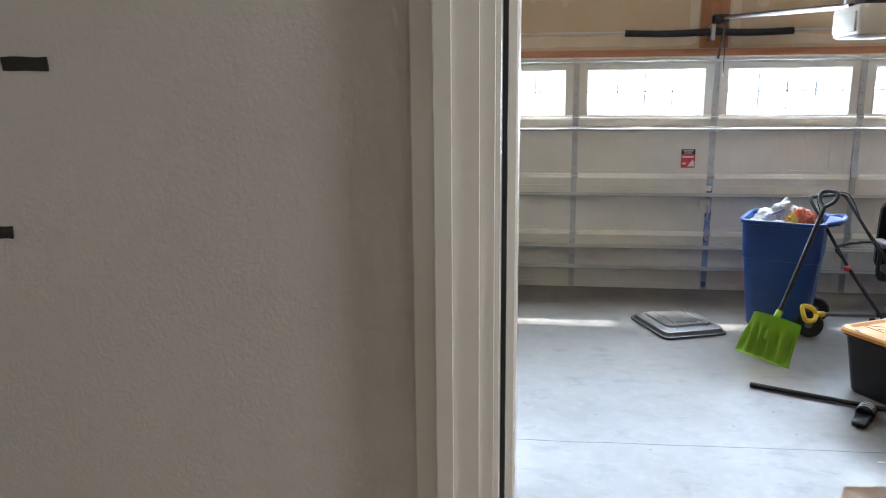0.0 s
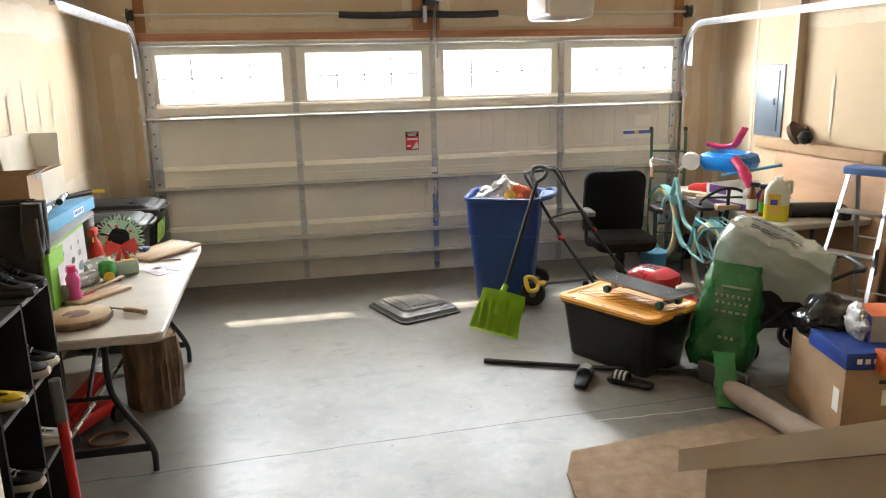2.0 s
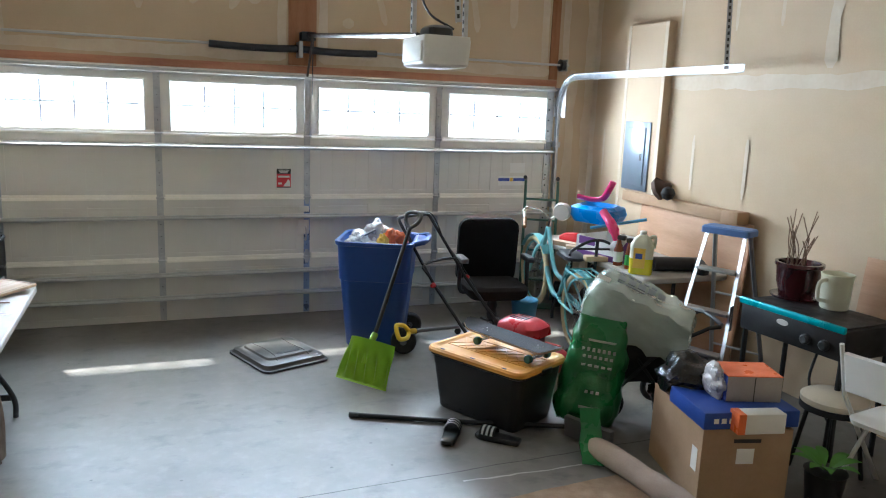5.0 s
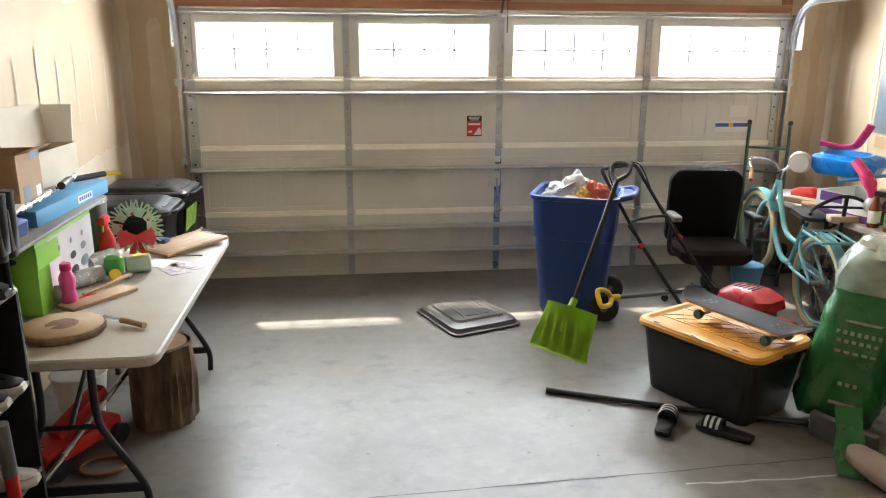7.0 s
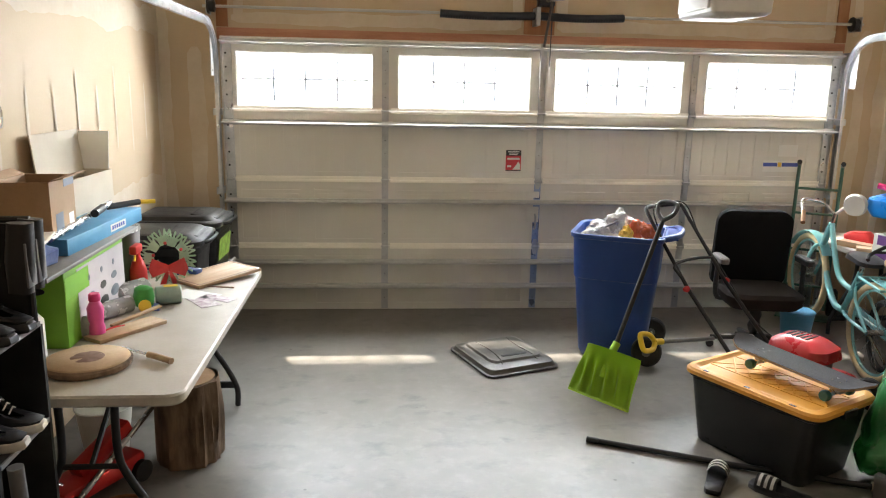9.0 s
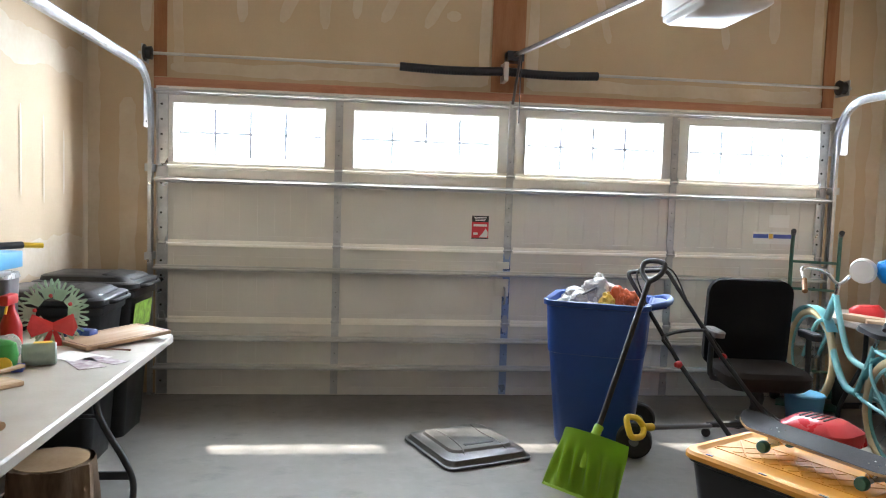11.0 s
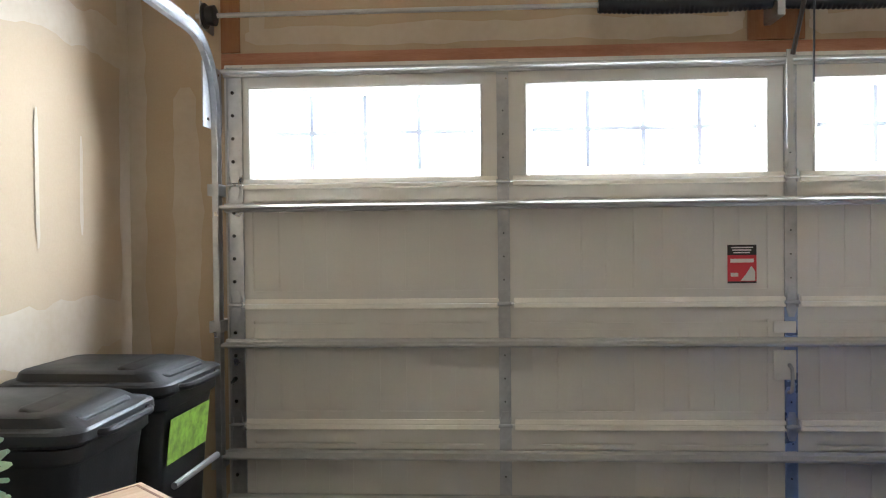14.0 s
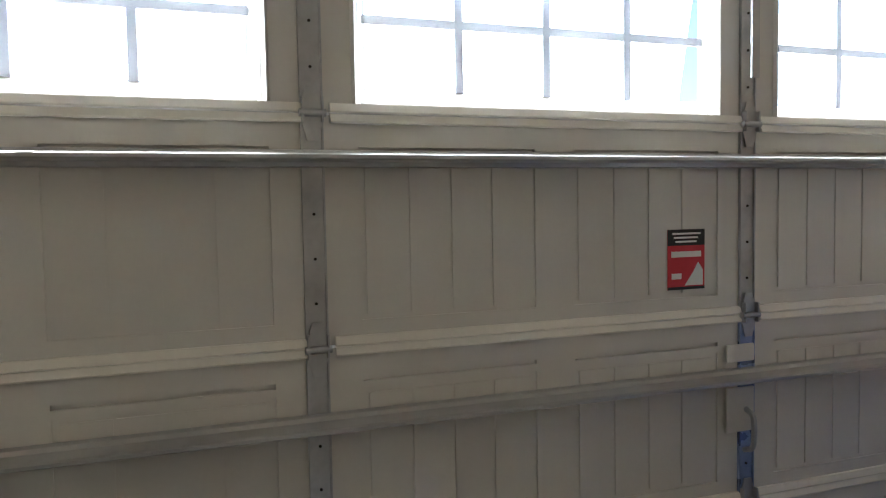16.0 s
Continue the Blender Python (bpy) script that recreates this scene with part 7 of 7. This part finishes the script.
for s_ in (-1, 1):
    a, b = Vector((0.05, s_ * 0.13, 1.25)), Vector((0.42, s_ * 0.19, 0.0))
    part("front_rail", tube([a, b], 0.026, 4, flat=0.5), M_ALU, la)
    a, b = Vector((-0.05, s_ * 0.12, 1.25)), Vector((-0.40, s_ * 0.20, 0.0))
    part("rear_leg", tube([a, b], 0.016, 6), M_GREYB if s_ > 0 else M_ALU, la)
for k in range(4):
    f_ = (k + 0.85) / 4.35
    x, y, z = 0.05 + 0.37 * f_, 0.125 + 0.06 * f_, 1.25 * (1 - f_)
    part("tread", box(x - 0.045, x + 0.045, -y, y, z - 0.022, z, 0.004), M_ALU, la)
for z in (0.3, 0.75):
    f_ = 1 - z / 1.25
    part("rear_brace", tube([(-0.05 - 0.35 * f_, -0.12 - 0.08 * f_, z), (-0.05 - 0.35 * f_, 0.12 + 0.08 * f_, z)], 0.009, 8), M_ALU, la)
part("side_label", box(0.20, 0.245, 0.168, 0.172, 0.60, 0.78), M_INK, la, smooth=False)

# camp stove with planter and pitcher
M_TEAL = mat("teal_metal", (0.01, 0.42, 0.50), 0.3, 0.2, scale=8, mix=0.2, bump=0.02)
stv = thing("camp_stove", "black and teal camp stove on tall legs", "stove", pose(4.84, -3.40, 0, 0, 0, 5))
part("body", box(-0.22, 0.22, -0.36, 0.36, 0.62, 0.80, 0.015), M_BLACKM, stv)
part("front_rim", box(-0.245, -0.2205, -0.36, 0.36, 0.785, 0.825, 0.008), M_TEAL, stv, "teal front rail")
part("badge", moved(lathe([(0.03, 0), (0.028, 0.003)], 20), pose(-0.2205, 0.05, 0.74, 0, -90, 0) @ Matrix.Diagonal((0.6, 1.4, 1, 1))), M_WHITE, stv)
for y in (-0.24, -0.12):
    part("knob", moved(lathe([(0.03, 0), (0.03, 0.02), (0.02, 0.03)], 18), pose(-0.2205, y, 0.69, 0, -90, 0)), M_BLACKP, stv)
part("grate", box(-0.20, 0.20, -0.34, 0.34, 0.801, 0.812, 0.003), M_BLACKM, stv)
for x in (-0.19, 0.19):
    for y in (-0.33, 0.33):
        part("leg", tube([(x, y, 0.0), (x, y, 0.63)], 0.016, 8), M_BLACKM, stv)
part("gas_hose", tube([(-0.15, -0.15, 0.62), (-0.25, -0.2, 0.45), (-0.1, -0.25, 0.2), (0.0, -0.2, 0.02)], 0.008, 8, 6), M_BLACKP, stv)
M_POT = mat("oxblood_glaze", (0.055, 0.009, 0.012), 0.2, dark=(0.03, 0.006, 0.008), scale=6, mix=0.5, bump=0.05, coat=0.5)
M_TWIG = mat("dry_twig", (0.20, 0.12, 0.07), 0.9, mix=0.5)
pt = thing("planter", "oxblood glazed planter with dry twigs on the stove", "plant pot", pose(4.95, -3.13, 0.813))
part("pot", lathe([(0.085, 0), (0.10, 0.01), (0.125, 0.10), (0.132, 0.19), (0.145, 0.205), (0.145, 0.225), (0.125, 0.225), (0.118, 0.19)], 28), M_POT, pt)
part("soil", lathe([(0.119, 0.185), (0.06, 0.195), (0.0008, 0.197)], 20), mat("dry_soil", (0.07, 0.045, 0.03), 0.95, mix=0.6, bump=0.6), pt)
part("saucer", lathe([(0.12, -0.0005), (0.15, 0.004), (0.155, 0.018), (0.14, 0.018), (0.11, 0.010)], 28), M_POT, pt)
tr_ = random.Random(11)
for k in range(16):
    a, r_ = tr_.uniform(0, 6.28), tr_.uniform(0.01, 0.09)
    h_ = tr_.uniform(0.16, 0.36)
    p0 = Vector((r_ * math.cos(a), r_ * math.sin(a), 0.19))
    p1 = p0 + Vector((tr_.uniform(-.05, .05), tr_.uniform(-.05, .05), h_ * 0.5))
    p2 = p1 + Vector((tr_.uniform(-.05, .05), tr_.uniform(-.05, .05), h_ * 0.5))
    part("twig", tube([p0, p1, p2], 0.003, 5, 3), M_TWIG, pt)
pc = thing("pitcher", "cloudy white plastic pitcher on the stove", "pitcher", pose(4.97, -3.40, 0.813))
part("body", lathe([(0.075, 0), (0.08, 0.01), (0.09, 0.20), (0.094, 0.21), (0.088, 0.212), (0.076, 0.03)], 24), M_MILKY, pc)
part("handle", tube([(-0.085, 0, 0.18), (-0.14, 0, 0.16), (-0.14, 0, 0.07), (-0.08, 0, 0.05)], 0.012, 8, 5), M_MILKY, pc)
upp = thing("shelf_upright", "pale grey metal storage shelving against the drywall", "shelf", pose(5.09, -3.95, 0))
for y in (0.0, -0.75):
    for x in (0.0, 0.22):
        part("post", box(x - 0.02, x + 0.02, y - 0.02, y + 0.02, 0, 1.75, 0.003), M_OPENER, upp)
for z in (0.10, 0.62, 1.15, 1.70):
    part("shelf", box(-0.02, 0.24, -0.77, 0.02, z, z + 0.03, 0.003), M_OPENER, upp)

# cardboard box heap
bxm = pose(3.95, -3.66, 0, 0, 0, -15)
big = thing("moving_box", "large brown cardboard box with labels, packed full", "carton", bxm)
open_box(big, 0.46, 0.62, 0.42, M_CARD, 0.0)
part("paper_label", box(-0.05, 0.04, -0.3115, -0.3102, 0.24, 0.32), M_WHITE, big, smooth=False)
part("side_label", box(-0.2315, -0.2302, -0.27, -0.21, 0.18, 0.30), M_WHITE, big, smooth=False)
part("hand_hole", box(-0.07, 0.07, -0.311, -0.3101, 0.35, 0.37), M_INK, big, smooth=False)
part("packed_contents", lumpy(box(-0.22, 0.22, -0.30, 0.30, 0.02, 0.40, 0.02), 0.01, 8), M_CARD, big)
M_BLUEC = mat("blue_carton_print", (0.02, 0.07, 0.36), 0.45, scale=6, mix=0.15, bump=0.02)
M_BAGK = mat("black_bin_bag", (0.010, 0.010, 0.011), 0.18, scale=8, mix=0.3, bump=0.9)
b1 = thing("blue_tray_carton", "flat blue carton with white print on the box", "carton", bxm @ pose(0.0, -0.10, 0.425, 0, 0, 3))
part("carton", box(-0.25, 0.25, -0.21, 0.16, 0, 0.085, 0.003), M_BLUEC, b1)
bm = bmesh.new()
for i in range(9):
    bm_box(bm, -0.20 + 0.04 * i, -0.175 + 0.04 * i, -0.2115, -0.2102, 0.03, 0.055)
part("print_bars", bm, M_WHITE, b1, smooth=False)
words("10", 0.06, pose(-0.02, -0.2125, 0.045, 90, 0, 0), M_WHITE, b1)
b2 = thing("orange_carton", "orange and grey small carton on the blue one", "carton", bxm @ pose(0.08, -0.08, 0.512, 0, 0, -4))
M_GREYCARD = mat("grey_carton", (0.42, 0.38, 0.34), 0.6, mix=0.3, bump=0.05)
part("carton", box(-0.14, 0.14, -0.11, 0.11, 0, 0.13, 0.003), M_GREYCARD, b2)
part("orange_top", box(-0.141, 0.141, -0.111, 0.111, 0.1305, 0.134, 0.001, 1), M_ORANGEP, b2, smooth=False)
part("end_print", box(-0.1415, -0.1402, -0.11, 0.11, 0.0, 0.13), M_INKB, b2, smooth=False)
part("seam", box(-0.002, 0.002, -0.1115, -0.1102, 0.0, 0.13), M_INK, b2, smooth=False)
b3 = thing("small_carton", "white and orange small carton at the box edge", "carton", bxm @ pose(0.02, -0.255, 0.512 - 0.085, 0, 0, 2) @ pose(0, -0.04, 0))
part("carton", box(-0.12, 0.12, -0.085, -0.0, 0, 0.10, 0.003), M_WHITE, b3)
part("orange_end", box(-0.1225, -0.085, -0.0865, 0.0015, -0.001, 0.1015, 0.001, 1), M_ORANGEP, b3, smooth=False)
blob("bin_bag", "shiny black bin bag stuffed beside the cartons", "bag", bxm @ pose(-0.12, 0.14, 0.52), (0.15, 0.16, 0.12), M_BAGK, 4, 0.3)
blob("clear_wrap_bag", "clear plastic bag with blue print by the cartons", "bag", bxm @ pose(-0.075, -0.07, 0.58), (0.05, 0.10, 0.085), M_PBAG, 15, 0.35)
blob("bin_bag", "shiny black bin bag on the floor behind the box", "bag", pose(4.21, -3.09, 0.16), (0.20, 0.22, 0.17), M_BAGK, 21, 0.3)
# folded black pushchair behind the bag
pcx = thing("pushchair", "folded black pushchair frame with fabric behind the bags", "pushchair", pose(4.09, -2.75, 0, 0, 0, -20))
part("fabric", lumpy(loft([(0.22, 0.34, 0.20, 0.06), (0.34, 0.42, 0.28, 0.09), (0.46, 0.36, 0.24, 0.08), (0.52, 0.2, 0.14, 0.05)], 6), 0.03, 8, 3, 1), M_BLACKF, pcx)
for y in (-0.16, 0.16):
    part("frame_tube", tube([(-0.24, y, 0.12), (0.10, y, 0.46), (0.38, y, 0.62)], 0.012, 8, 5), M_BLACKM, pcx)
    part("wheel", ring(0.085, 0.02, pose(-0.22, y, 0.105, 90, 0, 0), 24, 8), M_RUBBER, pcx)
    part("wheel", ring(0.085, 0.02, pose(0.18, y, 0.105, 90, 0, 0), 24, 8), M_RUBBER, pcx)
    part("rear_tube", tube([(0.18, y, 0.10), (-0.05, y, 0.40)], 0.010, 8), M_BLACKM, pcx)
part("handle", tube([(0.38, -0.16, 0.62), (0.45, -0.16, 0.64), (0.45, 0.16, 0.64), (0.38, 0.16, 0.62)], 0.014, 8, 3), M_BLACKP, pcx)
part("foot_bar", tube([(-0.26, -0.14, 0.012), (-0.34, 0.0, 0.012), (-0.26, 0.14, 0.012)], 0.007, 8, 4), M_BLACKM, pcx)
wbx = thing("cream_carton", "cream cardboard carton with a taped seam beside the stool", "carton", pose(4.56, -4.52, 0, 0, 0, 24))
part("carton", box(-0.20, 0.20, -0.15, 0.15, 0, 0.31, 0.004), M_CARDL, wbx)
part("seam", box(-0.003, 0.003, -0.1512, -0.1502, 0.0, 0.31), M_CARD, wbx, smooth=False)
part("top_flap", moved(box(-0.20, 0.20, 0, 0.004, 0, 0.13), pose(0, -0.150, 0.312, 62, 0, 0)), M_CARDL, wbx, smooth=False)
bm = bmesh.new()
for k in range(4):
    bm_box(bm, 0.05, 0.15 - 0.02 * k, -0.1514, -0.1502, 0.12 + 0.03 * k, 0.132 + 0.03 * k)
part("print_bars", bm, M_GREYCARD, wbx, smooth=False)
# stool, chair and rug
M_CREAM = mat("cream_vinyl", (0.62, 0.54, 0.42), 0.5, mix=0.3)
stl = thing("round_stool", "round cream-topped stool beside the box", "stool", pose(4.615, -3.79, 0))
part("cushion", lathe([(0.15, 0.40), (0.17, 0.41), (0.172, 0.44), (0.15, 0.455), (0.0008, 0.458)], 32), M_CREAM, stl)
part("rim", lathe([(0.16, 0.37), (0.173, 0.375), (0.173, 0.405), (0.16, 0.408)], 32), M_BLACKM, stl)
for k in range(4):
    a = math.pi / 4 + math.pi / 2 * k
    part("leg", tube([(0.12 * math.cos(a), 0.12 * math.sin(a), 0.38), (0.18 * math.cos(a), 0.18 * math.sin(a), 0.0)], 0.012, 8), M_BLACKM, stl)
fc = thing("folding_chair", "white plastic folding chair with steel tube frame", "chair", pose(4.64, -4.18, 0, 0, 0, 100))
part("seat", loft([(0.42, 0.38, 0.36, 0.06), (0.445, 0.40, 0.38, 0.07)], 5), M_WHITE, fc)
part("backrest", moved(loft([(0.0, 0.38, 0.03, 0.012), (0.20, 0.40, 0.03, 0.012)], 5), pose(0, 0.22, 0.60, -12, 0, 0)), M_WHITE, fc)
for x in (-0.21, 0.21):
    part("side_frame", tube([(x, -0.24, 0), (x, 0.19, 0.56), (x, 0.28, 0.84)], 0.012, 8), M_OPENER, fc)
    part("rear_leg", tube([(x * 0.92, 0.26, 0), (x * 0.92, -0.12, 0.43)], 0.012, 8), M_OPENER, fc)
plant_t = thing("green_pot_plant", "black nursery pot with bright green leaves", "plant", pose(4.31, -4.05, 0))
part("pot", lathe([(0.08, 0), (0.10, 0.18), (0.105, 0.185), (0.095, 0.19)], 20), M_BLACKP, plant_t)
for k in range(9):
    a = 2.4 * k
    bm = bmesh.new()
    rr = [[Vector((0.05 * math.sin(math.pi * i / 6) * s_ * 0.6, 0.02 + 0.025 * i, 0.19 + 0.028 * i - 0.0032 * i * i)) for s_ in (-1, 0, 1)] for i in range(7)]
    ring_loft(bm, rr, False, False, False)
    part("leaf", moved(bm, pose(0, 0, 0, 0, 0, math.degrees(a))), mat("lime_leaf", (0.10, 0.30, 0.03), 0.5, mix=0.3) if k == 0 else bpy.data.materials["lime_leaf"], plant_t)

bm = bmesh.new()
rugp = [(2.385, -3.60), (2.29, -3.79), (2.26, -3.97), (2.29, -4.5), (2.38, -5.3), (3.45, -5.3), (3.55, -4.3), (3.46, -3.50), (3.30, -3.505), (2.9, -3.54), (2.6, -3.575)]
edge_ = []
for (a, b), (c, d) in zip(rugp, rugp[1:] + rugp[:1]):
    L = math.hypot(c - a, d - b)
    n = max(2, int(L / 0.03))
    for i in range(n):
        t_ = i / n
        j_ = 0.008 * noise.noise((a + (c - a) * t_ * 9, (b + (d - b) * t_) * 9, 2.0))
        edge_.append((a + (c - a) * t_ + j_, b + (d - b) * t_ + j_))
ring_loft(bm, [[Vector((x, y, z)) for x, y in edge_] for z in (0.001, 0.012)])
rug = part("carpet_piece", bm, M_CARPET, smooth=False)
tagged(rug, "ragged-cut tan carpet offcut on the concrete", "rug")
M_ROLL = mat("carpet_back", (0.40, 0.32, 0.27), 0.9, dark=(0.30, 0.23, 0.19), scale=6, fine=120, mix=0.6, bump=0.5)
rp = [(3.44, -3.24, 0.075), (3.49, -3.52, 0.073), (3.53, -3.90, 0.073), (3.58, -4.40, 0.073)]
roll = part("carpet_roll", lumpy(tube(rp, 0.062, 20, 6), 0.010, 9, 2), M_ROLL)
tagged(roll, "rolled carpet remnant lying on the rug edge", "carpet roll")
